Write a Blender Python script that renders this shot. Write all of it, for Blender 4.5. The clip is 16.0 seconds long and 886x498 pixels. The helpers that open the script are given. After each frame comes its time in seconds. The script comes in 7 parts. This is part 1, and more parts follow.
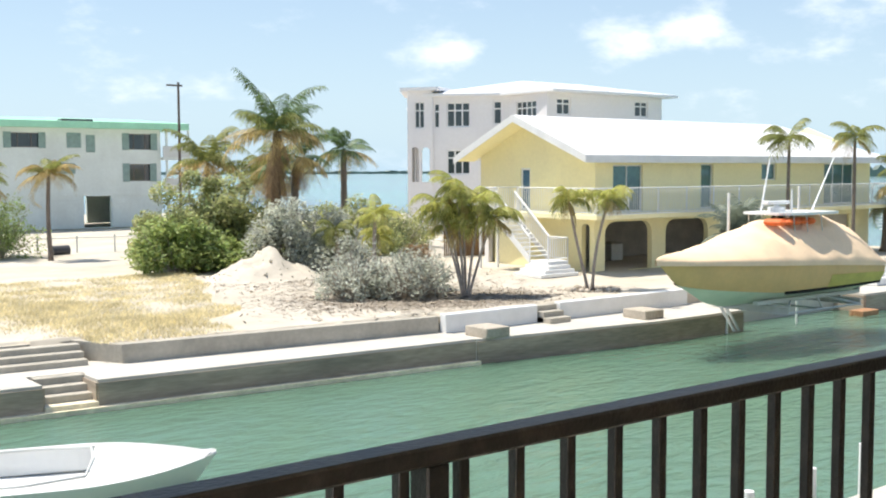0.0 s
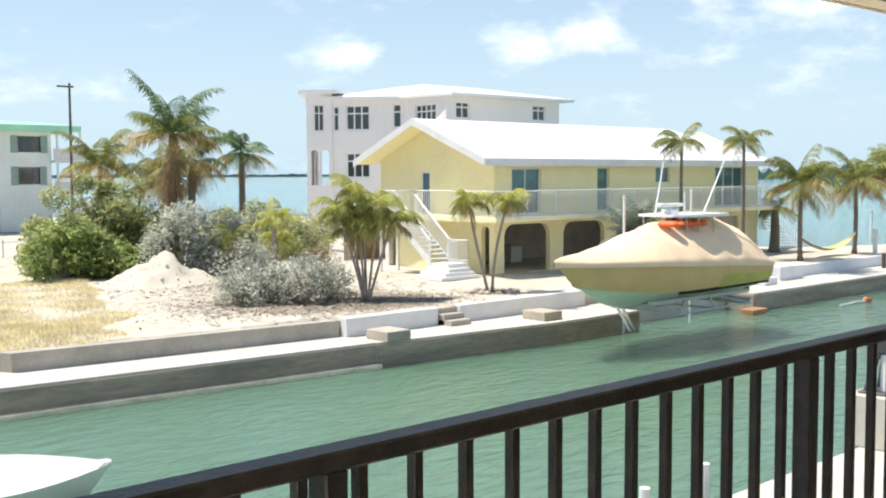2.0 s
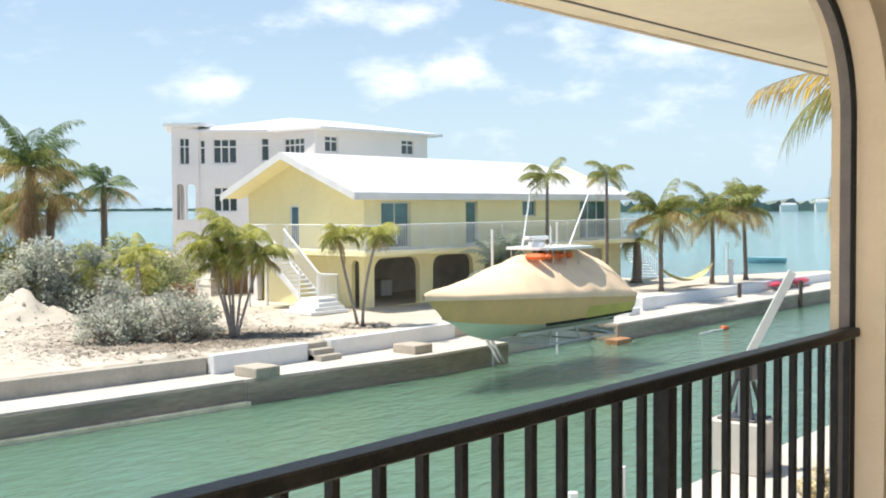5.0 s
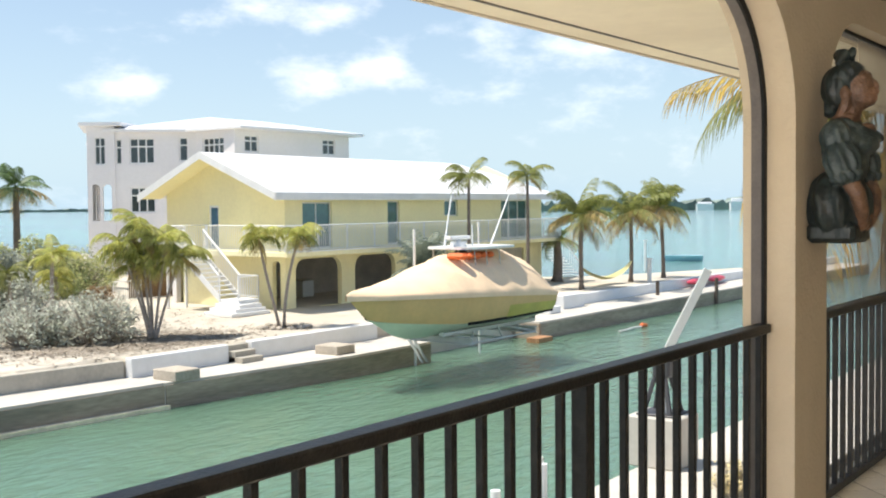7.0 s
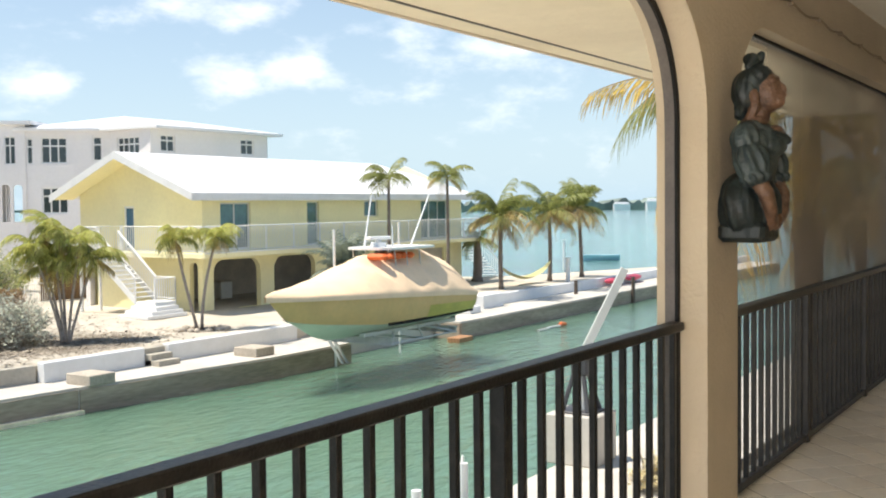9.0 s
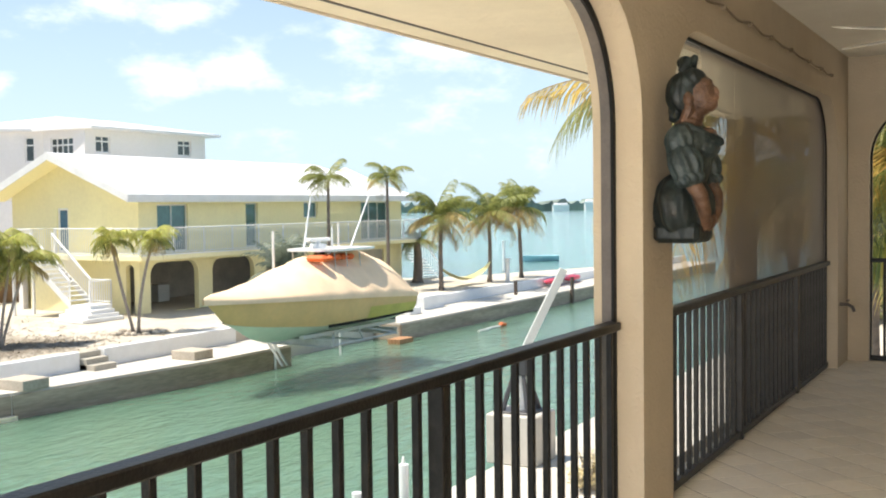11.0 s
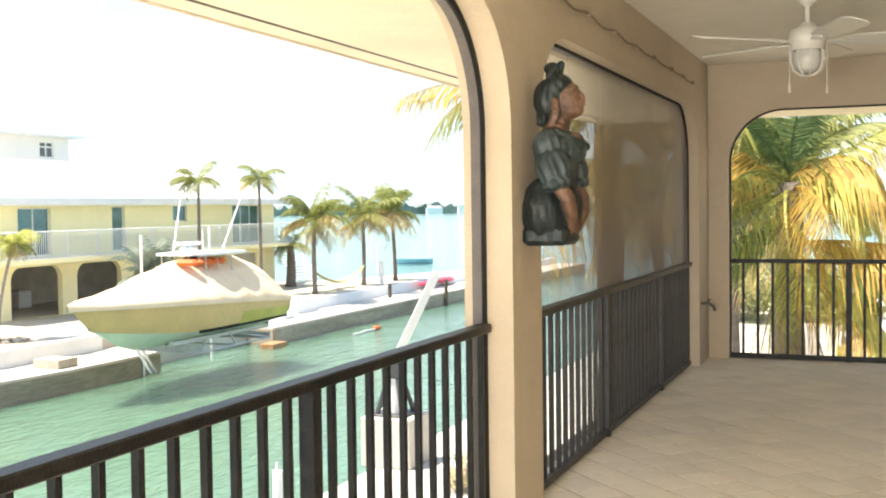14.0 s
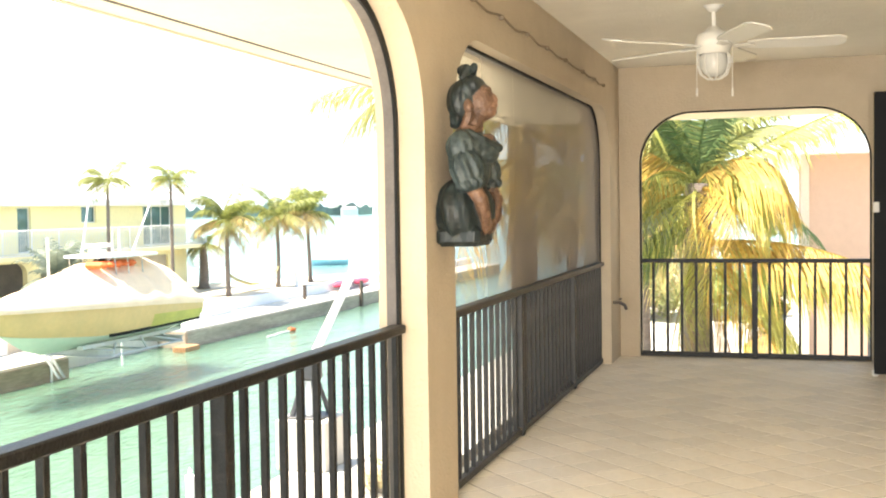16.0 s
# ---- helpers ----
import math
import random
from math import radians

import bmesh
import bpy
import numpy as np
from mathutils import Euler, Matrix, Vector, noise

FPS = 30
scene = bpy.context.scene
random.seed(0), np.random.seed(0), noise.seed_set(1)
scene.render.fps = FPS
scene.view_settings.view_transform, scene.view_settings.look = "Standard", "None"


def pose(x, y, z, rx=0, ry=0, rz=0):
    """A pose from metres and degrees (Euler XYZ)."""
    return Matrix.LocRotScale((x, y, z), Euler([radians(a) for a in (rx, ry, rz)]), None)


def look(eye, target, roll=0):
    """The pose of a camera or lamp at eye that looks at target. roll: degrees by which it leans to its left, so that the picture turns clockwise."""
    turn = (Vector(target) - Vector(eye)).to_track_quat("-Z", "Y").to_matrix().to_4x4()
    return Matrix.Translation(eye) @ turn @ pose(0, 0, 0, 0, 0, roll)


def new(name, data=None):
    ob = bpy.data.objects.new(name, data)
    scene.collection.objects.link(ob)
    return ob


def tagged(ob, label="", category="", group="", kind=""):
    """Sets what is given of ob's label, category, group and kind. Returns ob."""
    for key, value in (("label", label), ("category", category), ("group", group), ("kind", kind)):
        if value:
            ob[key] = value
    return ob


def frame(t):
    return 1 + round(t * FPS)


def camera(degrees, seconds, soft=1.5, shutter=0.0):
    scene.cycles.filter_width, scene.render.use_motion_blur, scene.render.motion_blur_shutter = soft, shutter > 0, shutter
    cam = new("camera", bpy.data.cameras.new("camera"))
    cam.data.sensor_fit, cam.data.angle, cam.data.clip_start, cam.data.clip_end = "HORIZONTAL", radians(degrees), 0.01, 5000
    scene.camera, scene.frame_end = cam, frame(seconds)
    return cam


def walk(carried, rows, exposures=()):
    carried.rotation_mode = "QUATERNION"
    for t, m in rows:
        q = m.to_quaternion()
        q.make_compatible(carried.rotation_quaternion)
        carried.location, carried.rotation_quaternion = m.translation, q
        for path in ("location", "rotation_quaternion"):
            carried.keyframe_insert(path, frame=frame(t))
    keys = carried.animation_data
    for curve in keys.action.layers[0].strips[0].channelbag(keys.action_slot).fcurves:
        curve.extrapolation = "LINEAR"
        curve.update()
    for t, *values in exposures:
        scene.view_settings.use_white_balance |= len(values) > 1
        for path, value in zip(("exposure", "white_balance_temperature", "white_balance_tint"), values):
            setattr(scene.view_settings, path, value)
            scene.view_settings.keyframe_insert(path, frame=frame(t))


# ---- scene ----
from mathutils.bvhtree import BVHTree

cam = camera(44.2, 16.0, soft=2.0)
# seconds, eye x y z, yaw, pitch, roll
ROWS = [
    (0, 0.000, 0.000, 4.338, -38.00, -4.08, 0.22),
    (0.5, 0.000, -0.002, 4.340, -39.10, -4.06, 0.24),
    (1, 0.000, -0.005, 4.341, -40.59, -4.03, 0.23),
    (1.5, 0.000, -0.007, 4.343, -42.01, -3.98, 0.25),
    (2, 0.000, -0.010, 4.344, -43.23, -3.94, 0.24),
    (2.5, 0.000, -0.012, 4.346, -44.61, -3.89, 0.21),
    (3, 0.001, -0.015, 4.347, -45.88, -3.86, 0.21),
    (3.5, 0.001, -0.017, 4.349, -46.93, -3.77, 0.14),
    (4, 0.001, -0.019, 4.350, -47.99, -3.22, 0.22),
    (4.2, 0.001, -0.020, 4.350, -48.36, -2.84, 0.25),
    (4.7, 0.001, -0.022, 4.351, -49.40, -2.36, 0.31),
    (6.5, 0.001, -0.030, 4.353, -53.29, -2.25, 0.46),
    (7, 0.001, -0.033, 4.354, -54.15, -2.25, 0.53),
    (7.5, 0.001, -0.035, 4.354, -55.16, -2.29, 0.57),
    (8, 0.001, -0.037, 4.355, -56.20, -2.27, 0.58),
    (8.5, 0.001, -0.039, 4.355, -57.36, -2.27, 0.58),
    (11, 0.002, -0.049, 4.357, -61.48, -2.25, 0.71),
    (11.5, 0.002, -0.051, 4.357, -62.58, -2.24, 0.71),
    (12, 0.002, -0.053, 4.358, -63.74, -2.23, 0.75),
    (12.5, 0.002, -0.055, 4.358, -64.78, -2.24, 0.77),
    (13, 0.002, -0.057, 4.358, -65.85, -2.20, 0.75),
    (13.5, 0.002, -0.059, 4.359, -66.82, -2.20, 0.75),
    (14, 0.002, -0.061, 4.359, -68.09, -2.18, 0.79),
    (14.5, 0.002, -0.062, 4.359, -69.42, -2.20, 0.84),
    (15, 0.002, -0.064, 4.359, -70.49, -2.20, 0.91),
    (15.5, 0.002, -0.066, 4.360, -71.59, -2.18, 0.91),
    (16, 0.002, -0.068, 4.360, -72.53, -2.20, 0.85),
]
EXPO = [(0.0, 1.15, 6600, 10), (4.0, 1.15, 6600, 10), (8.5, 1.16, 6700, 10), (11.0, 1.36, 6820, 10), (12.5, 1.64, 6900, 10), (14.5, 2.2, 7050, 10), (16.0, 2.62, 7150, 10)]
walk(cam, [(t, pose(x, y, z, 90 + pitch, roll, yaw)) for t, x, y, z, yaw, pitch, roll in ROWS], EXPO)

# ---- sky, sun ----
SUN_FROM = Vector((-0.6, 0.8, 0.0)).normalized() * math.cos(radians(66)) + Vector((0, 0, math.sin(radians(66))))
world = bpy.data.worlds.new("sky")
scene.world = world
world.use_nodes = True
wn, wl = world.node_tree.nodes, world.node_tree.links
wn.clear()
sky = wn.new("ShaderNodeTexSky")
sky.sky_type, sky.sun_disc = "NISHITA", False
sky.sun_elevation = radians(66)
sky.sun_rotation = math.atan2(SUN_FROM.x, SUN_FROM.y)
sky.air_density, sky.dust_density, sky.ozone_density = 1.0, 0.05, 1.6
geo = wn.new("ShaderNodeTexCoord")


def wmath(op, a, b=None, c=None):
    n = wn.new("ShaderNodeMath")
    n.operation = op
    for i, v in enumerate((a, b, c)):
        if v is None:
            continue
        if isinstance(v, (int, float)):
            n.inputs[i].default_value = v
        else:
            wl.new(v, n.inputs[i])
    return n.outputs[0]


wnoise = wn.new("ShaderNodeTexNoise")
wnoise.inputs["Scale"].default_value, wnoise.inputs["Detail"].default_value = 16.0, 8.0
wnoise.inputs["Roughness"].default_value = 0.6
wmap = wn.new("ShaderNodeMapping")
wmap.inputs["Scale"].default_value = (1, 1, 2.2)
wl.new(geo.outputs["Generated"], wmap.inputs["Vector"])
wl.new(wmap.outputs[0], wnoise.inputs["Vector"])
# cumulus banks: heading, elevation, half width, half height (degrees), density
CLOUDS = [(38.3, 6.3, 1.5, 0.75, 1.0), (47.5, 6.6, 1.6, 1.1, 1.0), (50.5, 7.0, 2.0, 1.0, 1.0), (46.5, 9.8, 3.4, 0.8, 0.9), (50.0, 11.5, 4.5, 1.2, 0.6),
          (61.0, 8.8, 3.6, 1.8, 1.0), (66.0, 8.6, 4.5, 1.2, 0.7), (60.0, 5.6, 3.4, 0.9, 0.5), (54.0, 9.2, 1.2, 0.5, 0.6), (20.0, 5.6, 2.6, 0.8, 0.35), (24.0, 4.4, 3.2, 0.9, 0.35), (56.0, 3.6, 3.0, 0.6, 0.3),
          (75.0, 9.0, 6.0, 2.0, 0.7), (5.0, 9.0, 7.0, 2.0, 0.6), (-30.0, 12.0, 9.0, 3.0, 0.8), (110.0, 10.0, 9.0, 3.0, 0.8), (160.0, 12.0, 10.0, 3.0, 0.8), (-90.0, 11.0, 10.0, 3.0, 0.8)]
sepw = wn.new("ShaderNodeSeparateXYZ")
wl.new(geo.outputs["Generated"], sepw.inputs[0])
az = wmath("MULTIPLY", wmath("ARCTAN2", sepw.outputs[0], sepw.outputs[1]), 180 / math.pi)
el = wmath("MULTIPLY", wmath("ARCSINE", sepw.outputs[2]), 180 / math.pi)
mass = None
for a, e, wa, we, dens in CLOUDS:
    u = wmath("DIVIDE", wmath("SUBTRACT", az, a), wa)
    v = wmath("DIVIDE", wmath("SUBTRACT", el, e), we)
    r2 = wmath("ADD", wmath("MULTIPLY", u, u), wmath("MULTIPLY", v, v))
    g = wmath("MULTIPLY", wmath("POWER", 2.718, wmath("MULTIPLY", r2, -0.7)), dens)
    mass = g if mass is None else wmath("MAXIMUM", mass, g)
puff = wmath("ADD", mass, wmath("MULTIPLY", wmath("SUBTRACT", wnoise.outputs["Fac"], 0.5), 2.6))
cfac = wn.new("ShaderNodeMapRange")
cfac.interpolation_type = "SMOOTHSTEP"
cfac.inputs["From Min"].default_value, cfac.inputs["From Max"].default_value = 0.12, 1.5
cfac.inputs["To Max"].default_value = 0.72
wl.new(puff, cfac.inputs["Value"])
cmix = wn.new("ShaderNodeMix")
cmix.data_type = "RGBA"
wl.new(cfac.outputs[0], cmix.inputs["Factor"])
haze = wn.new("ShaderNodeGamma")
haze.inputs["Gamma"].default_value = 0.55
wl.new(sky.outputs[0], haze.inputs["Color"])
tone = wn.new("ShaderNodeHueSaturation")
tone.inputs["Saturation"].default_value = 1.15
wl.new(haze.outputs[0], tone.inputs["Color"])
tint = wn.new("ShaderNodeMix")
tint.data_type, tint.blend_type = "RGBA", "MULTIPLY"
tint.inputs["Factor"].default_value = 1.0
tint.inputs["B"].default_value = (0.92, 0.97, 1.04, 1)
wl.new(tone.outputs[0], tint.inputs["A"])
band = wmath("MULTIPLY", wmath("POWER", wmath("SUBTRACT", 1.0, wmath("ABSOLUTE", sepw.outputs[2])), 9.0), 0.92)
veil = wn.new("ShaderNodeMix")
veil.data_type = "RGBA"
veil.inputs["B"].default_value = (1.72, 2.42, 3.0, 1)
wl.new(band, veil.inputs["Factor"])
wl.new(tint.outputs["Result"], veil.inputs["A"])
wl.new(veil.outputs["Result"], cmix.inputs["A"])
cmix.inputs["B"].default_value = (4.6, 4.65, 4.8, 1)
wbg = wn.new("ShaderNodeBackground")
wbg.inputs["Strength"].default_value = 0.15
wout = wn.new("ShaderNodeOutputWorld")
wl.new(cmix.outputs["Result"], wbg.inputs["Color"])
wl.new(wbg.outputs[0], wout.inputs["Surface"])

sun = new("sun", bpy.data.lights.new("sun", "SUN"))
sun.data.energy, sun.data.angle, sun.data.color = 3.0, radians(0.55), (1.0, 0.94, 0.84)
# fill lamps added for sky and ground light, in porch openings behind the camera
for nm, at_, to_, sx, sy, watts in (("fill_west", (-3.95, 0.25, 4.1), (-2.6, 0.25, 4.85), 1.9, 2.0, 145), ("fill_north", (-1.95, 1.58, 4.1), (-1.95, 0, 3.7), 2.6, 2.0, 16)):
    lt = new(nm, bpy.data.lights.new(nm, "AREA"))
    lt.data.shape, lt.data.size, lt.data.size_y, lt.data.energy, lt.data.color = "RECTANGLE", sx, sy, watts, (0.97, 0.98, 1.0)
    lt.matrix_world = look(at_, to_)
sun.matrix_world = look(tuple(SUN_FROM * 100), (0, 0, 0))

# ---- materials ----
def mat(name, col, rough=0.7, metal=0.0, var=0.12, scale=6.0, bump=0.0, bscale=40.0, fine=0.5, trans=0.0, stain=None, stain_scale=1.5, stain_amt=0.5, spec=0.5, rnd=0.0, hue=0.0, stretch=(1, 1, 1)):
    """Base colour varied at two scales, with an optional stain colour, fine relief and per-piece variation."""
    m = bpy.data.materials.new(name)
    m.use_nodes = True
    nt = m.node_tree
    n, l = nt.nodes, nt.links
    b = n["Principled BSDF"]
    b.inputs["Roughness"].default_value, b.inputs["Metallic"].default_value = rough, metal
    b.inputs["Specular IOR Level"].default_value = spec
    tc = n.new("ShaderNodeTexCoord")
    mp = n.new("ShaderNodeMapping")
    mp.inputs["Scale"].default_value = stretch
    l.new(tc.outputs["Object"], mp.inputs["Vector"])
    n1 = n.new("ShaderNodeTexNoise")
    n1.inputs["Scale"].default_value, n1.inputs["Detail"].default_value = scale, 5.0
    l.new(mp.outputs[0], n1.inputs["Vector"])
    n2 = n.new("ShaderNodeTexNoise")
    n2.inputs["Scale"].default_value, n2.inputs["Detail"].default_value = scale * 9, 3.0
    l.new(mp.outputs[0], n2.inputs["Vector"])
    lo = [max(0, c * (1 - var * 1.6)) for c in col]
    hi = [min(1, c * (1 + var)) for c in col]
    r1 = n.new("ShaderNodeMix")
    r1.data_type = "RGBA"
    r1.inputs["A"].default_value, r1.inputs["B"].default_value = (*lo, 1), (*hi, 1)
    mx = n.new("ShaderNodeMix")
    mx.inputs["Factor"].default_value = 0.35 * fine * 2
    l.new(n1.outputs["Fac"], mx.inputs["A"])
    l.new(n2.outputs["Fac"], mx.inputs["B"])
    ct = n.new("ShaderNodeMapRange")
    ct.inputs["From Min"].default_value, ct.inputs["From Max"].default_value = 0.3, 0.7
    l.new(mx.outputs["Result"], ct.inputs["Value"])
    l.new(ct.outputs[0], r1.inputs["Factor"])
    out = r1.outputs["Result"]
    if stain:
        n3 = n.new("ShaderNodeTexNoise")
        n3.inputs["Scale"].default_value, n3.inputs["Detail"].default_value = stain_scale, 7.0
        n3.inputs["Roughness"].default_value = 0.65
        l.new(mp.outputs[0], n3.inputs["Vector"])
        c3 = n.new("ShaderNodeMapRange")
        c3.inputs["From Min"].default_value, c3.inputs["From Max"].default_value = 0.48, 0.68
        c3.inputs["To Max"].default_value = stain_amt
        l.new(n3.outputs["Fac"], c3.inputs["Value"])
        s = n.new("ShaderNodeMix")
        s.data_type = "RGBA"
        l.new(c3.outputs[0], s.inputs["Factor"])
        l.new(out, s.inputs["A"])
        s.inputs["B"].default_value = (*stain, 1)
        out = s.outputs["Result"]
    if rnd or hue:
        oi = n.new("ShaderNodeObjectInfo")
        gi = n.new("ShaderNodeNewGeometry")
        ad = n.new("ShaderNodeMath")
        ad.operation = "ADD"
        l.new(oi.outputs["Random"], ad.inputs[0])
        l.new(gi.outputs["Random Per Island"], ad.inputs[1])
        fr = n.new("ShaderNodeMath")
        fr.operation = "FRACT"
        l.new(ad.outputs[0], fr.inputs[0])
        hs = n.new("ShaderNodeHueSaturation")
        v = n.new("ShaderNodeMapRange")
        v.inputs["To Min"].default_value, v.inputs["To Max"].default_value = 1 - rnd, 1 + rnd
        l.new(fr.outputs[0], v.inputs["Value"])
        l.new(v.outputs[0], hs.inputs["Value"])
        if hue:
            h = n.new("ShaderNodeMapRange")
            h.inputs["To Min"].default_value, h.inputs["To Max"].default_value = 0.5 - hue, 0.5 + hue
            l.new(gi.outputs["Random Per Island"], h.inputs["Value"])
            l.new(h.outputs[0], hs.inputs["Hue"])
        l.new(out, hs.inputs["Color"])
        out = hs.outputs[0]
    l.new(out, b.inputs["Base Color"])
    if bump:
        n4 = n.new("ShaderNodeTexNoise")
        n4.inputs["Scale"].default_value, n4.inputs["Detail"].default_value = bscale, 4.0
        l.new(mp.outputs[0], n4.inputs["Vector"])
        bp = n.new("ShaderNodeBump")
        bp.inputs["Strength"].default_value, bp.inputs["Distance"].default_value = bump, 0.02
        l.new(n4.outputs["Fac"], bp.inputs["Height"])
        l.new(bp.outputs[0], b.inputs["Normal"])
    if trans:
        tr = n.new("ShaderNodeBsdfTranslucent")
        l.new(out, tr.inputs["Color"])
        ms = n.new("ShaderNodeMixShader")
        ms.inputs["Fac"].default_value = trans
        l.new(b.outputs[0], ms.inputs[1])
        l.new(tr.outputs[0], ms.inputs[2])
        l.new(ms.outputs[0], n["Material Output"].inputs["Surface"])
    return m


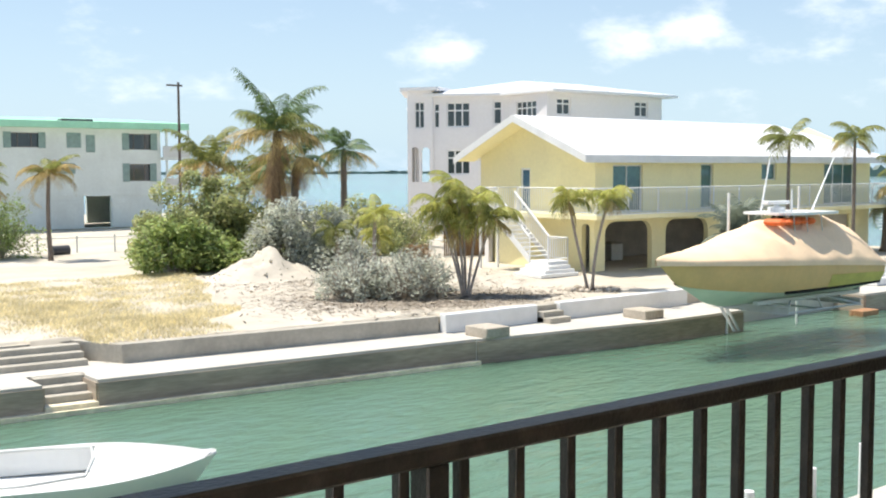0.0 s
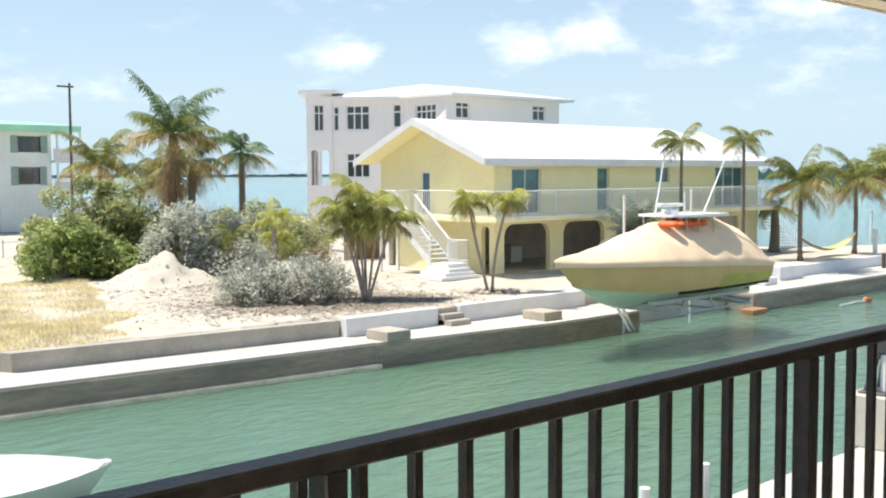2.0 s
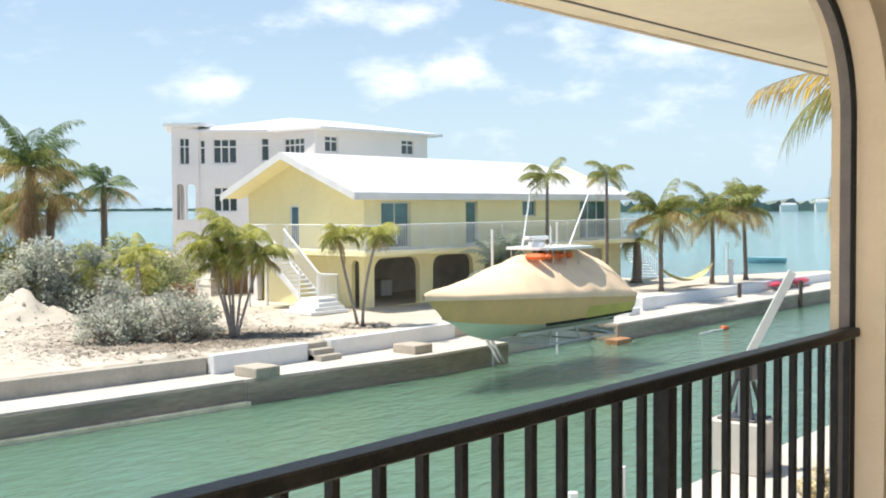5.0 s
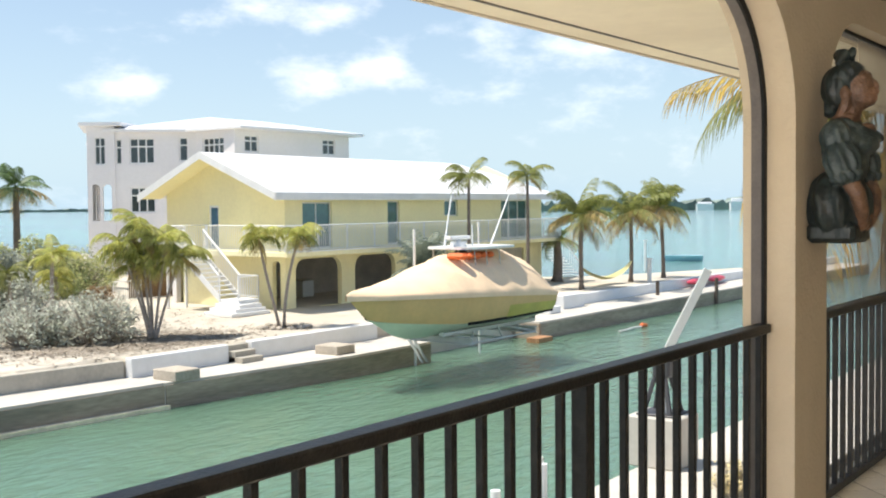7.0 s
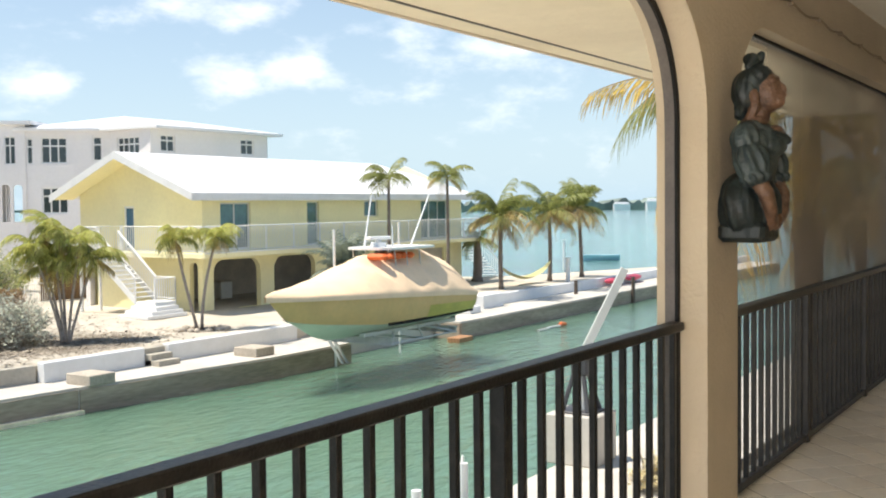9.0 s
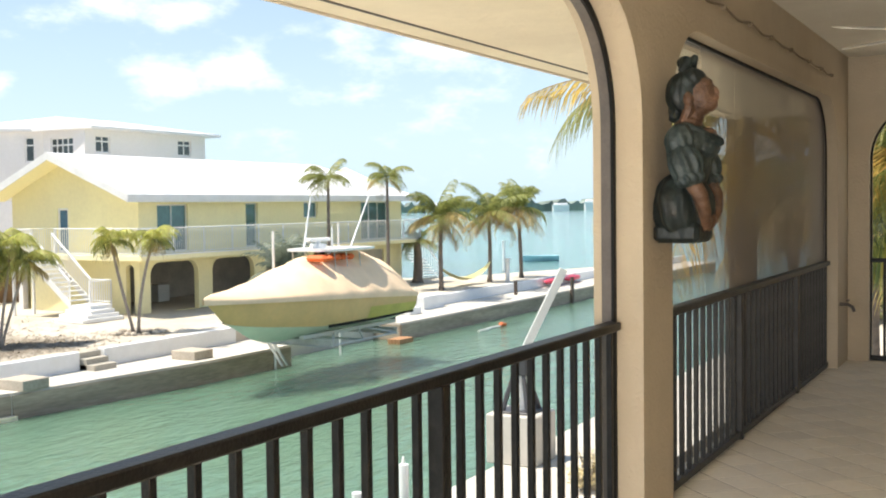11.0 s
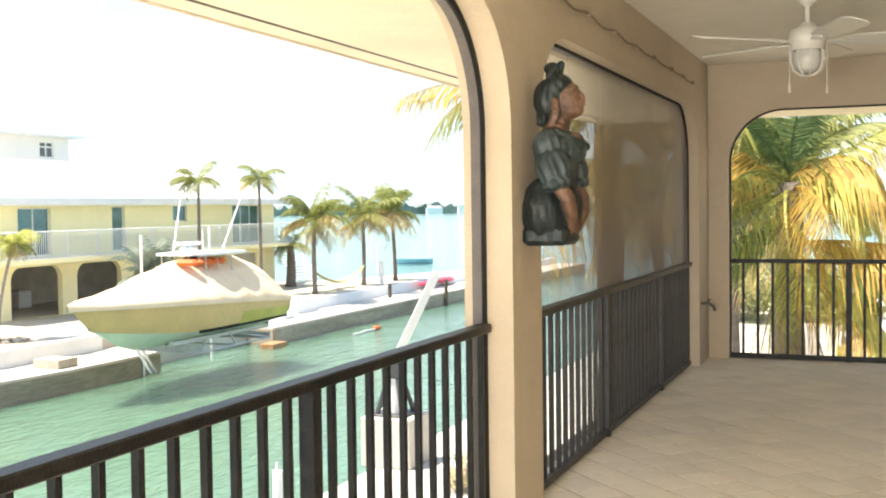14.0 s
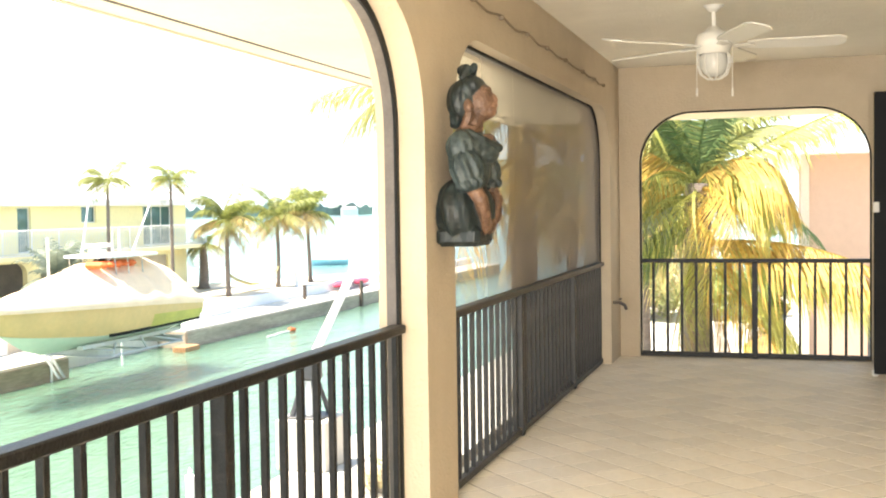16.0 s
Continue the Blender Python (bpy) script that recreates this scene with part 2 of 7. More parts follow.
M = {
    "sand": mat("sand", (0.56, 0.505, 0.42), 0.95, var=0.12, scale=0.35, bump=0.6, bscale=3.0, stain=(0.40, 0.36, 0.28), stain_scale=0.22, stain_amt=0.7),
    "bank": mat("bank", (0.30, 0.28, 0.24), 0.9, var=0.3, scale=1.2, bump=0.6, bscale=6),
    "concrete": mat("concrete", (0.56, 0.525, 0.465), 0.9, var=0.1, scale=0.7, bump=0.3, bscale=12, stain=(0.42, 0.39, 0.34), stain_scale=0.5, stain_amt=0.5),
    "concrete_grey": mat("concrete_grey", (0.47, 0.43, 0.36), 0.9, var=0.16, scale=1.0, bump=0.4, bscale=10, stain=(0.30, 0.275, 0.23), stain_scale=0.7, stain_amt=0.6),
    "seawall": mat("seawall", (0.42, 0.34, 0.26), 0.8, var=0.3, scale=0.8, bump=0.5, bscale=8, stain=(0.17, 0.15, 0.12), stain_scale=0.6, stain_amt=0.6, stretch=(0.35, 0.35, 2.5)),
    "waterline": mat("waterline", (0.86, 0.74, 0.54), 0.8, var=0.2, scale=2.0, stain=(0.45, 0.38, 0.25), stain_scale=1.2, stain_amt=0.3),
    "white_paint": mat("white_paint", (0.80, 0.80, 0.79), 0.6, var=0.05, scale=1.0, bump=0.15, bscale=20, stain=(0.6, 0.6, 0.57), stain_scale=0.8, stain_amt=0.35),
    "stucco_white": mat("stucco_white", (0.80, 0.78, 0.78), 0.85, var=0.05, scale=0.6, bump=0.3, bscale=15, stain=(0.66, 0.63, 0.64), stain_scale=0.3, stain_amt=0.3),
    "stucco_mint": mat("stucco_mint", (0.72, 0.77, 0.73), 0.85, var=0.06, scale=0.5, bump=0.3, bscale=15, stain=(0.56, 0.58, 0.54), stain_scale=0.3, stain_amt=0.5),
    "stucco_yellow": mat("stucco_yellow", (0.94, 0.86, 0.53), 0.85, var=0.06, scale=0.7, bump=0.3, bscale=15, stain=(0.76, 0.72, 0.44), stain_scale=0.35, stain_amt=0.5),
    "stucco_tan": mat("stucco_tan", (0.54, 0.45, 0.33), 0.9, var=0.05, scale=1.3, bump=0.32, bscale=55, stain=(0.44, 0.35, 0.24), stain_scale=0.9, stain_amt=0.4),
    "stucco_cream": mat("stucco_cream", (0.72, 0.64, 0.51), 0.9, var=0.05, scale=1.5, bump=0.6, bscale=60, stain=(0.6, 0.53, 0.43), stain_scale=2.0, stain_amt=0.4),
    "stucco_pink": mat("stucco_pink", (0.60, 0.42, 0.31), 0.9, var=0.06, scale=0.8, bump=0.3, bscale=18, stain=(0.52, 0.34, 0.26), stain_scale=0.4, stain_amt=0.4),
    "ceiling": mat("ceiling", (0.91, 0.86, 0.75), 0.85, var=0.04, scale=0.8, bump=0.35, bscale=45, stain=(0.78, 0.71, 0.6), stain_scale=0.6, stain_amt=0.4),
    "soffit": mat("soffit", (0.86, 0.77, 0.6), 0.8, var=0.05, scale=0.9, bump=0.2, bscale=30, stain=(0.64, 0.55, 0.42), stain_scale=0.7, stain_amt=0.4),
    "roof_white": mat("roof_white", (0.82, 0.82, 0.83), 0.5, var=0.03, scale=0.4, stain=(0.7, 0.7, 0.71), stain_scale=0.25, stain_amt=0.3),
    "roof_green": mat("roof_green", (0.36, 0.72, 0.5), 0.5, var=0.1, scale=0.6),
    "trim_green": mat("trim_green", (0.24, 0.34, 0.31), 0.6, var=0.15, scale=3),
    "glass_dark": mat("glass_dark", (0.03, 0.045, 0.05), 0.06, var=0.2, scale=0.5, spec=0.8),
    "glass_teal": mat("glass_teal", (0.07, 0.17, 0.18), 0.08, var=0.25, scale=0.6, spec=0.8),
    "glass_blue": mat("glass_blue", (0.10, 0.20, 0.30), 0.08, var=0.2, scale=0.6, spec=0.8),
    "bronze": mat("bronze", (0.0045, 0.0043, 0.0042), 0.42, metal=0.0, spec=0.28, var=0.3, scale=12, bump=0.15, bscale=90, stain=(0.03, 0.027, 0.024), stain_scale=16, stain_amt=0.5),
    "bronze_light": mat("bronze_light", (0.11, 0.092, 0.082), 0.45, var=0.2, scale=8, bump=0.1, bscale=80),
    # paler copy of bronze: the light on the second railing put into its colour
    "bronze_lit": mat("bronze_lit", (0.035, 0.033, 0.031), 0.5, var=0.3, scale=12, bump=0.15, bscale=90, stain=(0.06, 0.056, 0.052), stain_scale=5, stain_amt=0.6),
    "black": mat("black", (0.006, 0.006, 0.006), 0.6, spec=0.2, var=0.2, scale=4),
    "tile": mat("tile", (0.88, 0.80, 0.67), 0.55, var=0.08, scale=5.0, bump=0.08, bscale=30, stain=(0.66, 0.55, 0.42), stain_scale=3.0, stain_amt=0.5, rnd=0.07),
    "grout": mat("grout", (0.30, 0.235, 0.165), 0.9, var=0.15, scale=8),
    "hull_tan": mat("hull_tan", (0.74, 0.48, 0.23), 0.35, var=0.08, scale=0.8, stain=(0.54, 0.39, 0.21), stain_scale=0.6, stain_amt=0.4),
    "hull_aqua": mat("hull_aqua", (0.76, 0.79, 0.70), 0.4, var=0.08, scale=0.9, stain=(0.5, 0.66, 0.58), stain_scale=1.0, stain_amt=0.4),
    "hull_stripe": mat("hull_stripe", (0.6, 0.50, 0.12), 0.35, var=0.15, scale=1.5),
    "canvas": mat("canvas", (0.92, 0.68, 0.45), 0.9, var=0.07, scale=1.6, bump=0.5, bscale=5, stain=(0.74, 0.54, 0.36), stain_scale=0.9, stain_amt=0.4),
    "orange": mat("orange", (0.75, 0.16, 0.04), 0.7, var=0.15, scale=4),
    "gelcoat": mat("gelcoat", (0.80, 0.80, 0.78), 0.25, var=0.03, scale=1.0),
    "gelcoat_grey": mat("gelcoat_grey", (0.62, 0.63, 0.60), 0.35, var=0.06, scale=1.0),
    "galvanised": mat("galvanised", (0.60, 0.60, 0.58), 0.5, metal=0.3, var=0.15, scale=4, stain=(0.3, 0.33, 0.34), stain_scale=2),
    "dark_metal": mat("dark_metal", (0.06, 0.06, 0.065), 0.5, var=0.2, scale=6),
    "pole_wood": mat("pole_wood", (0.12, 0.09, 0.07), 0.9, var=0.3, scale=4, stretch=(1, 1, 0.1)),
    "bark": mat("bark", (0.21, 0.17, 0.14), 0.95, var=0.25, scale=6, bump=0.8, bscale=14, stretch=(1, 1, 3)),
    "bark_pale": mat("bark_pale", (0.36, 0.31, 0.27), 0.95, var=0.22, scale=6, bump=0.6, bscale=14, stretch=(1, 1, 3)),
    "boot": mat("boot", (0.17, 0.105, 0.06), 0.95, var=0.35, scale=5, bump=0.8, bscale=18, stretch=(1, 1, 0.25)),
    "frond": mat("frond", (0.27, 0.29, 0.085), 0.55, var=0.2, scale=2.0, trans=0.45, rnd=0.35, hue=0.02),
    "frond_deep": mat("frond_deep", (0.12, 0.19, 0.07), 0.55, var=0.2, scale=2.0, trans=0.3, rnd=0.35, hue=0.02),
    "frond_gold": mat("frond_gold", (0.48, 0.37, 0.15), 0.6, var=0.25, scale=2.0, trans=0.4, rnd=0.35, hue=0.015),
    "frond_yellow": mat("frond_yellow", (0.6, 0.42, 0.11), 0.6, var=0.25, scale=2.0, trans=0.4, rnd=0.35, hue=0.015),
    "frond_bright": mat("frond_bright", (0.54, 0.54, 0.16), 0.5, var=0.2, scale=2.0, trans=0.5, rnd=0.3, hue=0.025),
    "frond_grey": mat("frond_grey", (0.22, 0.26, 0.2), 0.6, var=0.2, scale=2.0, trans=0.25, rnd=0.3),
    "dead": mat("dead", (0.36, 0.24, 0.13), 0.9, var=0.3, scale=3.0, rnd=0.3, trans=0.2),
    "leaf_green": mat("leaf_green", (0.36, 0.44, 0.15), 0.5, var=0.25, scale=1.2, trans=0.45, rnd=0.4, hue=0.025),
    "leaf_olive": mat("leaf_olive", (0.43, 0.46, 0.21), 0.6, var=0.3, scale=0.8, trans=0.45, rnd=0.4, hue=0.03),
    "leaf_silver": mat("leaf_silver", (0.56, 0.58, 0.49), 0.7, var=0.2, scale=0.8, trans=0.4, rnd=0.35),
    "twig": mat("twig", (0.42, 0.37, 0.31), 0.95, var=0.2, scale=5),
    "straw": mat("straw", (0.8, 0.7, 0.42), 0.9, var=0.25, scale=0.8, rnd=0.35, trans=0.3),
    "litter": mat("litter", (0.33, 0.28, 0.22), 0.95, var=0.3, scale=2, rnd=0.4),
    "bronze_green": mat("bronze_green", (0.010, 0.017, 0.017), 0.5, var=0.4, scale=7, bump=0.4, bscale=30, stain=(0.06, 0.085, 0.08), stain_scale=14, stain_amt=0.5, stretch=(1, 1, 0.3)),
    "skin_brown": mat("skin_brown", (0.15, 0.078, 0.045), 0.5, var=0.4, scale=14, bump=0.5, bscale=40, stain=(0.035, 0.02, 0.014), stain_scale=11, stain_amt=0.8),
    "teal_grey": mat("teal_grey", (0.022, 0.034, 0.034), 0.5, var=0.35, scale=9, bump=0.4, bscale=30, stain=(0.09, 0.11, 0.1), stain_scale=12, stain_amt=0.6),
    "block_brown": mat("block_brown", (0.5, 0.44, 0.36), 0.9, var=0.2, scale=1.5, bump=0.4, bscale=12, stain=(0.25, 0.21, 0.16), stain_scale=1.0, stain_amt=0.6),
    "fan_white": mat("fan_white", (0.70, 0.67, 0.60), 0.4, var=0.04, scale=3),
    "opal": mat("opal", (0.78, 0.76, 0.70), 0.25, var=0.03, scale=3, trans=0.3),
    "skiff_blue": mat("skiff_blue", (0.38, 0.6, 0.72), 0.5, var=0.1, scale=2),
    "red": mat("red", (0.65, 0.06, 0.10), 0.45, var=0.1, scale=3),
    "net_yellow": mat("net_yellow", (0.55, 0.52, 0.26), 0.9, var=0.15, scale=4),
    "tarp_orange": mat("tarp_orange", (0.45, 0.24, 0.12), 0.8, var=0.15, scale=3),
    "cable": mat("cable", (0.24, 0.18, 0.12), 0.7, var=0.1, scale=8),
    "shore": mat("shore", (0.20, 0.25, 0.22), 0.95, var=0.4, scale=0.02),
}


def water_material():
    m = bpy.data.materials.new("water")
    m.use_nodes = True
    n, l = m.node_tree.nodes, m.node_tree.links
    b = n["Principled BSDF"]
    tc = n.new("ShaderNodeTexCoord")
    sep = n.new("ShaderNodeSeparateXYZ")
    l.new(tc.outputs["Object"], sep.inputs[0])
    big = n.new("ShaderNodeTexNoise")
    big.inputs["Scale"].default_value, big.inputs["Detail"].default_value = 0.03, 4
    l.new(tc.outputs["Object"], big.inputs["Vector"])
    far = n.new("ShaderNodeMapRange")
    far.inputs["From Min"].default_value, far.inputs["From Max"].default_value = 84, 125
    ad = n.new("ShaderNodeMath")
    ad.operation = "MULTIPLY_ADD"
    l.new(big.outputs["Fac"], ad.inputs[0])
    ad.inputs[1].default_value = 40.0
    mx = n.new("ShaderNodeMath")
    mx.operation = "MAXIMUM"
    l.new(sep.outputs[0], mx.inputs[0])
    l.new(sep.outputs[1], mx.inputs[1])
    l.new(mx.outputs[0], ad.inputs[2])
    l.new(ad.outputs[0], far.inputs["Value"])
    c = n.new("ShaderNodeMix")
    c.data_type = "RGBA"
    c.inputs["A"].default_value = (0.11, 0.2, 0.138, 1)
    c.inputs["B"].default_value = (0.135, 0.31, 0.285, 1)
    l.new(far.outputs[0], c.inputs["Factor"])
    # seagrass beds darken long patches of the bay
    bed_map = n.new("ShaderNodeMapping")
    bed_map.inputs["Scale"].default_value = (0.012, 0.004, 1.0)
    bed_map.inputs["Rotation"].default_value = (0, 0, radians(28))
    l.new(tc.outputs["Object"], bed_map.inputs["Vector"])
    bed = n.new("ShaderNodeTexNoise")
    bed.inputs["Scale"].default_value, bed.inputs["Detail"].default_value = 1.0, 5
    l.new(bed_map.outputs[0], bed.inputs["Vector"])
    grass = n.new("ShaderNodeMapRange")
    grass.interpolation_type = "SMOOTHSTEP"
    grass.inputs["From Min"].default_value, grass.inputs["From Max"].default_value = 0.5, 0.66
    l.new(bed.outputs["Fac"], grass.inputs["Value"])
    both = n.new("ShaderNodeMath")
    both.operation = "MULTIPLY"
    l.new(grass.outputs[0], both.inputs[0])
    l.new(far.outputs[0], both.inputs[1])
    c2 = n.new("ShaderNodeMix")
    c2.data_type = "RGBA"
    c2.inputs["B"].default_value = (0.10, 0.17, 0.24, 1)
    l.new(both.outputs[0], c2.inputs["Factor"])
    l.new(c.outputs["Result"], c2.inputs["A"])
    l.new(c2.outputs["Result"], b.inputs["Base Color"])
    b.inputs["Roughness"].default_value, b.inputs["IOR"].default_value = 0.07, 1.33
    b.subsurface_method = "BURLEY"
    b.inputs["Subsurface Weight"].default_value = 1.0
    b.inputs["Subsurface Radius"].default_value = (1.0, 1.0, 1.0)
    b.inputs["Subsurface Scale"].default_value = 3.0
    mp = n.new("ShaderNodeMapping")
    mp.inputs["Scale"].default_value = (1.0, 2.2, 1.0)
    mp.inputs["Rotation"].default_value = (0, 0, radians(-18))
    l.new(tc.outputs["Object"], mp.inputs["Vector"])
    w1 = n.new("ShaderNodeTexNoise")
    w1.inputs["Scale"].default_value, w1.inputs["Detail"].default_value = 1.3, 5
    w1.inputs["Distortion"].default_value = 0.6
    l.new(mp.outputs[0], w1.inputs["Vector"])
    bp = n.new("ShaderNodeBump")
    bp.inputs["Strength"].default_value, bp.inputs["Distance"].default_value = 0.5, 0.2
    l.new(w1.outputs["Fac"], bp.inputs["Height"])
    l.new(bp.outputs[0], b.inputs["Normal"])
    return m


M["water"] = water_material()


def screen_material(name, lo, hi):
    """Woven screen; opacity rises along x, put in for the slanting view through it."""
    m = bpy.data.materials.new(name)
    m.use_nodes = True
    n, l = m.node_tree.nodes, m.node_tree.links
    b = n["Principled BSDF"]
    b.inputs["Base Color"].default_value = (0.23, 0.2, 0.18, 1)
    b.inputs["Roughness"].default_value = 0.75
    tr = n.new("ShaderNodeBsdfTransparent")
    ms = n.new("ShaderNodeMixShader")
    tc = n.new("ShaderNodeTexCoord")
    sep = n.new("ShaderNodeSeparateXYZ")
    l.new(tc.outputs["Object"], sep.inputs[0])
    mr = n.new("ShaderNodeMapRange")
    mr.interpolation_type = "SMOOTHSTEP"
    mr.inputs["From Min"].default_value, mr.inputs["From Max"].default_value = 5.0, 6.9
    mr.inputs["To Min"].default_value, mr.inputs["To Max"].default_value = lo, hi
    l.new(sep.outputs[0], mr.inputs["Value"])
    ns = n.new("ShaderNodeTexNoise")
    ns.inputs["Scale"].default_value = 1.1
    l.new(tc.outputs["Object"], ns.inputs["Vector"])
    opacity = n.new("ShaderNodeMath")
    opacity.operation, opacity.use_clamp = "MULTIPLY_ADD", True
    l.new(ns.outputs["Fac"], opacity.inputs[0])
    opacity.inputs[1].default_value = 0.16
    l.new(mr.outputs[0], opacity.inputs[2])
    l.new(opacity.outputs[0], ms.inputs["Fac"])
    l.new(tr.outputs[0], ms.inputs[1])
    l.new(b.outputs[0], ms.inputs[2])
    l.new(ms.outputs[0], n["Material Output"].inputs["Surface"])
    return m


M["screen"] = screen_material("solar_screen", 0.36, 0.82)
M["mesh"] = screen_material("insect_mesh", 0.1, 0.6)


# ---- builders ----
def mesh_of(bm, name):
    me = bpy.data.meshes.new(name)
    bm.to_mesh(me)
    bm.free()
    return me


def part(name, bm, material, parent=None, label="", smooth=False):
    """Links a bmesh (or a mesh) as one object, under a thing or a part."""
    me = bm if isinstance(bm, bpy.types.Mesh) else mesh_of(bm, name)
    ob = new(name, me)
    if not me.materials:
        me.materials.append(M[material] if isinstance(material, str) else material)
    if smooth:
        me.polygons.foreach_set("use_smooth", [True] * len(me.polygons))
    if parent is not None:
        ob.parent = parent
    return tagged(ob, label)


def thing(name, at, label, category, group="", kind="", rz=0.0):
    ob = new(name)
    ob.empty_display_size = 0.2
    ob.matrix_basis = pose(at[0], at[1], at[2], 0, 0, rz)
    return tagged(ob, label, category, group, kind)


def B():
    return bmesh.new()


def box(bm, lo, hi, bevel=0.0, m=None):
    """An axis-aligned box from lo to hi, with softened edges."""
    c = [(a + b) / 2 for a, b in zip(lo, hi)]
    s = [max(abs(b - a), 1e-4) for a, b in zip(lo, hi)]
    mm = Matrix.Translation(c) @ Matrix.Diagonal((*s, 1))
    if m is not None:
        mm = m @ mm
    r = bmesh.ops.create_cube(bm, size=1, matrix=mm)
    if bevel:
        es = list({e for v in r["verts"] for e in v.link_edges})
        bmesh.ops.bevel(bm, geom=es, offset=bevel, segments=1, affect="EDGES")
    return bm


def tube(bm, p, q, r0, r1=None, n=8, caps=True):
    r1 = r0 if r1 is None else r1
    p, q = Vector(p), Vector(q)
    d = (q - p).normalized()
    a = d.orthogonal().normalized()
    b = d.cross(a)
    r = [[bm.verts.new(o + (a * math.cos(2 * math.pi * i / n) + b * math.sin(2 * math.pi * i / n)) * rad) for i in range(n)] for o, rad in ((p, r0), (q, r1))]
    for i in range(n):
        bm.faces.new((r[0][i], r[0][(i + 1) % n], r[1][(i + 1) % n], r[1][i]))
    if caps:
        bm.faces.new(r[0][::-1])
        bm.faces.new(r[1])
    return bm


def pipe(bm, pts, radii, n=8):
    """A tapered pipe through points."""
    pts = [Vector(p) for p in pts]
    if isinstance(radii, (int, float)):
        radii = [radii] * len(pts)
    a = None
    rings = []
    for i, p in enumerate(pts):
        d = (pts[min(i + 1, len(pts) - 1)] - pts[max(i - 1, 0)]).normalized()
        a = d.orthogonal().normalized() if a is None else (a - d * a.dot(d)).normalized()
        b = d.cross(a)
        rings.append([bm.verts.new(p + (a * math.cos(2 * math.pi * k / n) + b * math.sin(2 * math.pi * k / n)) * radii[i]) for k in range(n)])
    for r, s in zip(rings, rings[1:]):
        for k in range(n):
            bm.faces.new((r[k], r[(k + 1) % n], s[(k + 1) % n], s[k]))
    bm.faces.new(rings[0][::-1])
    bm.faces.new(rings[-1])
    return bm


def prism(bm, pts, z0, z1, m=None):
    """A polygon in plan, raised from z0 to z1 (both may be lists, one value a corner)."""
    n = len(pts)
    za = z0 if isinstance(z0, (list, tuple)) else [z0] * n
    zb = z1 if isinstance(z1, (list, tuple)) else [z1] * n
    lo = [bm.verts.new((x, y, z)) for (x, y), z in zip(pts, za)]
    hi = [bm.verts.new((x, y, z)) for (x, y), z in zip(pts, zb)]
    for i in range(n):
        bm.faces.new((lo[i], lo[(i + 1) % n], hi[(i + 1) % n], hi[i]))
    bm.faces.new(lo[::-1])
    bm.faces.new(hi)
    bmesh.ops.recalc_face_normals(bm, faces=bm.faces)
    if m is not None:
        bmesh.ops.transform(bm, matrix=m, verts=bm.verts)
    return bm


def slab_with_holes(bm, outer, holes, depth, m):
    """A wall: outline and openings in its own plane (u, v), given thickness along w; m takes (u, v, w) to the world."""
    loops = [outer, *holes]
    edges = []
    for lp in loops:
        vs = [bm.verts.new((u, v, 0)) for u, v in lp]
        edges += [bm.edges.new((vs[i], vs[(i + 1) % len(vs)])) for i in range(len(vs))]
    bmesh.ops.triangle_fill(bm, use_beauty=True, use_dissolve=False, edges=edges)
    r = bmesh.ops.extrude_face_region(bm, geom=list(bm.faces))
    bmesh.ops.translate(bm, vec=(0, 0, depth), verts=[v for v in r["geom"] if isinstance(v, bmesh.types.BMVert)])
    bmesh.ops.recalc_face_normals(bm, faces=bm.faces)
    bmesh.ops.transform(bm, matrix=m, verts=bm.verts)
    return bm


def rounded(u0, u1, v0, v1, r, n=10, low=False):
    """An opening with rounded upper corners."""
    pts = [(u0, v0), (u1, v0)]
    pts += [(u1 - r + r * math.cos(a), v1 - r + r * math.sin(a)) for a in [math.pi / 2 * i / n for i in range(n + 1)]]
    pts += [(u0 + r - r * math.sin(a), v1 - r + r * math.cos(a)) for a in [math.pi / 2 * i / n for i in range(n + 1)]]
    return pts


XZ = Matrix(((1, 0, 0, 0), (0, 0, 1, 0), (0, 1, 0, 0), (0, 0, 0, 1)))   # u->x, v->z, w->+y
YZ = Matrix(((0, 0, 1, 0), (1, 0, 0, 0), (0, 1, 0, 0), (0, 0, 0, 1)))   # u->y, v->z, w->+x


def off(x=0, y=0, z=0):
    return Matrix.Translation((x, y, z))

# ---- ground, canal, water ----
SEA, QUAY, DOCK = -1.25, -0.52, -0.4
bm = B()
vs = [bm.verts.new(p) for p in ((-4000, -4000, SEA), (4000, -4000, SEA), (4000, 4000, SEA), (-4000, 4000, SEA))]
bm.faces.new(vs)
tagged(part("water", bm, "water"), "calm green canal opening into a turquoise bay", "water", kind="structure")

LAND = [(-90, 36.2), (9.9, 28.35), (10.8, 26.95), (20.1, 26.0), (20.15, 25.75), (72.5, 25.75), (72.3, 27.3), (65.4, 29.8), (60.6, 31.5), (58.2, 33.8), (57.5, 42), (65, 50), (72, 66), (72, 84), (64, 100), (46, 113), (-90, 135)]


def ground_height(x, y):
    """Gentle sandy unevenness, with the spoil mound."""
    h = 0.07 * noise.noise((x * 0.25, y * 0.25, 0)) + 0.04 * noise.noise((x * 0.9, y * 0.9, 3))
    d = math.hypot((x - 21.6) / 2.7, (y - 39.4) / 2.2)
    h += 1.25 * max(0, 1 - d) ** 1.15 * (1 + 0.45 * noise.noise((x * 1.4, y * 1.4, 7)) + 0.3 * noise.noise((x * 3.3, y * 3.3, 9))) if d < 1 else 0
    d2 = math.hypot((x - 26.0) / 2.2, (y - 41.5) / 1.8)
    h += 0.7 * max(0, 1 - d2) ** 1.3 if d2 < 1 else 0
    return h


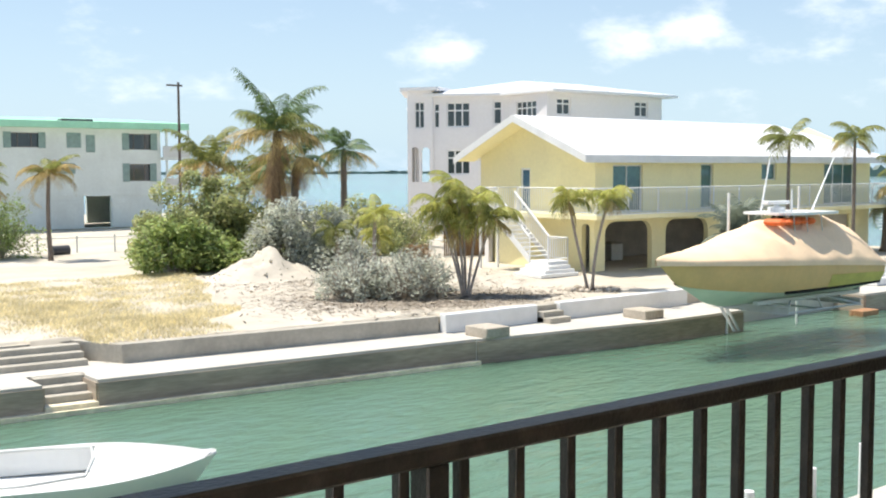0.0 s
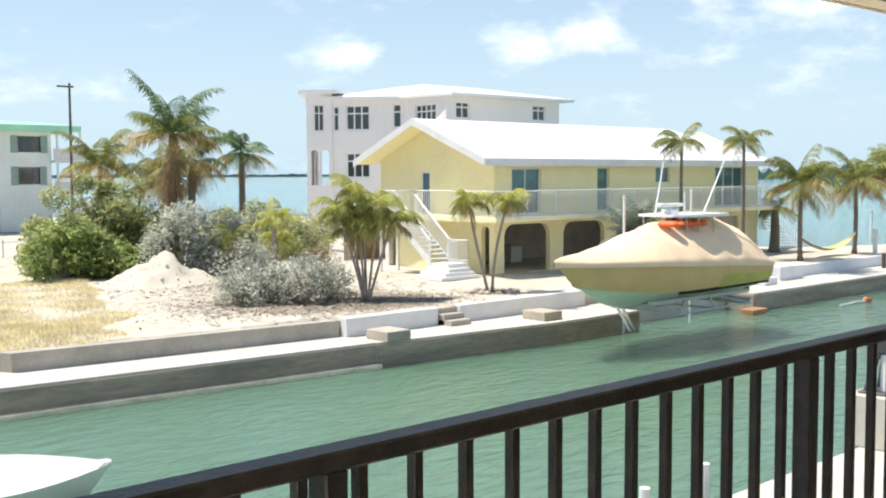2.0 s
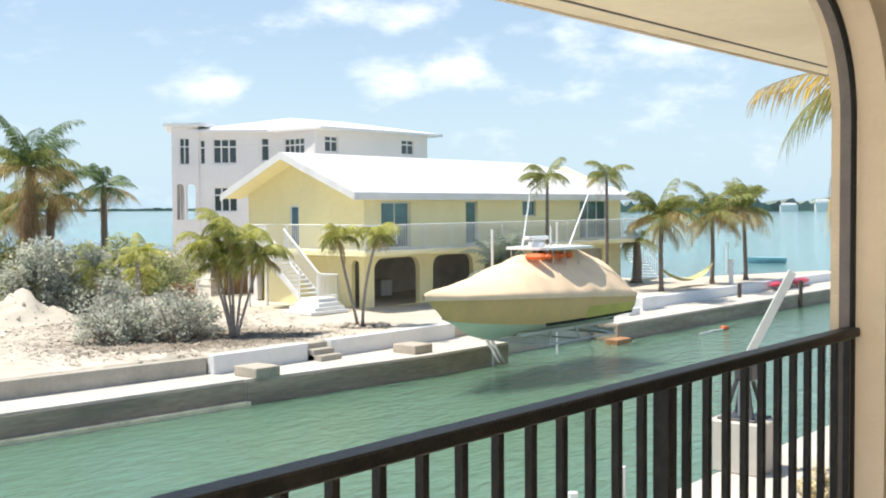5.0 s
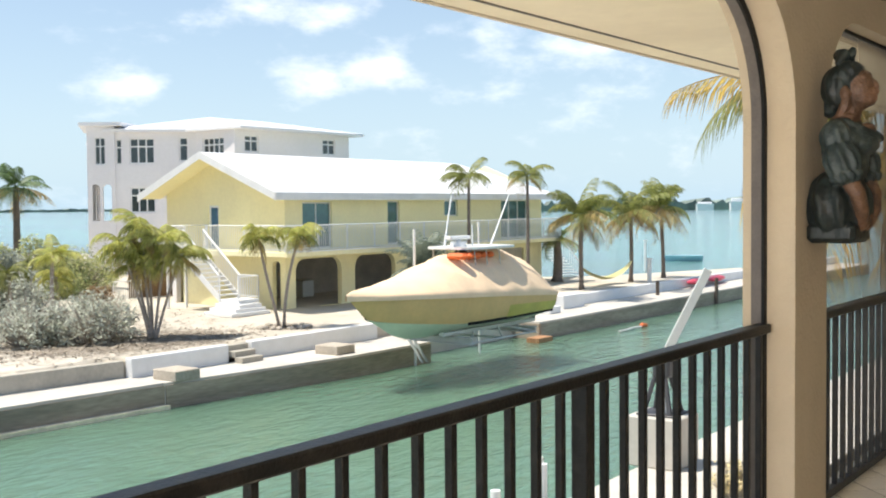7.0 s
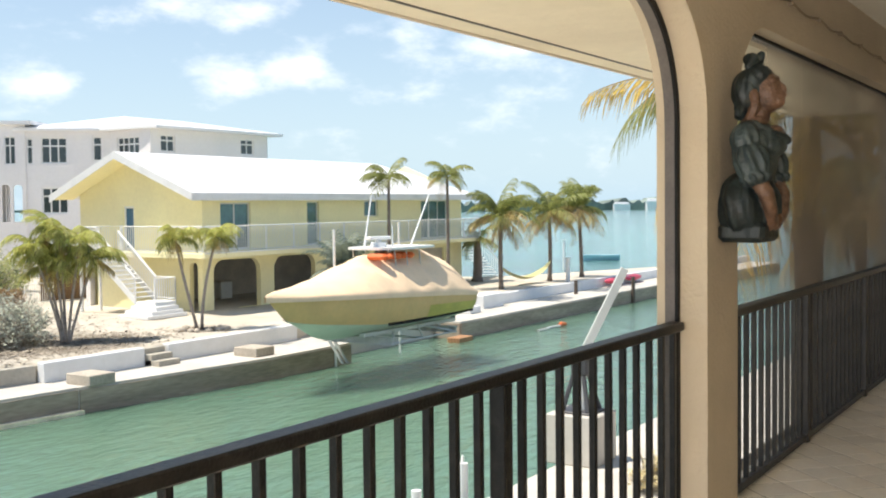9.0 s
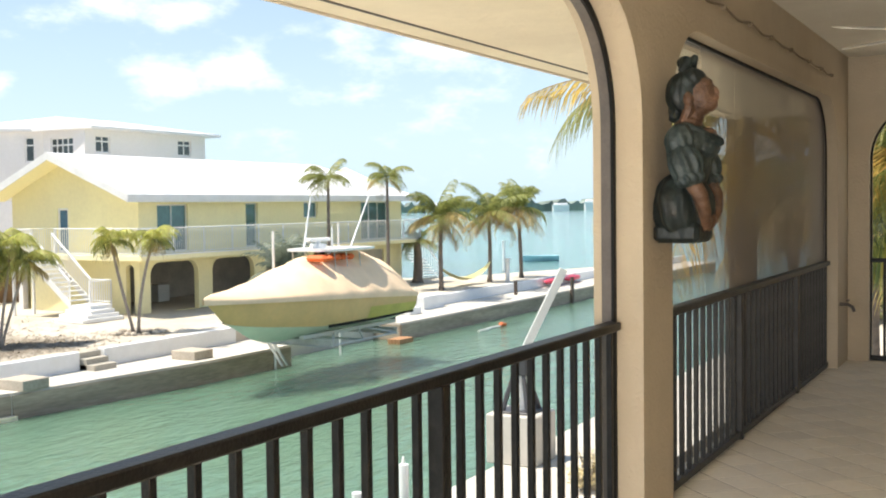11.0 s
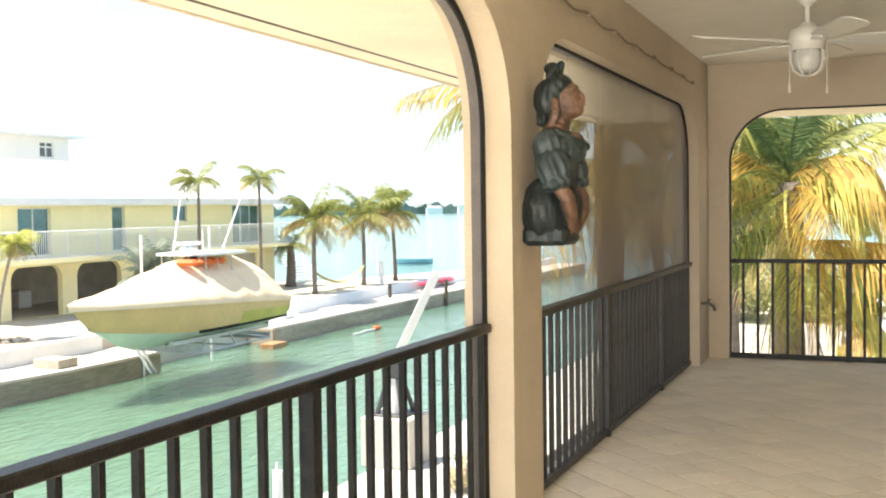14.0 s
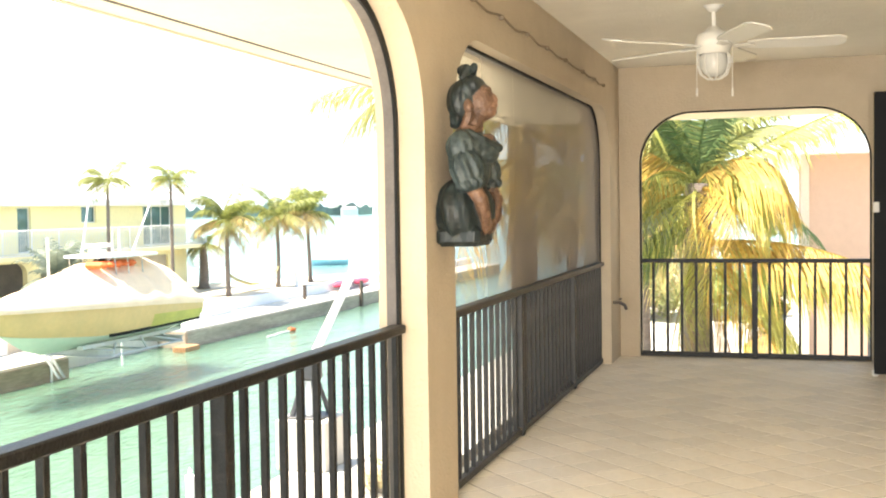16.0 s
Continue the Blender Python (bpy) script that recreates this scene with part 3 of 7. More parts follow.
def inside(x, y, poly):
    r = False
    for (x0, y0), (x1, y1) in zip(poly, poly[1:] + poly[:1]):
        if (y0 > y) != (y1 > y) and x < (x1 - x0) * (y - y0) / (y1 - y0) + x0:
            r = not r
    return r


bm = prism(B(), LAND, -3.0, -0.06)
land = tagged(part("ground", bm, "sand"), "pale sandy vacant lot and yards beyond the canal", "ground", kind="structure")
# the uneven top of the lot that the camera faces
gx, gy, st = (2.0, 56.5), (25.9, 66.0), 0.25
nx, ny = int((gx[1] - gx[0]) / st), int((gy[1] - gy[0]) / st)
verts = []
for j in range(ny + 1):
    for i in range(nx + 1):
        x, y = gx[0] + i * st, gy[0] + j * st
        edge = min(i, nx - i, ny - j) / 6
        h = ground_height(x, y)
        front = 26.15 + (20 - x) * 0.083 if 10.4 < x < 20.2 else 28.3 + (10 - x) * 0.078 if x <= 10.4 else 25.8
        if y < front:
            h = -1.3
        verts.append((x, y, h if edge >= 1 else -0.1 + (h + 0.1) * edge))
faces = [(j * (nx + 1) + i, j * (nx + 1) + i + 1, (j + 1) * (nx + 1) + i + 1, (j + 1) * (nx + 1) + i) for j in range(ny) for i in range(nx)]
me = bpy.data.meshes.new("lot_surface")
me.from_pydata(verts, [], faces)
tagged(part("lot_surface", me, "sand", None, smooth=True), "trampled pale coral sand with a dug spoil mound", "sand", kind="structure")


def quay_line(x):
    """The canal edge of the far promenade: it bends at the joint."""
    return 24.15 + (20.0 - x) * 0.078 if x < 20.0 else max(23.3, 24.1 - (x - 20.0) * 0.115)


# left promenade, its landing steps cut in
q = lambda x: (x, quay_line(x))
bm = B()
prism(bm, [(-40, quay_line(-40)), (7.95, quay_line(7.95)), (7.95, 28.6), (-40, 32.4)], -3.0, QUAY)
prism(bm, [(9.2, quay_line(9.2)), (20.02, 24.15), (20.02, 26.05), (10.6, 26.95), (9.2, 28.5)], -3.0, QUAY)
prism(bm, [(7.95, 26.35), (9.2, 26.25), (9.2, 28.5), (7.95, 28.6)], -3.0, QUAY)
promenade = tagged(part("pavement", bm, "concrete"), "sunlit concrete promenade along the canal with stained edges", "promenade", kind="structure")
bm = B()
prism(bm, [(20.02, 24.1), (27.0, 23.3), (31.4, 23.3), (31.4, 24.6), (39.1, 24.6), (39.1, 23.3), (90, 23.3), (90, 25.9), (20.02, 25.9)], -3.0, QUAY)
tagged(part("pavement", bm, "concrete"), "pale concrete promenade beside the low white wall", "promenade", kind="structure")


def seawall(x0, x1, y0, y1, name="seawall"):
    bm = B()
    d = Vector((x1 - x0, y1 - y0, 0)).normalized()
    nrm = Vector((d.y, -d.x, 0)) * 0.05
    a, b = Vector((x0, y0, 0)), Vector((x1, y1, 0))
    prism(bm, [tuple((a + nrm)[:2]), tuple((b + nrm)[:2]), tuple((b + nrm * -0.2)[:2]), tuple((a + nrm * -0.2)[:2])], -3.0, QUAY - 0.07)
    return part(name, bm, "seawall")


WALLS = [(-40, 7.95), (9.2, 20.02)]
for a, b in WALLS:
    tagged(seawall(a, b, quay_line(a), quay_line(b) if b < 20 else 24.15), "dark weathered concrete sea wall above the waterline", "sea wall", kind="structure")
for a, b, ya, yb in ((20.05, 27.0, 24.1, 23.3), (27.0, 31.4, 23.3, 23.3), (39.1, 90, 23.3, 23.3)):
    tagged(seawall(a, b, ya, yb), "dark algae-stained concrete sea wall", "sea wall", kind="structure")
for a, b in ((-40, 7.95), (7.95, 9.2), (9.2, 20.05)):
    bm = B()
    ya, yb = quay_line(a) - 0.05, (quay_line(b) if b < 20 else 24.15) - 0.05
    prism(bm, [(a, ya - 0.2), (b, yb - 0.2), (b, yb + 0.02), (a, ya + 0.02)], -3, SEA + 0.12)
    tagged(part("footing", bm, "waterline"), "tan concrete footing ledge at the waterline", "ledge", kind="structure")
# end faces of the quay
for x0, y0, x1, y1 in ((9.2, 26.3, 9.2, quay_line(9.2)), (7.95, quay_line(7.95), 7.95, 26.3), (39.1, 24.6, 39.1, 23.3), (31.4, 23.3, 31.4, 24.6)):
    tagged(seawall(x0, x1, y0, y1), "dark end face of the concrete quay", "sea wall", kind="structure")


def steps(name, x0, x1, y_front, tread, rise, z_top, n, material, label, rz=0.0):
    s = thing(name, (x0, y_front, z_top - n * rise), label, "steps", kind="structure", rz=rz)
    for i in range(n):
        bm = box(B(), (0, i * tread, -0.5 if i == 0 else 0), (x1 - x0, n * tread, rise * (i + 1)), 0.012)
        part("step", bm, "waterline" if name == "landing_steps" and i == 0 else material, s)
    return s


steps("landing_steps", 7.97, 9.19, 24.98, 0.33, 0.165, QUAY, 4, "concrete_grey", "worn concrete landing steps down to the water", rz=-4.4)
steps("garden_steps", 2.0, 9.75, 27.65, 0.34, 0.15, -0.07, 3, "concrete_grey", "wide weathered concrete steps up to the lot", rz=-4.4)
steps("garden_steps", 23.85, 24.75, 25.0, 0.33, 0.173, 0.0, 3, "concrete_grey", "three narrow concrete steps between white walls")

# low retaining walls
bm = prism(B(), [(10.5, 26.75), (20.02, 25.85), (20.02, 26.1), (10.65, 27.0), (9.95, 28.5), (9.72, 28.4)], -1.0, -0.03)
bmesh.ops.bevel(bm, geom=list(bm.edges), offset=0.015, segments=1, affect="EDGES")
tagged(part("retaining_wall", bm, "concrete_grey"), "low bare grey concrete retaining wall", "wall", kind="structure")
for x0, x1, z in ((20.05, 23.8, 0.05), (24.8, 31.2, 0.05), (40.5, 44.5, 0.0), (46.5, 90, 0.0)):
    bm = box(B(), (x0, 25.55 if x0 < 40 else 25.7, -1.0), (x1, 25.85 if x0 < 40 else 26.0, z), 0.02)
    tagged(part("low_wall", bm, "white_paint"), "low whitewashed garden wall along the promenade", "wall", kind="structure")
box_b = box(B(), (44.5, 25.2, -0.6), (46.5, 26.2, 0.12), 0.03)
tagged(part("low_wall", box_b, "white_paint"), "thicker whitewashed block in the garden wall", "wall", kind="structure")
for (x, y) in ((20.75, 24.45), (27.3, 24.2)):
    bm = box(B(), (-0.45, -0.5, 0), (0.45, 0.5, 0.29), 0.02)
    ob = part("mooring_block", bm, "block_brown", None)
    ob.matrix_basis = pose(x, y, QUAY)
    tagged(ob, "squat square concrete mooring block on the promenade", "block", group="mooring blocks")
bm = box(B(), (-0.5, -0.35, 0), (0.5, 0.35, 0.32), 0.03)
ob = part("storage_box", bm, "white_paint", None)
ob.matrix_basis = pose(42.6, 24.9, QUAY)
tagged(ob, "white dock storage box on the promenade", "box")
for x, y in ((54.0, 25.4), (58.0, 23.7), (65.2, 23.7), (72.0, 23.7)):
    bm = tube(B(), (0, 0, -2.0), (0, 0, 0.75), 0.11, 0.10, 10)
    ob = part("dock_piling", bm, "pole_wood", None)
    ob.matrix_basis = pose(x, y - 0.55, QUAY)
    tagged(ob, "dark weathered wooden dock piling at the quay edge", "piling", group="dock pilings")
for x, y in ((56.5, 26.5), (83.5, 30.5), (84.5, 40.0)):
    bm = box(B(), (-0.1, -0.1, -2.9), (0.1, 0.1, 1.25), 0.02)
    box(bm, (-0.14, -0.14, 1.25), (0.14, 0.14, 1.33), 0.01)
    ob = part("white_post", bm, "white_paint", None)
    ob.matrix_basis = pose(x, y, 0)
    tagged(ob, "white-painted square wooden post at the beach edge", "post", group="white posts")

# own side of the canal
bm = prism(B(), [(-90, -90), (75, -90), (75, 8.55), (-90, 8.55)], -3.0, DOCK - 0.02)
tagged(part("ground", bm, "sand"), "bright sandy yard below the porch", "ground", kind="structure")
bm = B()
for i in range(24):
    box(bm, (-30 + i * 3.2, 5.2, DOCK - 0.3), (-30 + i * 3.2 + 3.185, 8.62, DOCK), 0.012)
tagged(part("dock", bm, "concrete"), "sun-bleached concrete dock slabs along the canal", "dock", kind="structure")
bm = box(B(), (-90, 8.5, -3), (75, 8.58, DOCK - 0.06))
tagged(part("seawall", bm, "seawall"), "dark concrete sea wall below the dock", "sea wall", kind="structure")

# distant shores
def shore(name, a, b, n, h, label, seed):
    random.seed(seed)
    bm = B()
    a, b = Vector(a), Vector(b)
    prev = None
    nrm = (b - a).normalized()
    back = Vector((-nrm.y, nrm.x, 0)) * 60
    for i in range(n + 1):
        t = i / n
        p = a.lerp(b, t)
        z = h * (0.45 + 0.75 * abs(noise.noise((t * 40, seed, 0))) + 0.4 * random.random()) * min(1, 8 * t, 8 * (1 - t))
        c = [bm.verts.new((p.x, p.y, SEA)), bm.verts.new((p.x, p.y, SEA + z)), bm.verts.new((p.x + back.x, p.y + back.y, SEA + z * 0.9))]
        if prev:
            bm.faces.new((prev[0], c[0], c[1], prev[1]))
            bm.faces.new((prev[1], c[1], c[2], prev[2]))
        prev = c
    return tagged(part(name, bm, "shore"), label, "shore", kind="structure")


shore("backdrop", (400, 2600, 0), (2000, 2000, 0), 260, 8, "hazy low wooded islands on the horizon", 3)
shore("backdrop", (800, 560, 0), (1150, 60, 0), 200, 10.5, "low dark mangrove shore across the bay", 5)
random.seed(11)
for i in range(16):
    t = random.random()
    p = Vector((795, 556, 0)).lerp(Vector((1100, 110, 0)), t)
    w, h = random.uniform(6, 16), random.uniform(5, 10.5)
    hs = thing("shore_house", (p.x, p.y, SEA), "tiny white waterfront house on the far shore", "house", group="far shore houses", rz=-60)
    part("wall", box(B(), (-w / 2, -4, 0), (w / 2, 4, h * 0.7), 0.05), "stucco_white", hs)
    bm = prism(B(), [(-w / 2 - 0.6, -4.6), (w / 2 + 0.6, -4.6), (w / 2 + 0.6, 4.6), (-w / 2 - 0.6, 4.6)], h * 0.7, h * 0.76)
    box(bm, (-w / 2 + 1, -2, h * 0.76), (w / 2 - 1, 2, h), 0.3)
    part("roof", bm, "roof_white", hs)

# ---- the porch ----
FL, CE = 2.99, 5.56
YI, YO = 1.37, 1.585          # inner and outer face of the canal-side wall
X3, X3O = 9.88, 10.13        # inner and outer face of the end wall
YB = -1.05                   # house wall behind
bm = box(B(), (-4.0, YB - 0.25, FL - 0.25), (X3O, YO + 0.06, FL - 0.0015))
floor = tagged(part("floor", bm, "grout"), "beige ceramic porch floor laid on the diagonal", "floor", kind="structure")
holes = [rounded(-3.4, 4.33, FL - 0.01, 5.2, 0.52, 12), rounded(4.745, 9.34, FL - 0.01, 5.17, 0.46, 12)]
bm = slab_with_holes(B(), [(-4.0, FL - 0.012), (X3O, FL - 0.012), (X3O, CE + 0.02), (-4.0, CE + 0.02)],
                      [[(u, max(v, FL - 0.007)) for u, v in h] for h in holes], YO - YI, off(0, YI, 0) @ XZ)
tagged(part("wall_north", bm, "stucco_tan"), "tan stucco porch wall with wide round-cornered openings", "wall", kind="structure")
hole3 = rounded(-0.76, 1.2, FL - 0.007, 5.18, 0.46, 12)
bm = slab_with_holes(B(), [(YB, FL - 0.012), (YI, FL - 0.012), (YI, CE + 0.02), (YB, CE + 0.02)], [hole3], X3O - X3, off(X3, 0, 0) @ YZ)
tagged(part("wall_east", bm, "stucco_tan"), "tan stucco porch end wall with an arched opening", "wall", kind="structure")
tagged(part("wall_south", box(B(), (-4.0, YB - 0.2, FL - 0.012), (X3O, YB, CE + 0.02)), "stucco_tan"), "tan stucco house wall behind the porch", "wall", kind="structure")
# unseen end wall; its opening is added to let light into the porch
bm = slab_with_holes(B(), [(YB, FL - 0.012), (YO, FL - 0.012), (YO, CE + 0.02), (YB, CE + 0.02)], [hole3], 0.2, off(-4.2, 0, 0) @ YZ)
tagged(part("wall_west", bm, "stucco_tan"), "tan stucco porch end wall", "wall", kind="structure")
tagged(part("ceiling", box(B(), (-4.2, YB - 0.2, CE + 0.02), (X3O, YO, CE + 0.2)), "ceiling"), "cream textured porch ceiling", "ceiling", kind="structure")
# eaves
bm = B()
EY, EZ = 2.66, 5.2
prof = [(YO + 0.003, EZ), (EY, EZ), (EY, EZ + 0.16), (YO + 0.003, CE + 0.3)]
for x0, x1 in ((-6, 11.2),):
    a = [bm.verts.new((x0, y, z)) for y, z in prof]
    b = [bm.verts.new((x1, y, z)) for y, z in prof]
    for i in range(4):
        bm.faces.new((a[i], a[(i + 1) % 4], b[(i + 1) % 4], b[i]))
    bm.faces.new(a[::-1])
    bm.faces.new(b)
bmesh.ops.recalc_face_normals(bm, faces=bm.faces)
eave = tagged(part("eave", bm, "soffit"), "cream painted soffit of the overhanging roof", "eave", kind="structure")
bm = B()
for yy in (2.49,):
    z = EZ
    box(bm, (-6, yy, z - 0.006), (11.2, yy + 0.014, z + 0.004))
part("drip_groove", bm, "bronze_light", eave, "dark drip line")
part("fascia", box(B(), (-6, EY + 0.002, EZ - 0.01), (11.2, EY + 0.025, EZ + 0.2), 0.004), "stucco_cream", eave)
bm = box(B(), (X3O + 0.003, -6, 5.2), (11.2, YO, 5.34))
tagged(part("eave", bm, "soffit"), "cream painted soffit over the end wall", "eave", kind="structure")
# roof of the own house and its lower storey
bm = prism(B(), [(-6, -12), (11.25, -12), (11.25, 2.7), (-6, 2.7)], CE + 0.31, [5.9, 5.9, 5.9, 5.9])
tagged(part("roof", bm, "roof_white"), "white roof of the porch house", "roof", kind="structure")
tagged(part("lower_wall", box(B(), (-4.2, YB - 0.2, DOCK - 0.1), (X3O - 0.1, YB, FL - 0.26)), "stucco_tan"), "tan lower storey wall under the porch", "wall", kind="structure")
for x in (-3.7, 4.55, 9.7):
    tagged(part("pier", box(B(), (x - 0.22, YI, DOCK - 0.1), (x + 0.22, YO, FL - 0.255), 0.02), "stucco_tan"), "tan stucco pier carrying the porch", "pier", kind="structure")


def frame_strip(name, outline, w, t, m, material, parent):
    """A metal channel that follows an opening: t thick towards the opening, w deep."""
    bm = B()
    c = Vector((sum(p[0] for p in outline) / len(outline), sum(p[1] for p in outline) / len(outline)))
    n = len(outline)
    inner = []
    for i in range(n):
        p0, p1, p2 = Vector(outline[i - 1]), Vector(outline[i]), Vector(outline[(i + 1) % n])
        d = (p2 - p0).normalized()
        nn = Vector((-d.y, d.x))
        if nn.dot(c - p1) < 0:
            nn = -nn
        inner.append(p1 + nn * t)
    rings = [[bm.verts.new((p[0], p[1], z)) for p in lp] for lp, z in ((outline, 0), (inner, 0), (inner, w), (outline, w))]
    for a, b in ((0, 1), (1, 2), (2, 3), (3, 0)):
        for i in range(n):
            j = (i + 1) % n
            bm.faces.new((rings[a][i], rings[a][j], rings[b][j], rings[b][i]))
    bmesh.ops.recalc_face_normals(bm, faces=bm.faces)
    bmesh.ops.transform(bm, matrix=m, verts=bm.verts)
    return part(name, bm, material, parent)


def dense(outline):
    """Adds points on the straight sides, so that a frame keeps its width there."""
    out = []
    for p, q in zip(outline, outline[1:] + outline[:1]):
        out.append(p)
        d = math.dist(p, q)
        if d > 0.5:
            k = int(d / 0.25)
            out += [(p[0] + (q[0] - p[0]) * i / k, p[1] + (q[1] - p[1]) * i / k) for i in range(1, k)]
    return out


def tidy(outline):
    o = []
    for p in outline:
        if not o or math.dist(o[-1], p) > 1e-4:
            o.append(p)
    return dense(o)


w1 = thing("window_1", (0, 0, 0), "round-cornered porch opening with a dark bronze screen frame", "opening", kind="structure")
frame_strip("window_frame", tidy(holes[0]), 0.046, 0.026, off(0, YI + 0.125, 0) @ XZ, "bronze_light", w1)
frame_strip("spline", tidy(holes[0]), 0.012, 0.034, off(0, YI + 0.114, 0) @ XZ, "black", w1)
w2 = thing("window_2", (0, 0, 0), "porch opening closed by a grey solar insect screen", "opening", kind="structure")
frame_strip("window_frame", tidy(holes[1]), 0.04, 0.012, off(0, YI + 0.1, 0) @ XZ, "bronze_light", w2)
frame_strip("spline", tidy(holes[1]), 0.012, 0.014, off(0, YI + 0.084, 0) @ XZ, "black", w2)
# one screen panel for each bay
BAYS = ((4.755, 6.319), (6.32, 8.019), (8.02, 9.33))


def top_edge(u):
    """Underside of the opening at u."""
    d = max(4.745 + 0.46 - u, u - (9.34 - 0.46), 0)
    return 5.17 - 0.46 + math.sqrt(max(0, 0.46 ** 2 - d * d)) - 0.008


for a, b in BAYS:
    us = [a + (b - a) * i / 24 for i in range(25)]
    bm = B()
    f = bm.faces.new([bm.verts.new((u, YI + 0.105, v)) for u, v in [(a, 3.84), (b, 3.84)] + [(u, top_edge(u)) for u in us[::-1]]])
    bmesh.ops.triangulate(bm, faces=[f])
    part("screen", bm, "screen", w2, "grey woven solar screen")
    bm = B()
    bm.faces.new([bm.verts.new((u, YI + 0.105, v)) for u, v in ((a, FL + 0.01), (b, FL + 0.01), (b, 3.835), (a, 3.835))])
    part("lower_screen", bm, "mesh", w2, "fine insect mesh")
part("mid_rail", box(B(), (4.755, YI + 0.09, 3.82), (9.33, YI + 0.103, 3.855)), "bronze_light", w2)
for x in (6.32, 8.02):
    part("mullion", box(B(), (x - 0.02, YI + 0.09, FL + 0.02), (x + 0.02, YI + 0.103, 3.815)), "bronze_light", w2)
w3 = thing("window_3", (0, 0, 0), "arched end opening with a thin black frame", "opening", kind="structure")
frame_strip("window_frame", tidy(hole3), 0.04, 0.014, off(X3 + 0.08, 0, 0) @ YZ, "black", w3)


def railing(name, a, b, posts, step, first, label, post_w=0.05, paint="bronze"):
    """Top and bottom rail between two plan points, with posts and square balusters at a fixed spacing."""
    a, b = Vector((*a, 0)), Vector((*b, 0))
    L = (b - a).length
    ang = math.degrees(math.atan2(b.y - a.y, b.x - a.x))
    r = thing(name, (a.x, a.y, FL), label, "railing", kind="structure", rz=ang)
    part("top_rail", box(B(), (0, -0.032, 0.844), (L, 0.032, 0.88), 0.005), paint, r, "worn black metal handrail")
    part("bottom_rail", box(B(), (0, -0.018, 0.012), (L, 0.018, 0.05), 0.003), paint, r)
    for p in posts:
        part("post", box(B(), (p - post_w / 2, -0.027, 0.0), (p + post_w / 2, 0.027, 0.845), 0.004), paint, r)
    me = mesh_of(box(B(), (-0.0118, -0.0118, 0.05), (0.0118, 0.0118, 0.845), 0.002), "baluster")
    k = first
    while k < L - 0.02:
        if k > 0.03 and all(abs(k - p) > 0.045 for p in posts):
            o = part("baluster", me, paint, r)
            o.location = (k, 0, 0)
        k += step
    return r


RY = 1.487
railing("porch_railing", (-3.36, RY), (4.3, RY), (6.15, 4.49, 2.83, 1.17), 0.1325, 6.15 - 46 * 0.1325, "black aluminium porch railing with square balusters")
# same black paint as the others, coloured paler as if lit
railing("porch_railing", (4.8, 1.452), (9.35, 1.46), (1.52, 3.22), 0.1285, 1.52 - 11 * 0.1285, "black aluminium porch railing in front of the screen", paint="bronze_lit")
railing("porch_railing", (X3 + 0.02, 1.18), (X3 + 0.02, -0.74), (0.98,), 0.125, 0.105, "black aluminium railing across the end opening")

# folded storm shutter by the house wall
SH = 2.21
sh = thing("storm_shutter", (8.2, -0.95, FL), "folded black accordion storm shutter beside the house door", "shutter")
for i in range(9):
    x = 0.05 + i * 0.095
    m = pose(x, 0.0, 0, 0, 0, 52 if i % 2 else -52)
    part("slat", box(B(), (-0.012, -0.06, 0.05), (0.012, 0.20, SH - 0.03), 0.003, m), "black", sh)
part("lead_rail", box(B(), (0.86, -0.09, 0.02), (0.94, 0.235, SH), 0.005), "black", sh)
part("track", box(B(), (-4.0, -0.02, SH), (0.95, 0.06, SH + 0.05), 0.003), "black", sh)
part("lock", box(B(), (0.84, 0.2, 1.28), (0.9, 0.245, 1.36), 0.006), "fan_white", sh, "pale latch")
part("floor_roller", box(B(), (0.88, 0.2, 0.0), (0.95, 0.25, 0.05), 0.008), "fan_white", sh)

# ceiling fan
fan = thing("ceiling_fan", (7.0, 0.36, CE + 0.06), "cream ceiling fan with caged lamp under the porch ceiling", "ceiling fan")
bm = B()
for (z0, r0), (z1, r1) in zip([(0, 0.075), (-0.03, 0.075), (-0.075, 0.03)], [(-0.03, 0.075), (-0.075, 0.03), (-0.08, 0.02)]):
    tube(bm, (0, 0, z0), (0, 0, z1), r0, r1, 20)
part("canopy", bm, "fan_white", fan, smooth=True)
part("downrod", tube(B(), (0, 0, -0.06), (0, 0, -0.2), 0.014, n=10), "fan_white", fan)
bm = B()
prof = [(-0.17, 0.03), (-0.2, 0.06), (-0.215, 0.1), (-0.25, 0.115), (-0.29, 0.115), (-0.31, 0.10), (-0.335, 0.10), (-0.34, 0.09)]
for (z0, r0), (z1, r1) in zip(prof, prof[1:]):
    tube(bm, (0, 0, z0), (0, 0, z1), r0, r1, 24, caps=False)
bmesh.ops.remove_doubles(bm, verts=bm.verts, dist=0.0005)
part("motor", bm, "fan_white", fan, smooth=True)
for i in range(5):
    a = radians(72 * i - 85)
    m = pose(0, 0, -0.285, 0, 0, math.degrees(a)) @ pose(0, 0, 0, -13, 0, 0)
    bm = prism(B(), [(0.2, -0.055), (0.3, -0.07), (0.73, -0.08), (0.775, -0.05), (0.78, 0.0), (0.775, 0.05), (0.73, 0.08), (0.3, 0.07), (0.2, 0.055)], -0.004, 0.004, m)
    blade = part("blade", bm, "fan_white", fan, "flat cream blade")
    part("bracket", prism(B(), [(0.09, -0.02), (0.22, -0.035), (0.25, 0.0), (0.22, 0.035), (0.09, 0.02)], -0.012, -0.005, m), "fan_white", blade)
bm = B()
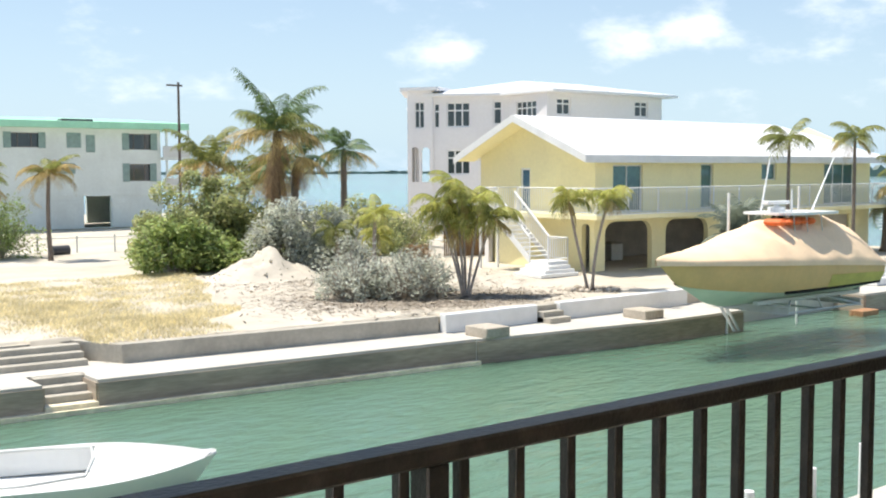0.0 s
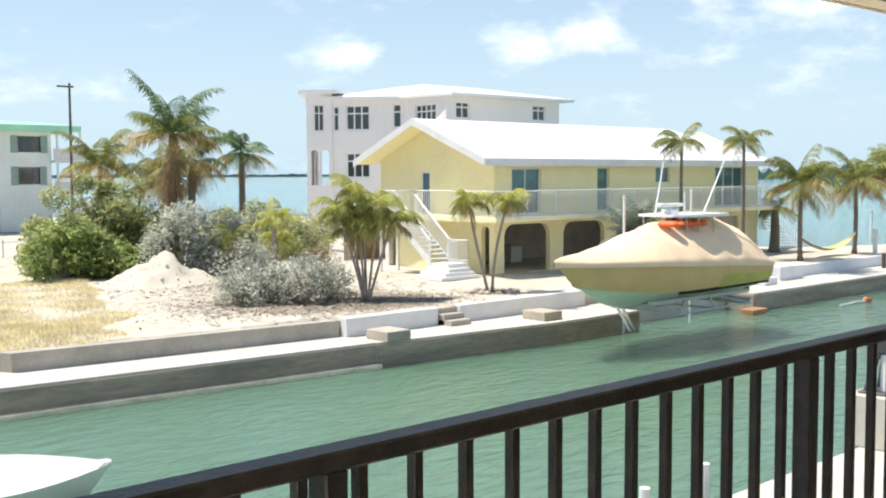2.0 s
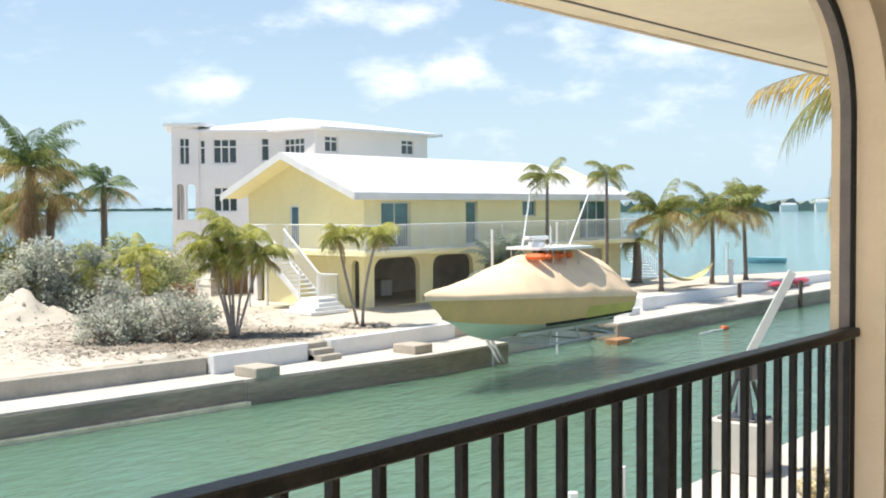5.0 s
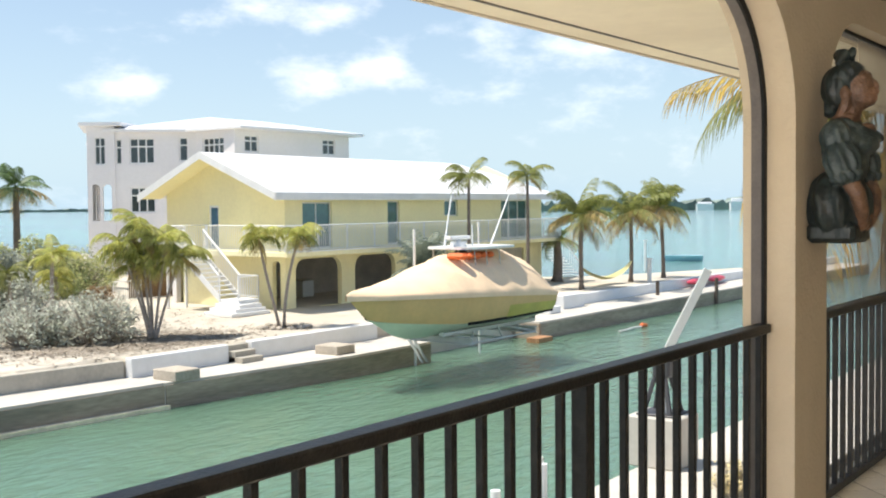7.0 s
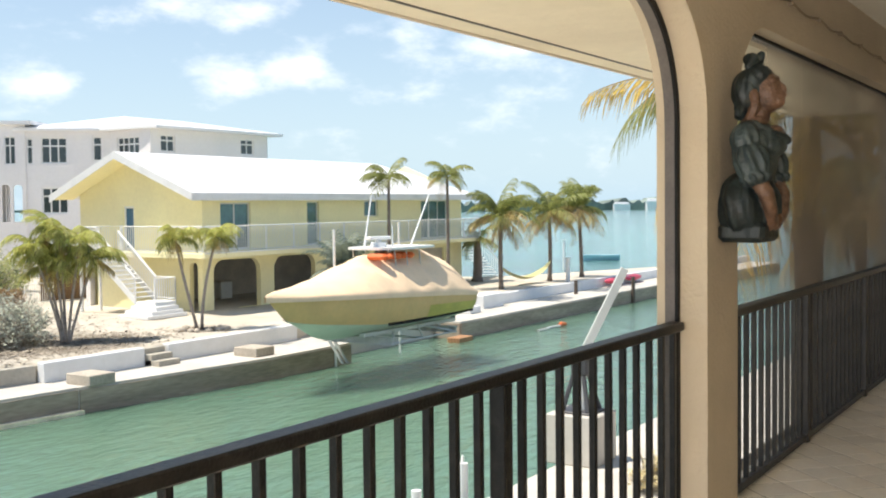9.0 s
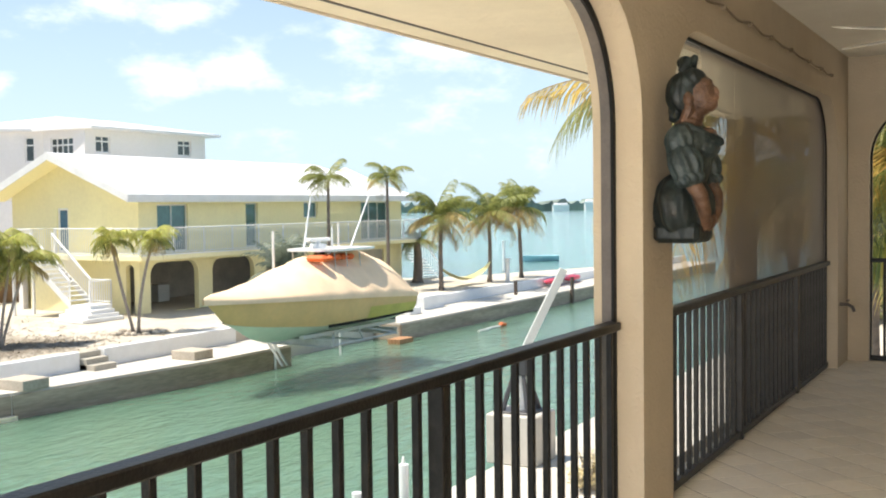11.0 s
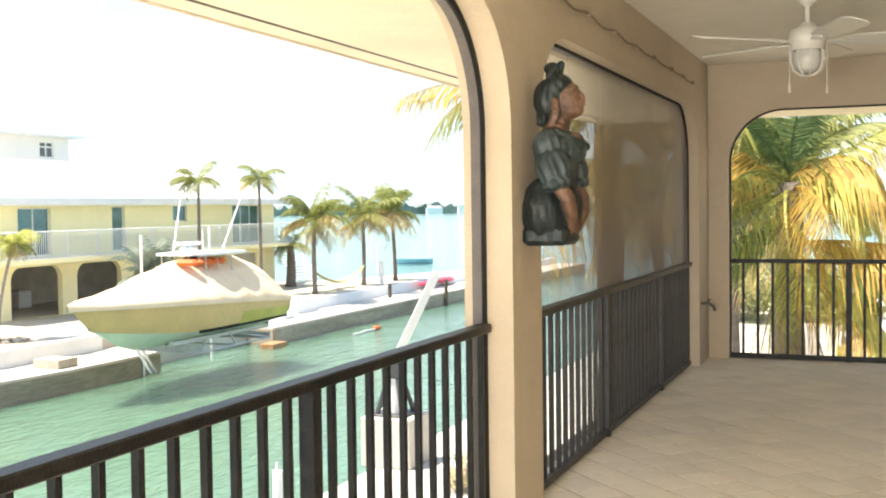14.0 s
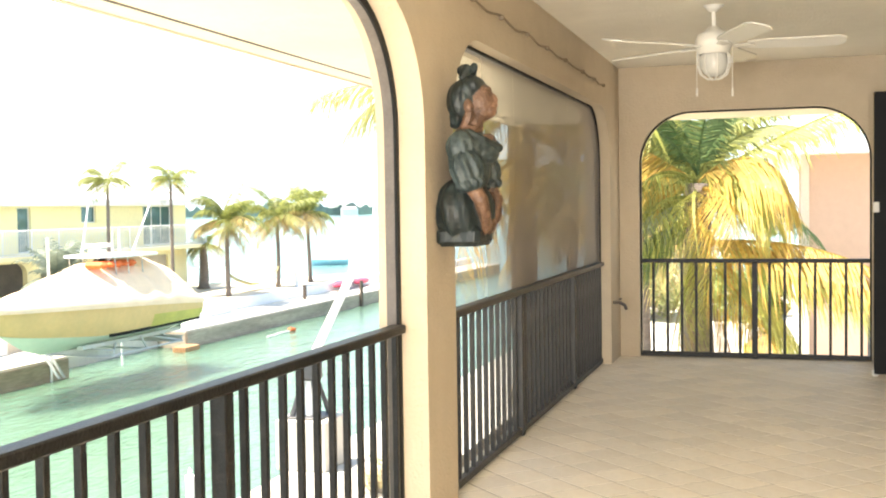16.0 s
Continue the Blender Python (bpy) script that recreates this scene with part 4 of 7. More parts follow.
prof = [(-0.335, 0.075), (-0.37, 0.085), (-0.42, 0.083), (-0.46, 0.06), (-0.475, 0.02), (-0.476, 0.001)]
for (z0, r0), (z1, r1) in zip(prof, prof[1:]):
    tube(bm, (0, 0, z0), (0, 0, z1), r0, r1, 20, caps=False)
bmesh.ops.remove_doubles(bm, verts=bm.verts, dist=0.0005)
lamp = part("lamp_globe", bm, "opal", fan, "frosted jelly-jar globe", smooth=True)
bm = B()
for i in range(4):
    a = math.pi / 4 * i + 0.3
    pts = [(math.cos(a) * r, math.sin(a) * r, z) for r, z in ((0.1, -0.34), (0.103, -0.4), (0.085, -0.46), (0.045, -0.49), (0, -0.495), (-0.045, -0.49), (-0.085, -0.46), (-0.103, -0.4), (-0.1, -0.34))]
    pipe(bm, pts, 0.005, 6)
part("cage", bm, "fan_white", lamp)
for y, l in ((-0.11, 0.25), (0.105, 0.24)):
    bm = pipe(B(), [(0.02, y, -0.3), (0.02, y, -0.3 - l)], 0.0025, 5)
    tube(bm, (0.02, y, -0.3 - l - 0.05), (0.02, y, -0.3 - l), 0.007, 0.006, 8)
    part("pull_chain", bm, "fan_white", fan)

# cable clipped along the wall head
cb = thing("wall_cable", (4.0, YI, 5.31), "sagging tan cable clipped along the top of the porch wall", "cable")
pts, clips = [], [0.55, 1.05, 1.6, 2.2, 2.75, 3.35, 4.0, 4.5, 4.95]
x = 0.2
while x < 5.05:
    near = min(abs(x - c) for c in clips)
    pts.append((x, -0.015, 0.05 - 0.004 * x - 0.02 * min(1, near / 0.25) + 0.004 * math.sin(x * 9)))
    x += 0.1
part("cable", pipe(B(), pts, 0.0065, 6), "cable", cb)
for c in clips:
    part("clip", box(B(), (c - 0.01, -0.026, 0.032 - 0.004 * c), (c + 0.01, 0.0, 0.058 - 0.004 * c), 0.004), "cable", cb)
hb = thing("hose_bib", (9.44, YI, 3.51), "dark brass hose tap on the porch wall corner", "tap")
part("spout", pipe(B(), [(0, 0, 0), (0, -0.06, 0), (0, -0.1, -0.02), (0, -0.115, -0.06)], 0.014, 8), "bronze_light", hb)
part("handle", box(B(), (-0.035, -0.075, 0.025), (0.035, -0.055, 0.04), 0.004), "bronze_light", hb)

# ---- the yellow house ----
HX0, HX1, HY0, HY1 = 33.46, 54.6, 32.4, 39.9
YF, YE = 2.52, 4.78          # upper floor, eaves
yh = thing("yellow_house", (HX0, HY0, 0), "pale yellow two-storey stucco house with white gabled roof and balcony", "house")
hl = HX1 - HX0
hw = HY1 - HY0


def hp(name, bm, material, label="", parent=None, smooth=False):
    return part(name, bm, material, parent or yh, label, smooth)


def slanted(vv, dx):
    """A board of four corners in an upright plane, dx thick."""
    bm = B()
    a = [bm.verts.new(v) for v in vv]
    b = [bm.verts.new((v[0] + dx, v[1], v[2])) for v in vv]
    for i in range(4):
        bm.faces.new((a[i], a[(i + 1) % 4], b[(i + 1) % 4], b[i]))
    bm.faces.new(a[::-1])
    bm.faces.new(b)
    bmesh.ops.recalc_face_normals(bm, faces=bm.faces)
    return bm


# openings of the front, in its own plane: sliding doors, doors and windows above, arches below
UP = [(1.09, 2.99, 2.57, 4.58), (6.94, 7.84, 2.57, 4.62), (11.54, 12.74, 3.85, 4.66), (16.84, 19.64, 2.57, 4.66)]
ARCH = [(0.62, 3.6), (4.52, 7.5), (8.42, 11.3), (12.2, 14.9)]
holes = [[(a, c), (b, c), (b, d), (a, d)] for a, b, c, d in UP]
holes += [rounded(a, b, 0.0, 2.14, 0.55, 8) for a, b in ARCH]
holes += [[(16.2, 0.0), (19.2, 0.0), (19.2, 2.0), (16.2, 2.0)]]
holes = [[(u, max(v, 0.012)) for u, v in h] for h in holes]
bm = slab_with_holes(B(), [(0, 0), (hl, 0), (hl, YE + 0.25), (0, YE + 0.25)], holes, 0.25, XZ)
hp("wall", bm, "stucco_yellow")
# gable end wall, its back corner open at the ground storey
ridge, PK = 6.64, 3.78
gd = [[(4.05, 2.57), (4.7, 2.57), (4.7, 4.47), (4.05, 4.47)], [(u, max(v, 0.012)) for u, v in rounded(0.3, 0.78, 0, 2.08, 0.22, 6)]]
bm = slab_with_holes(B(), [(0.252, 0), (6.45, 0), (6.45, 2.3), (hw, 2.3), (hw, YE + 0.3), (PK, ridge + 0.06), (0.252, YE + 0.48)], gd, 0.25, YZ)
hp("wall", bm, "stucco_yellow")
bm = slab_with_holes(B(), [(0.252, 0), (hw, 0), (hw, YE + 0.3), (PK, ridge + 0.06), (0.252, YE + 0.48)], [], 0.25, off(hl - 0.25) @ YZ)
hp("wall", bm, "stucco_yellow")
hp("wall", box(B(), (0.25, hw - 0.25, 0), (hl - 0.25, hw, YE + 0.1)), "stucco_yellow")
hp("post", box(B(), (0.0, 6.95, 0), (0.28, 7.23, 2.298), 0.01), "stucco_white", "pale square corner post")
hp("floor_slab", box(B(), (0.252, 0.252, YF - 0.25), (hl - 0.252, hw - 0.252, YF)), "stucco_white")
hp("garage_wall", box(B(), (0.3, 5.2, 0), (hl - 0.3, 5.35, YF - 0.26)), "concrete_grey", "shaded block wall inside the carport")
# roof: wide gable overhang at the near end, hipped at the far one
ov, ovr, gx_ = 0.72, 0.45, 1.28
e0, e1 = YE + 0.04, ridge
bm = B()
A = [bm.verts.new(p) for p in ((-gx_, -ov, e0), (hl + ov, -ov, e0), (hl + ov, hw + ovr, e0), (-gx_, hw + ovr, e0))]
Rr = [bm.verts.new(p) for p in ((-gx_, PK, e1), (hl - 3.2, PK, e1))]
bm.faces.new((A[0], A[1], Rr[1], Rr[0]))
bm.faces.new((A[1], A[2], Rr[1]))
bm.faces.new((A[2], A[3], Rr[0], Rr[1]))
r = bmesh.ops.extrude_face_region(bm, geom=list(bm.faces))
bmesh.ops.translate(bm, vec=(0, 0, 0.16), verts=[v for v in r["geom"] if isinstance(v, bmesh.types.BMVert)])
bmesh.ops.recalc_face_normals(bm, faces=bm.faces)
roof = hp("roof", bm, "roof_white", "bright white low-pitched roof")
# painted soffit boards under the gable overhang
for y0, y1 in ((-ov, PK), (hw + ovr, PK)):
    bm = slanted([(-gx_ + 0.01, y0, e0 - 0.03), (-gx_ + 0.01, y1, e1 - 0.03), (-gx_ + 0.01, y1, e1 - 0.006), (-gx_ + 0.01, y0, e0 - 0.006)], gx_ - 0.02)
    hp("soffit", bm, "stucco_yellow", "pale yellow gable soffit", roof)
hp("fascia", box(B(), (-gx_ - 0.03, -ov - 0.05, e0 - 0.15), (hl + ov, -ov - 0.005, e0 + 0.17), 0.006), "white_paint", "white eaves fascia", roof)
for y0, y1 in ((-ov, PK), (hw + ovr, PK)):
    bm = slanted([(-gx_ - 0.04, y0, e0 - 0.15), (-gx_ - 0.04, y1, e1 - 0.15), (-gx_ - 0.04, y1, e1 + 0.18), (-gx_ - 0.04, y0, e0 + 0.18)], 0.045)
    hp("barge_board", bm, "white_paint", "white barge board", roof)
hp("vent_pipe", tube(B(), (9.6, hw * 0.3, 5.6), (9.6, hw * 0.3, 6.25), 0.05, n=8), "white_paint", "small roof vent", roof)


def glazed(name, a, b, c, d, panes, glass, m, parent, frame_mat="white_paint", fw=0.055, rows=1, label=""):
    """A framed window or glazed door: frame bars and one pane for each light; of two rows the upper one is a low transom."""
    w = part(name, frame_bars(a, b, c, d, fw, panes, rows, m), frame_mat, parent, label)
    pw, hs = (b - a - fw) / panes, row_edges(c, d - fw, rows)
    for i in range(panes):
        for j in range(rows):
            u0 = a + fw + i * pw
            part("pane", box(B(), (u0, hs[j] + fw, 0.03), (u0 + pw - fw, hs[j + 1], 0.045), 0, m), glass, w)
    return w


def row_edges(c, d, rows):
    return [c, c + (d - c) * 0.68, d] if rows == 2 else [c + (d - c) * j / rows for j in range(rows + 1)]


def frame_bars(a, b, c, d, fw, panes, rows, m):
    bm = B()
    pw = (b - a - fw) / panes
    for i in range(panes + 1):
        box(bm, (a + i * pw, c, 0), (a + i * pw + fw, d, 0.07), 0, m)
    for v in row_edges(c, d - fw, rows):
        for i in range(panes):
            box(bm, (a + i * pw + fw, v, 0.002), (a + (i + 1) * pw, v + fw, 0.068), 0, m)
    return bm


for (a, b, c, d), n in zip(UP, (2, 1, 2, 3)):
    glazed("sliding_door" if n != 2 or d - c > 1 else "window", a, b, c, d, n, "glass_teal", off(0, 0.1, 0) @ XZ, yh)
glazed("door", 4.05, 4.7, 2.57, 4.47, 1, "glass_blue", off(0.06, 0, 0) @ YZ, yh, fw=0.09)
hp("garage_door", box(B(), (16.2, 0.12, 0.02), (19.2, 0.17, 2.0), 0.004), "concrete_grey", "plain grey garage door")
# things in the carport
for x, y, s in ((2.0, 4.0, 0.9), (2.9, 4.3, 0.7), (5.6, 4.2, 0.8)):
    o = tagged(part("storage_box", box(B(), (-s / 2, -0.3, 0), (s / 2, 0.3, s), 0.03), "gelcoat_grey", None), "pale storage bin in the shaded carport", "box")
    o.matrix_basis = pose(HX0 + x, HY0 + y, 0.0)
    part("lid", box(B(), (-s / 2 - 0.02, -0.32, s), (s / 2 + 0.02, 0.32, s + 0.06), 0.015), "concrete_grey", o, "grey lid")
# balcony on the front and round the gable end
LX = -1.28
bal = hp("balcony", box(B(), (LX, -1.35, YF - 0.2), (hl, -0.002, YF - 0.002), 0.01), "stucco_yellow", "cantilevered yellow balcony")
part("balcony_edge", box(B(), (LX - 0.03, -1.38, YF - 0.02), (hl, -1.345, YF + 0.04), 0.005), "white_paint", bal)
part("landing", box(B(), (LX, 0.0, YF - 0.2), (-0.002, 4.8, YF - 0.002), 0.01), "stucco_yellow", bal)


def white_rail(p, q, parent, h=1.09, gap=0.115, post_every=1.75):
    """A white picket railing between two points, on a slope where they differ in height."""
    p, q = Vector(p), Vector(q)
    d = q - p
    L = math.hypot(d.x, d.y)
    rail = part("railing", tube(B(), p + Vector((0, 0, h)), q + Vector((0, 0, h)), 0.026, n=6), "white_paint", parent, "white picket railing")
    part("bottom_rail", tube(B(), p + Vector((0, 0, 0.09)), q + Vector((0, 0, 0.09)), 0.018, n=6), "white_paint", rail)
    k = max(2, int(L / gap))
    me = mesh_of(box(B(), (-0.009, -0.009, 0.09), (0.009, 0.009, h)), "picket")
    mp = mesh_of(box(B(), (-0.022, -0.022, 0.0), (0.022, 0.022, h + 0.02)), "post")
    for i in range(k + 1):
        o = part("picket", me, "white_paint", rail)
        o.location = p + d * (i / k)
    n = max(1, int(L / post_every))
    for i in range(n + 1):
        o = part("post", mp, "white_paint", rail)
        o.location = p + d * (i / n)
    return rail


white_rail((LX + 0.03, -1.32, YF), (hl - 0.1, -1.32, YF), bal)
white_rail((LX + 0.03, -1.2, YF), (LX + 0.03, 3.5, YF), bal)
white_rail((LX, 4.77, YF), (-0.05, 4.77, YF), bal)
# steep stair along the landing down to a low platform
stair = thing("white_staircase", (HX0 + LX - 0.02, HY0, 0), "white-painted outdoor staircase up to the balcony", "stairs")
SW, yt, yb, zb = 1.16, 3.6, 1.42, 0.6
part("upper_platform", box(B(), (-SW, yt, YF - 0.2), (-0.004, 4.8, YF), 0.01), "white_paint", stair)
white_rail((-SW + 0.03, yt, YF), (-SW + 0.03, 4.77, YF), stair)
white_rail((-SW + 0.03, 4.77, YF), (-0.03, 4.77, YF), stair)
ns = 10
run, rise = (yt - yb) / ns, (YF - zb) / (ns + 1)
for i in range(ns):
    z = YF - rise * (i + 1)
    part("tread", box(B(), (-SW + 0.05, yt - run * (i + 1) - 0.03, z - 0.045), (-0.05, yt - run * i, z), 0.006), "white_paint", stair)
for x in (-SW, -0.045):
    part("stringer", slanted([(x, yt, YF - 0.34), (x, yb, zb - 0.14), (x, yb, zb + 0.16), (x, yt, YF - 0.02)], 0.045), "white_paint", stair)
    rl = part("handrail", tube(B(), (x + 0.02, yt, YF + 0.9), (x + 0.02, yb, zb + 0.95), 0.055, n=8), "white_paint", stair, "thick white handrail")
    me = mesh_of(box(B(), (-0.012, -0.012, 0.05), (0.012, 0.012, 0.93)), "picket")
    for i in range(ns * 2):
        o = part("picket", me, "white_paint", rl)
        o.location = (x + 0.02, yt - run * i / 2, YF - rise * i / 2 - 0.05)
part("lower_platform", box(B(), (-SW, 0.25, 0), (0.0, yb, zb), 0.015), "white_paint", stair)
for i in range(3):
    part("step", box(B(), (-SW - 0.32 * (3 - i), 0.0 - 0.12 * (3 - i), 0), (-SW * 0.1 * i, yb - 0.1, zb - 0.15 * (3 - i)), 0.015), "white_paint", stair)
white_rail((-0.03, 0.28, zb), (-0.03, yb, zb), stair, 0.95)
white_rail((-SW, 0.28, zb), (-0.03, 0.28, zb), stair, 0.95)
part("newel", box(B(), (-SW - 0.03, yb - 0.06, 0), (-SW + 0.03, yb, zb + 1.0), 0.008), "white_paint", stair)
for x in (-SW + 0.06, -0.1):
    part("support_post", box(B(), (x - 0.05, 4.6, 0), (x + 0.05, 4.7, YF - 0.2), 0.006), "white_paint", stair)
# dark boarded fence and a short white railing behind the house corner
df = thing("board_fence", (HX0 + 0.4, 43.2, 0), "dark brown board fence behind the house corner", "fence")
bme = mesh_of(box(B(), (-0.08, -0.015, 0), (0.08, 0.015, 1.62), 0.004), "board")
for i in range(18):
    o = part("board", bme, "boot", df)
    o.location = (i * 0.175, 0, 0)
for z in (0.4, 1.3):
    part("rail", box(B(), (-0.1, 0.017, z), (3.1, 0.06, z + 0.09), 0.005), "boot", df)
gr = thing("white_railing", (32.3, 42.4, 0.0), "short white picket railing beside the fence", "railing")
white_rail((0, 0, 0), (1.5, -0.1, 0), gr, 0.95)

# ---- the white house ----
wh = thing("white_house", (0, 0, 0), "tall white stucco villa with hipped metal roof and dark windows", "house")


def wall_run(p, q_, z0, z1, holes, material, parent, thick=0.3, name="wall"):
    """An upright wall from p to q with openings given along it; its outer face lies on the line."""
    p, q_ = Vector((*p, 0)), Vector((*q_, 0))
    L = (q_ - p).length
    d = (q_ - p).normalized()
    m = Matrix(((d.x, 0, d.y * -1, p.x), (d.y, 0, d.x, p.y), (0, 1, 0, 0), (0, 0, 0, 1)))
    bm = slab_with_holes(B(), [(0, z0), (L, z0), (L, z1), (0, z1)], holes, thick, m)
    return part(name, bm, material, parent), m, L


def wh_wall(p, q_, wins, z1=9.45, z0=0.0):
    holes = [[(a, c), (b, c), (b, d), (a, d)] for a, b, c, d, _, _ in wins]
    w, m, L = wall_run(p, q_, z0, z1, holes, "stucco_white", wh)
    for a, b, c, d, n, rows in wins:
        glazed("window", a, b, c, d, n, "glass_dark", m @ off(0, 0, 0.09), wh, "white_paint", 0.09, rows)
    return w


# faces, walked so that the outside lies to the right hand
wh_wall((49.2, 52.0), (60.4, 52.0), [(0.9, 2.15, 8.0, 9.1, 2, 2), (8.4, 9.75, 8.05, 9.15, 2, 2), (3.0, 5.0, 4.2, 5.6, 3, 2)])
wh_wall((49.5, 56.0), (49.2, 52.0), [(0.7, 2.9, 7.55, 9.0, 4, 2), (0.7, 2.9, 4.1, 5.6, 4, 2)])
wh_wall((46.0, 60.2), (49.5, 56.0), [(0.2, 0.62, 7.3, 9.0, 1, 2), (1.1, 2.75, 7.35, 9.05, 3, 2), (1.1, 2.75, 4.1, 5.8, 3, 2), (4.35, 4.95, 7.5, 9.1, 1, 2)])
wh_wall((60.4, 52.0), (62.0, 74.0), [])
# stair tower with two open arches at mid height
tp = [(44.75, 61.25), (46.0, 60.0)]
tl = math.dist(*tp)
ta = [rounded(0.22, 0.78, 3.6, 6.0, 0.27, 8), rounded(0.98, 1.54, 3.6, 6.0, 0.27, 8)]
tw, tm, tl = wall_run(tp[0], tp[1], 0, 9.85, ta + [[(0.5, 7.3), (1.2, 7.3), (1.2, 9.1), (0.5, 9.1)]], "stucco_white", wh)
glazed("window", 0.5, 1.2, 7.3, 9.1, 2, "glass_dark", tm @ off(0, 0, 0.09), wh, "white_paint", 0.07, 2)
wall_run((49.2, 66.4), tp[0], 0, 9.85, [rounded(3.0, 4.2, 3.6, 6.0, 0.5, 8), rounded(0.8, 2.0, 3.6, 6.0, 0.5, 8)], "stucco_white", wh)
part("roof", prism(B(), [(44.3, 61.5), (45.9, 59.3), (51.0, 62.0), (51.0, 67.5), (48.9, 67.2)], 9.85, 10.08), "roof_white", wh)
bm = B()
base = [(49.0, 51.2), (61.2, 51.2), (64.0, 74), (54.0, 74), (45.4, 60.4), (48.8, 56.2)]
lo = [bm.verts.new((x, y, 9.45)) for x, y in base]
hi0 = [bm.verts.new((x, y, 9.62)) for x, y in base]
ap = [bm.verts.new(p) for p in ((52.5, 58.0, 10.7), (58.0, 58.0, 10.7), (58.5, 68.0, 10.7), (55.5, 68.0, 10.7))]
n = len(base)
for i in range(n):
    bm.faces.new((lo[i], lo[(i + 1) % n], hi0[(i + 1) % n], hi0[i]))
bm.faces.new(lo[::-1])
bm.faces.new((hi0[0], hi0[1], ap[1], ap[0]))
bm.faces.new((hi0[1], hi0[2], ap[2], ap[1]))
bm.faces.new((hi0[2], hi0[3], ap[3], ap[2]))
bm.faces.new((hi0[3], hi0[4], ap[3]))
bm.faces.new((hi0[4], hi0[5], ap[0], ap[3]))
bm.faces.new((hi0[5], hi0[0], ap[0]))
bm.faces.new(ap)
bmesh.ops.recalc_face_normals(bm, faces=bm.faces)
part("roof", bm, "roof_white", wh, "low hipped white metal roof")

# ---- the green-roofed apartment house ----
gh = thing("apartment_house", (0, 84.0, 0), "pale green-trimmed three-storey house with a mint roof", "house")
GW = [(24.3, 27.4, 6.25, 7.35), (29.0, 30.1, 6.3, 7.35), (30.5, 31.2, 5.95, 7.2), (33.4, 36.3, 6.15, 7.4), (33.4, 36.2, 3.65, 5.0), (28.3, 29.6, 4.3, 5.0), (16.0, 19.0, 6.2, 7.4), (16.0, 19.0, 3.6, 5.0), (20.5, 22.5, 6.2, 7.4)]
GO = [[(30.2, 0.05), (32.4, 0.05), (32.4, 2.55), (30.2, 2.55)]]
bm = slab_with_holes(B(), [(8, 0), (36.6, 0), (36.6, 7.75), (8, 7.75)], [[(a, c), (b, c), (b, d), (a, d)] for a, b, c, d in GW] + GO, 0.3, XZ)
part("wall", bm, "stucco_mint", gh)
part("wall", box(B(), (36.3, 0.3, 0), (36.6, 9, 7.75)), "stucco_mint", gh)
part("wall", slab_with_holes(B(), [(8, 0), (36.3, 0), (36.3, 7.75), (8, 7.75)], [[(29.5, 0.05), (33.6, 0.05), (33.6, 2.55), (29.5, 2.55)]], 0.3, off(0, 8.7, 0) @ XZ), "stucco_mint", gh)
part("string_course", box(B(), (8, -0.06, 2.5), (36.6, 0.0, 2.75), 0.01), "stucco_mint", gh)
part("ground_storey", box(B(), (8, -0.08, 0), (30.1, -0.003, 2.2), 0.01), "stucco_mint", gh, "grey ground-storey wall")
part("ground_storey", box(B(), (32.5, -0.08, 0), (36.6, -0.003, 2.2), 0.01), "stucco_mint", gh, "grey ground-storey wall")
for a, b, c, d in GW:
    w = glazed("window", a, b, c, d, 3 if b - a > 1.5 else 2, "glass_dark", off(0, 0.08, 0) @ XZ, gh, "bronze_light", 0.06)
    if b - a > 1.5:
        for x in (a, b - 0.55):
            part("shutter", box(B(), (x, -0.06, c - 0.05), (x + 0.55, -0.005, d + 0.05), 0.01), "trim_green", w, "green louvred shutter")
    else:
        part("shutter", box(B(), (a, -0.06, c - 0.05), (b, -0.005, d + 0.05), 0.01), "trim_green", w, "closed green shutter")
part("roof", prism(B(), [(7.4, -0.9), (38.7, -0.9), (38.7, 10), (7.4, 10)], 7.75, [8.25, 8.25, 9.0, 9.0]), "roof_green", gh, "mint green metal roof")
bm = box(B(), (28.6, -0.3, 8.15), (31.0, 0.8, 8.45), 0.02)
part("solar_panel", bm, "dark_metal", gh)
for z in (2.75, 5.35):
    bl = part("balcony", box(B(), (36.62, -0.4, z), (39.0, 3.0, z + 0.2), 0.01), "stucco_mint", gh)
    part("parapet", box(B(), (36.62, -0.42, z + 0.2), (39.02, -0.36, z + 1.1), 0.01), "gelcoat_grey", bl)
for x in (38.9, 37.0):
    part("column", box(B(), (x - 0.08, -0.34, 0), (x + 0.08, -0.2, 7.75), 0.01), "stucco_mint", gh)
up = thing("utility_pole", (28.0, 61.5, 0), "tall dark wooden utility pole with a short crossarm", "pole")
part("shaft", tube(B(), (0, 0, 0), (0, 0, 9.7), 0.1, 0.065, 10), "pole_wood", up)
part("crossarm", box(B(), (-0.75, -0.05, 9.45), (0.25, 0.05, 9.55), 0.01), "pole_wood", up)
fe = thing("wire_fence", (18.5, 58.5, 0), "sagging white rail fence on the sandy lot", "fence")
for i in range(5):
    part("post", tube(B(), (i * 2.1, 0, -0.1), (i * 2.1, 0, 0.95), 0.045, n=6), "gelcoat_grey", fe)
part("rail", pipe(B(), [(0, 0, 0.85), (4.2, 0, 0.8), (8.4, 0, 0.86)], 0.03, 6), "gelcoat_grey", fe)
br = thing("barrel", (19.3, 57.3, 0.25), "dark rusty barrel lying on the sand", "barrel")
part("drum", tube(B(), (-0.45, 0, 0), (0.45, 0.1, 0), 0.28, n=14), "dark_metal", br)


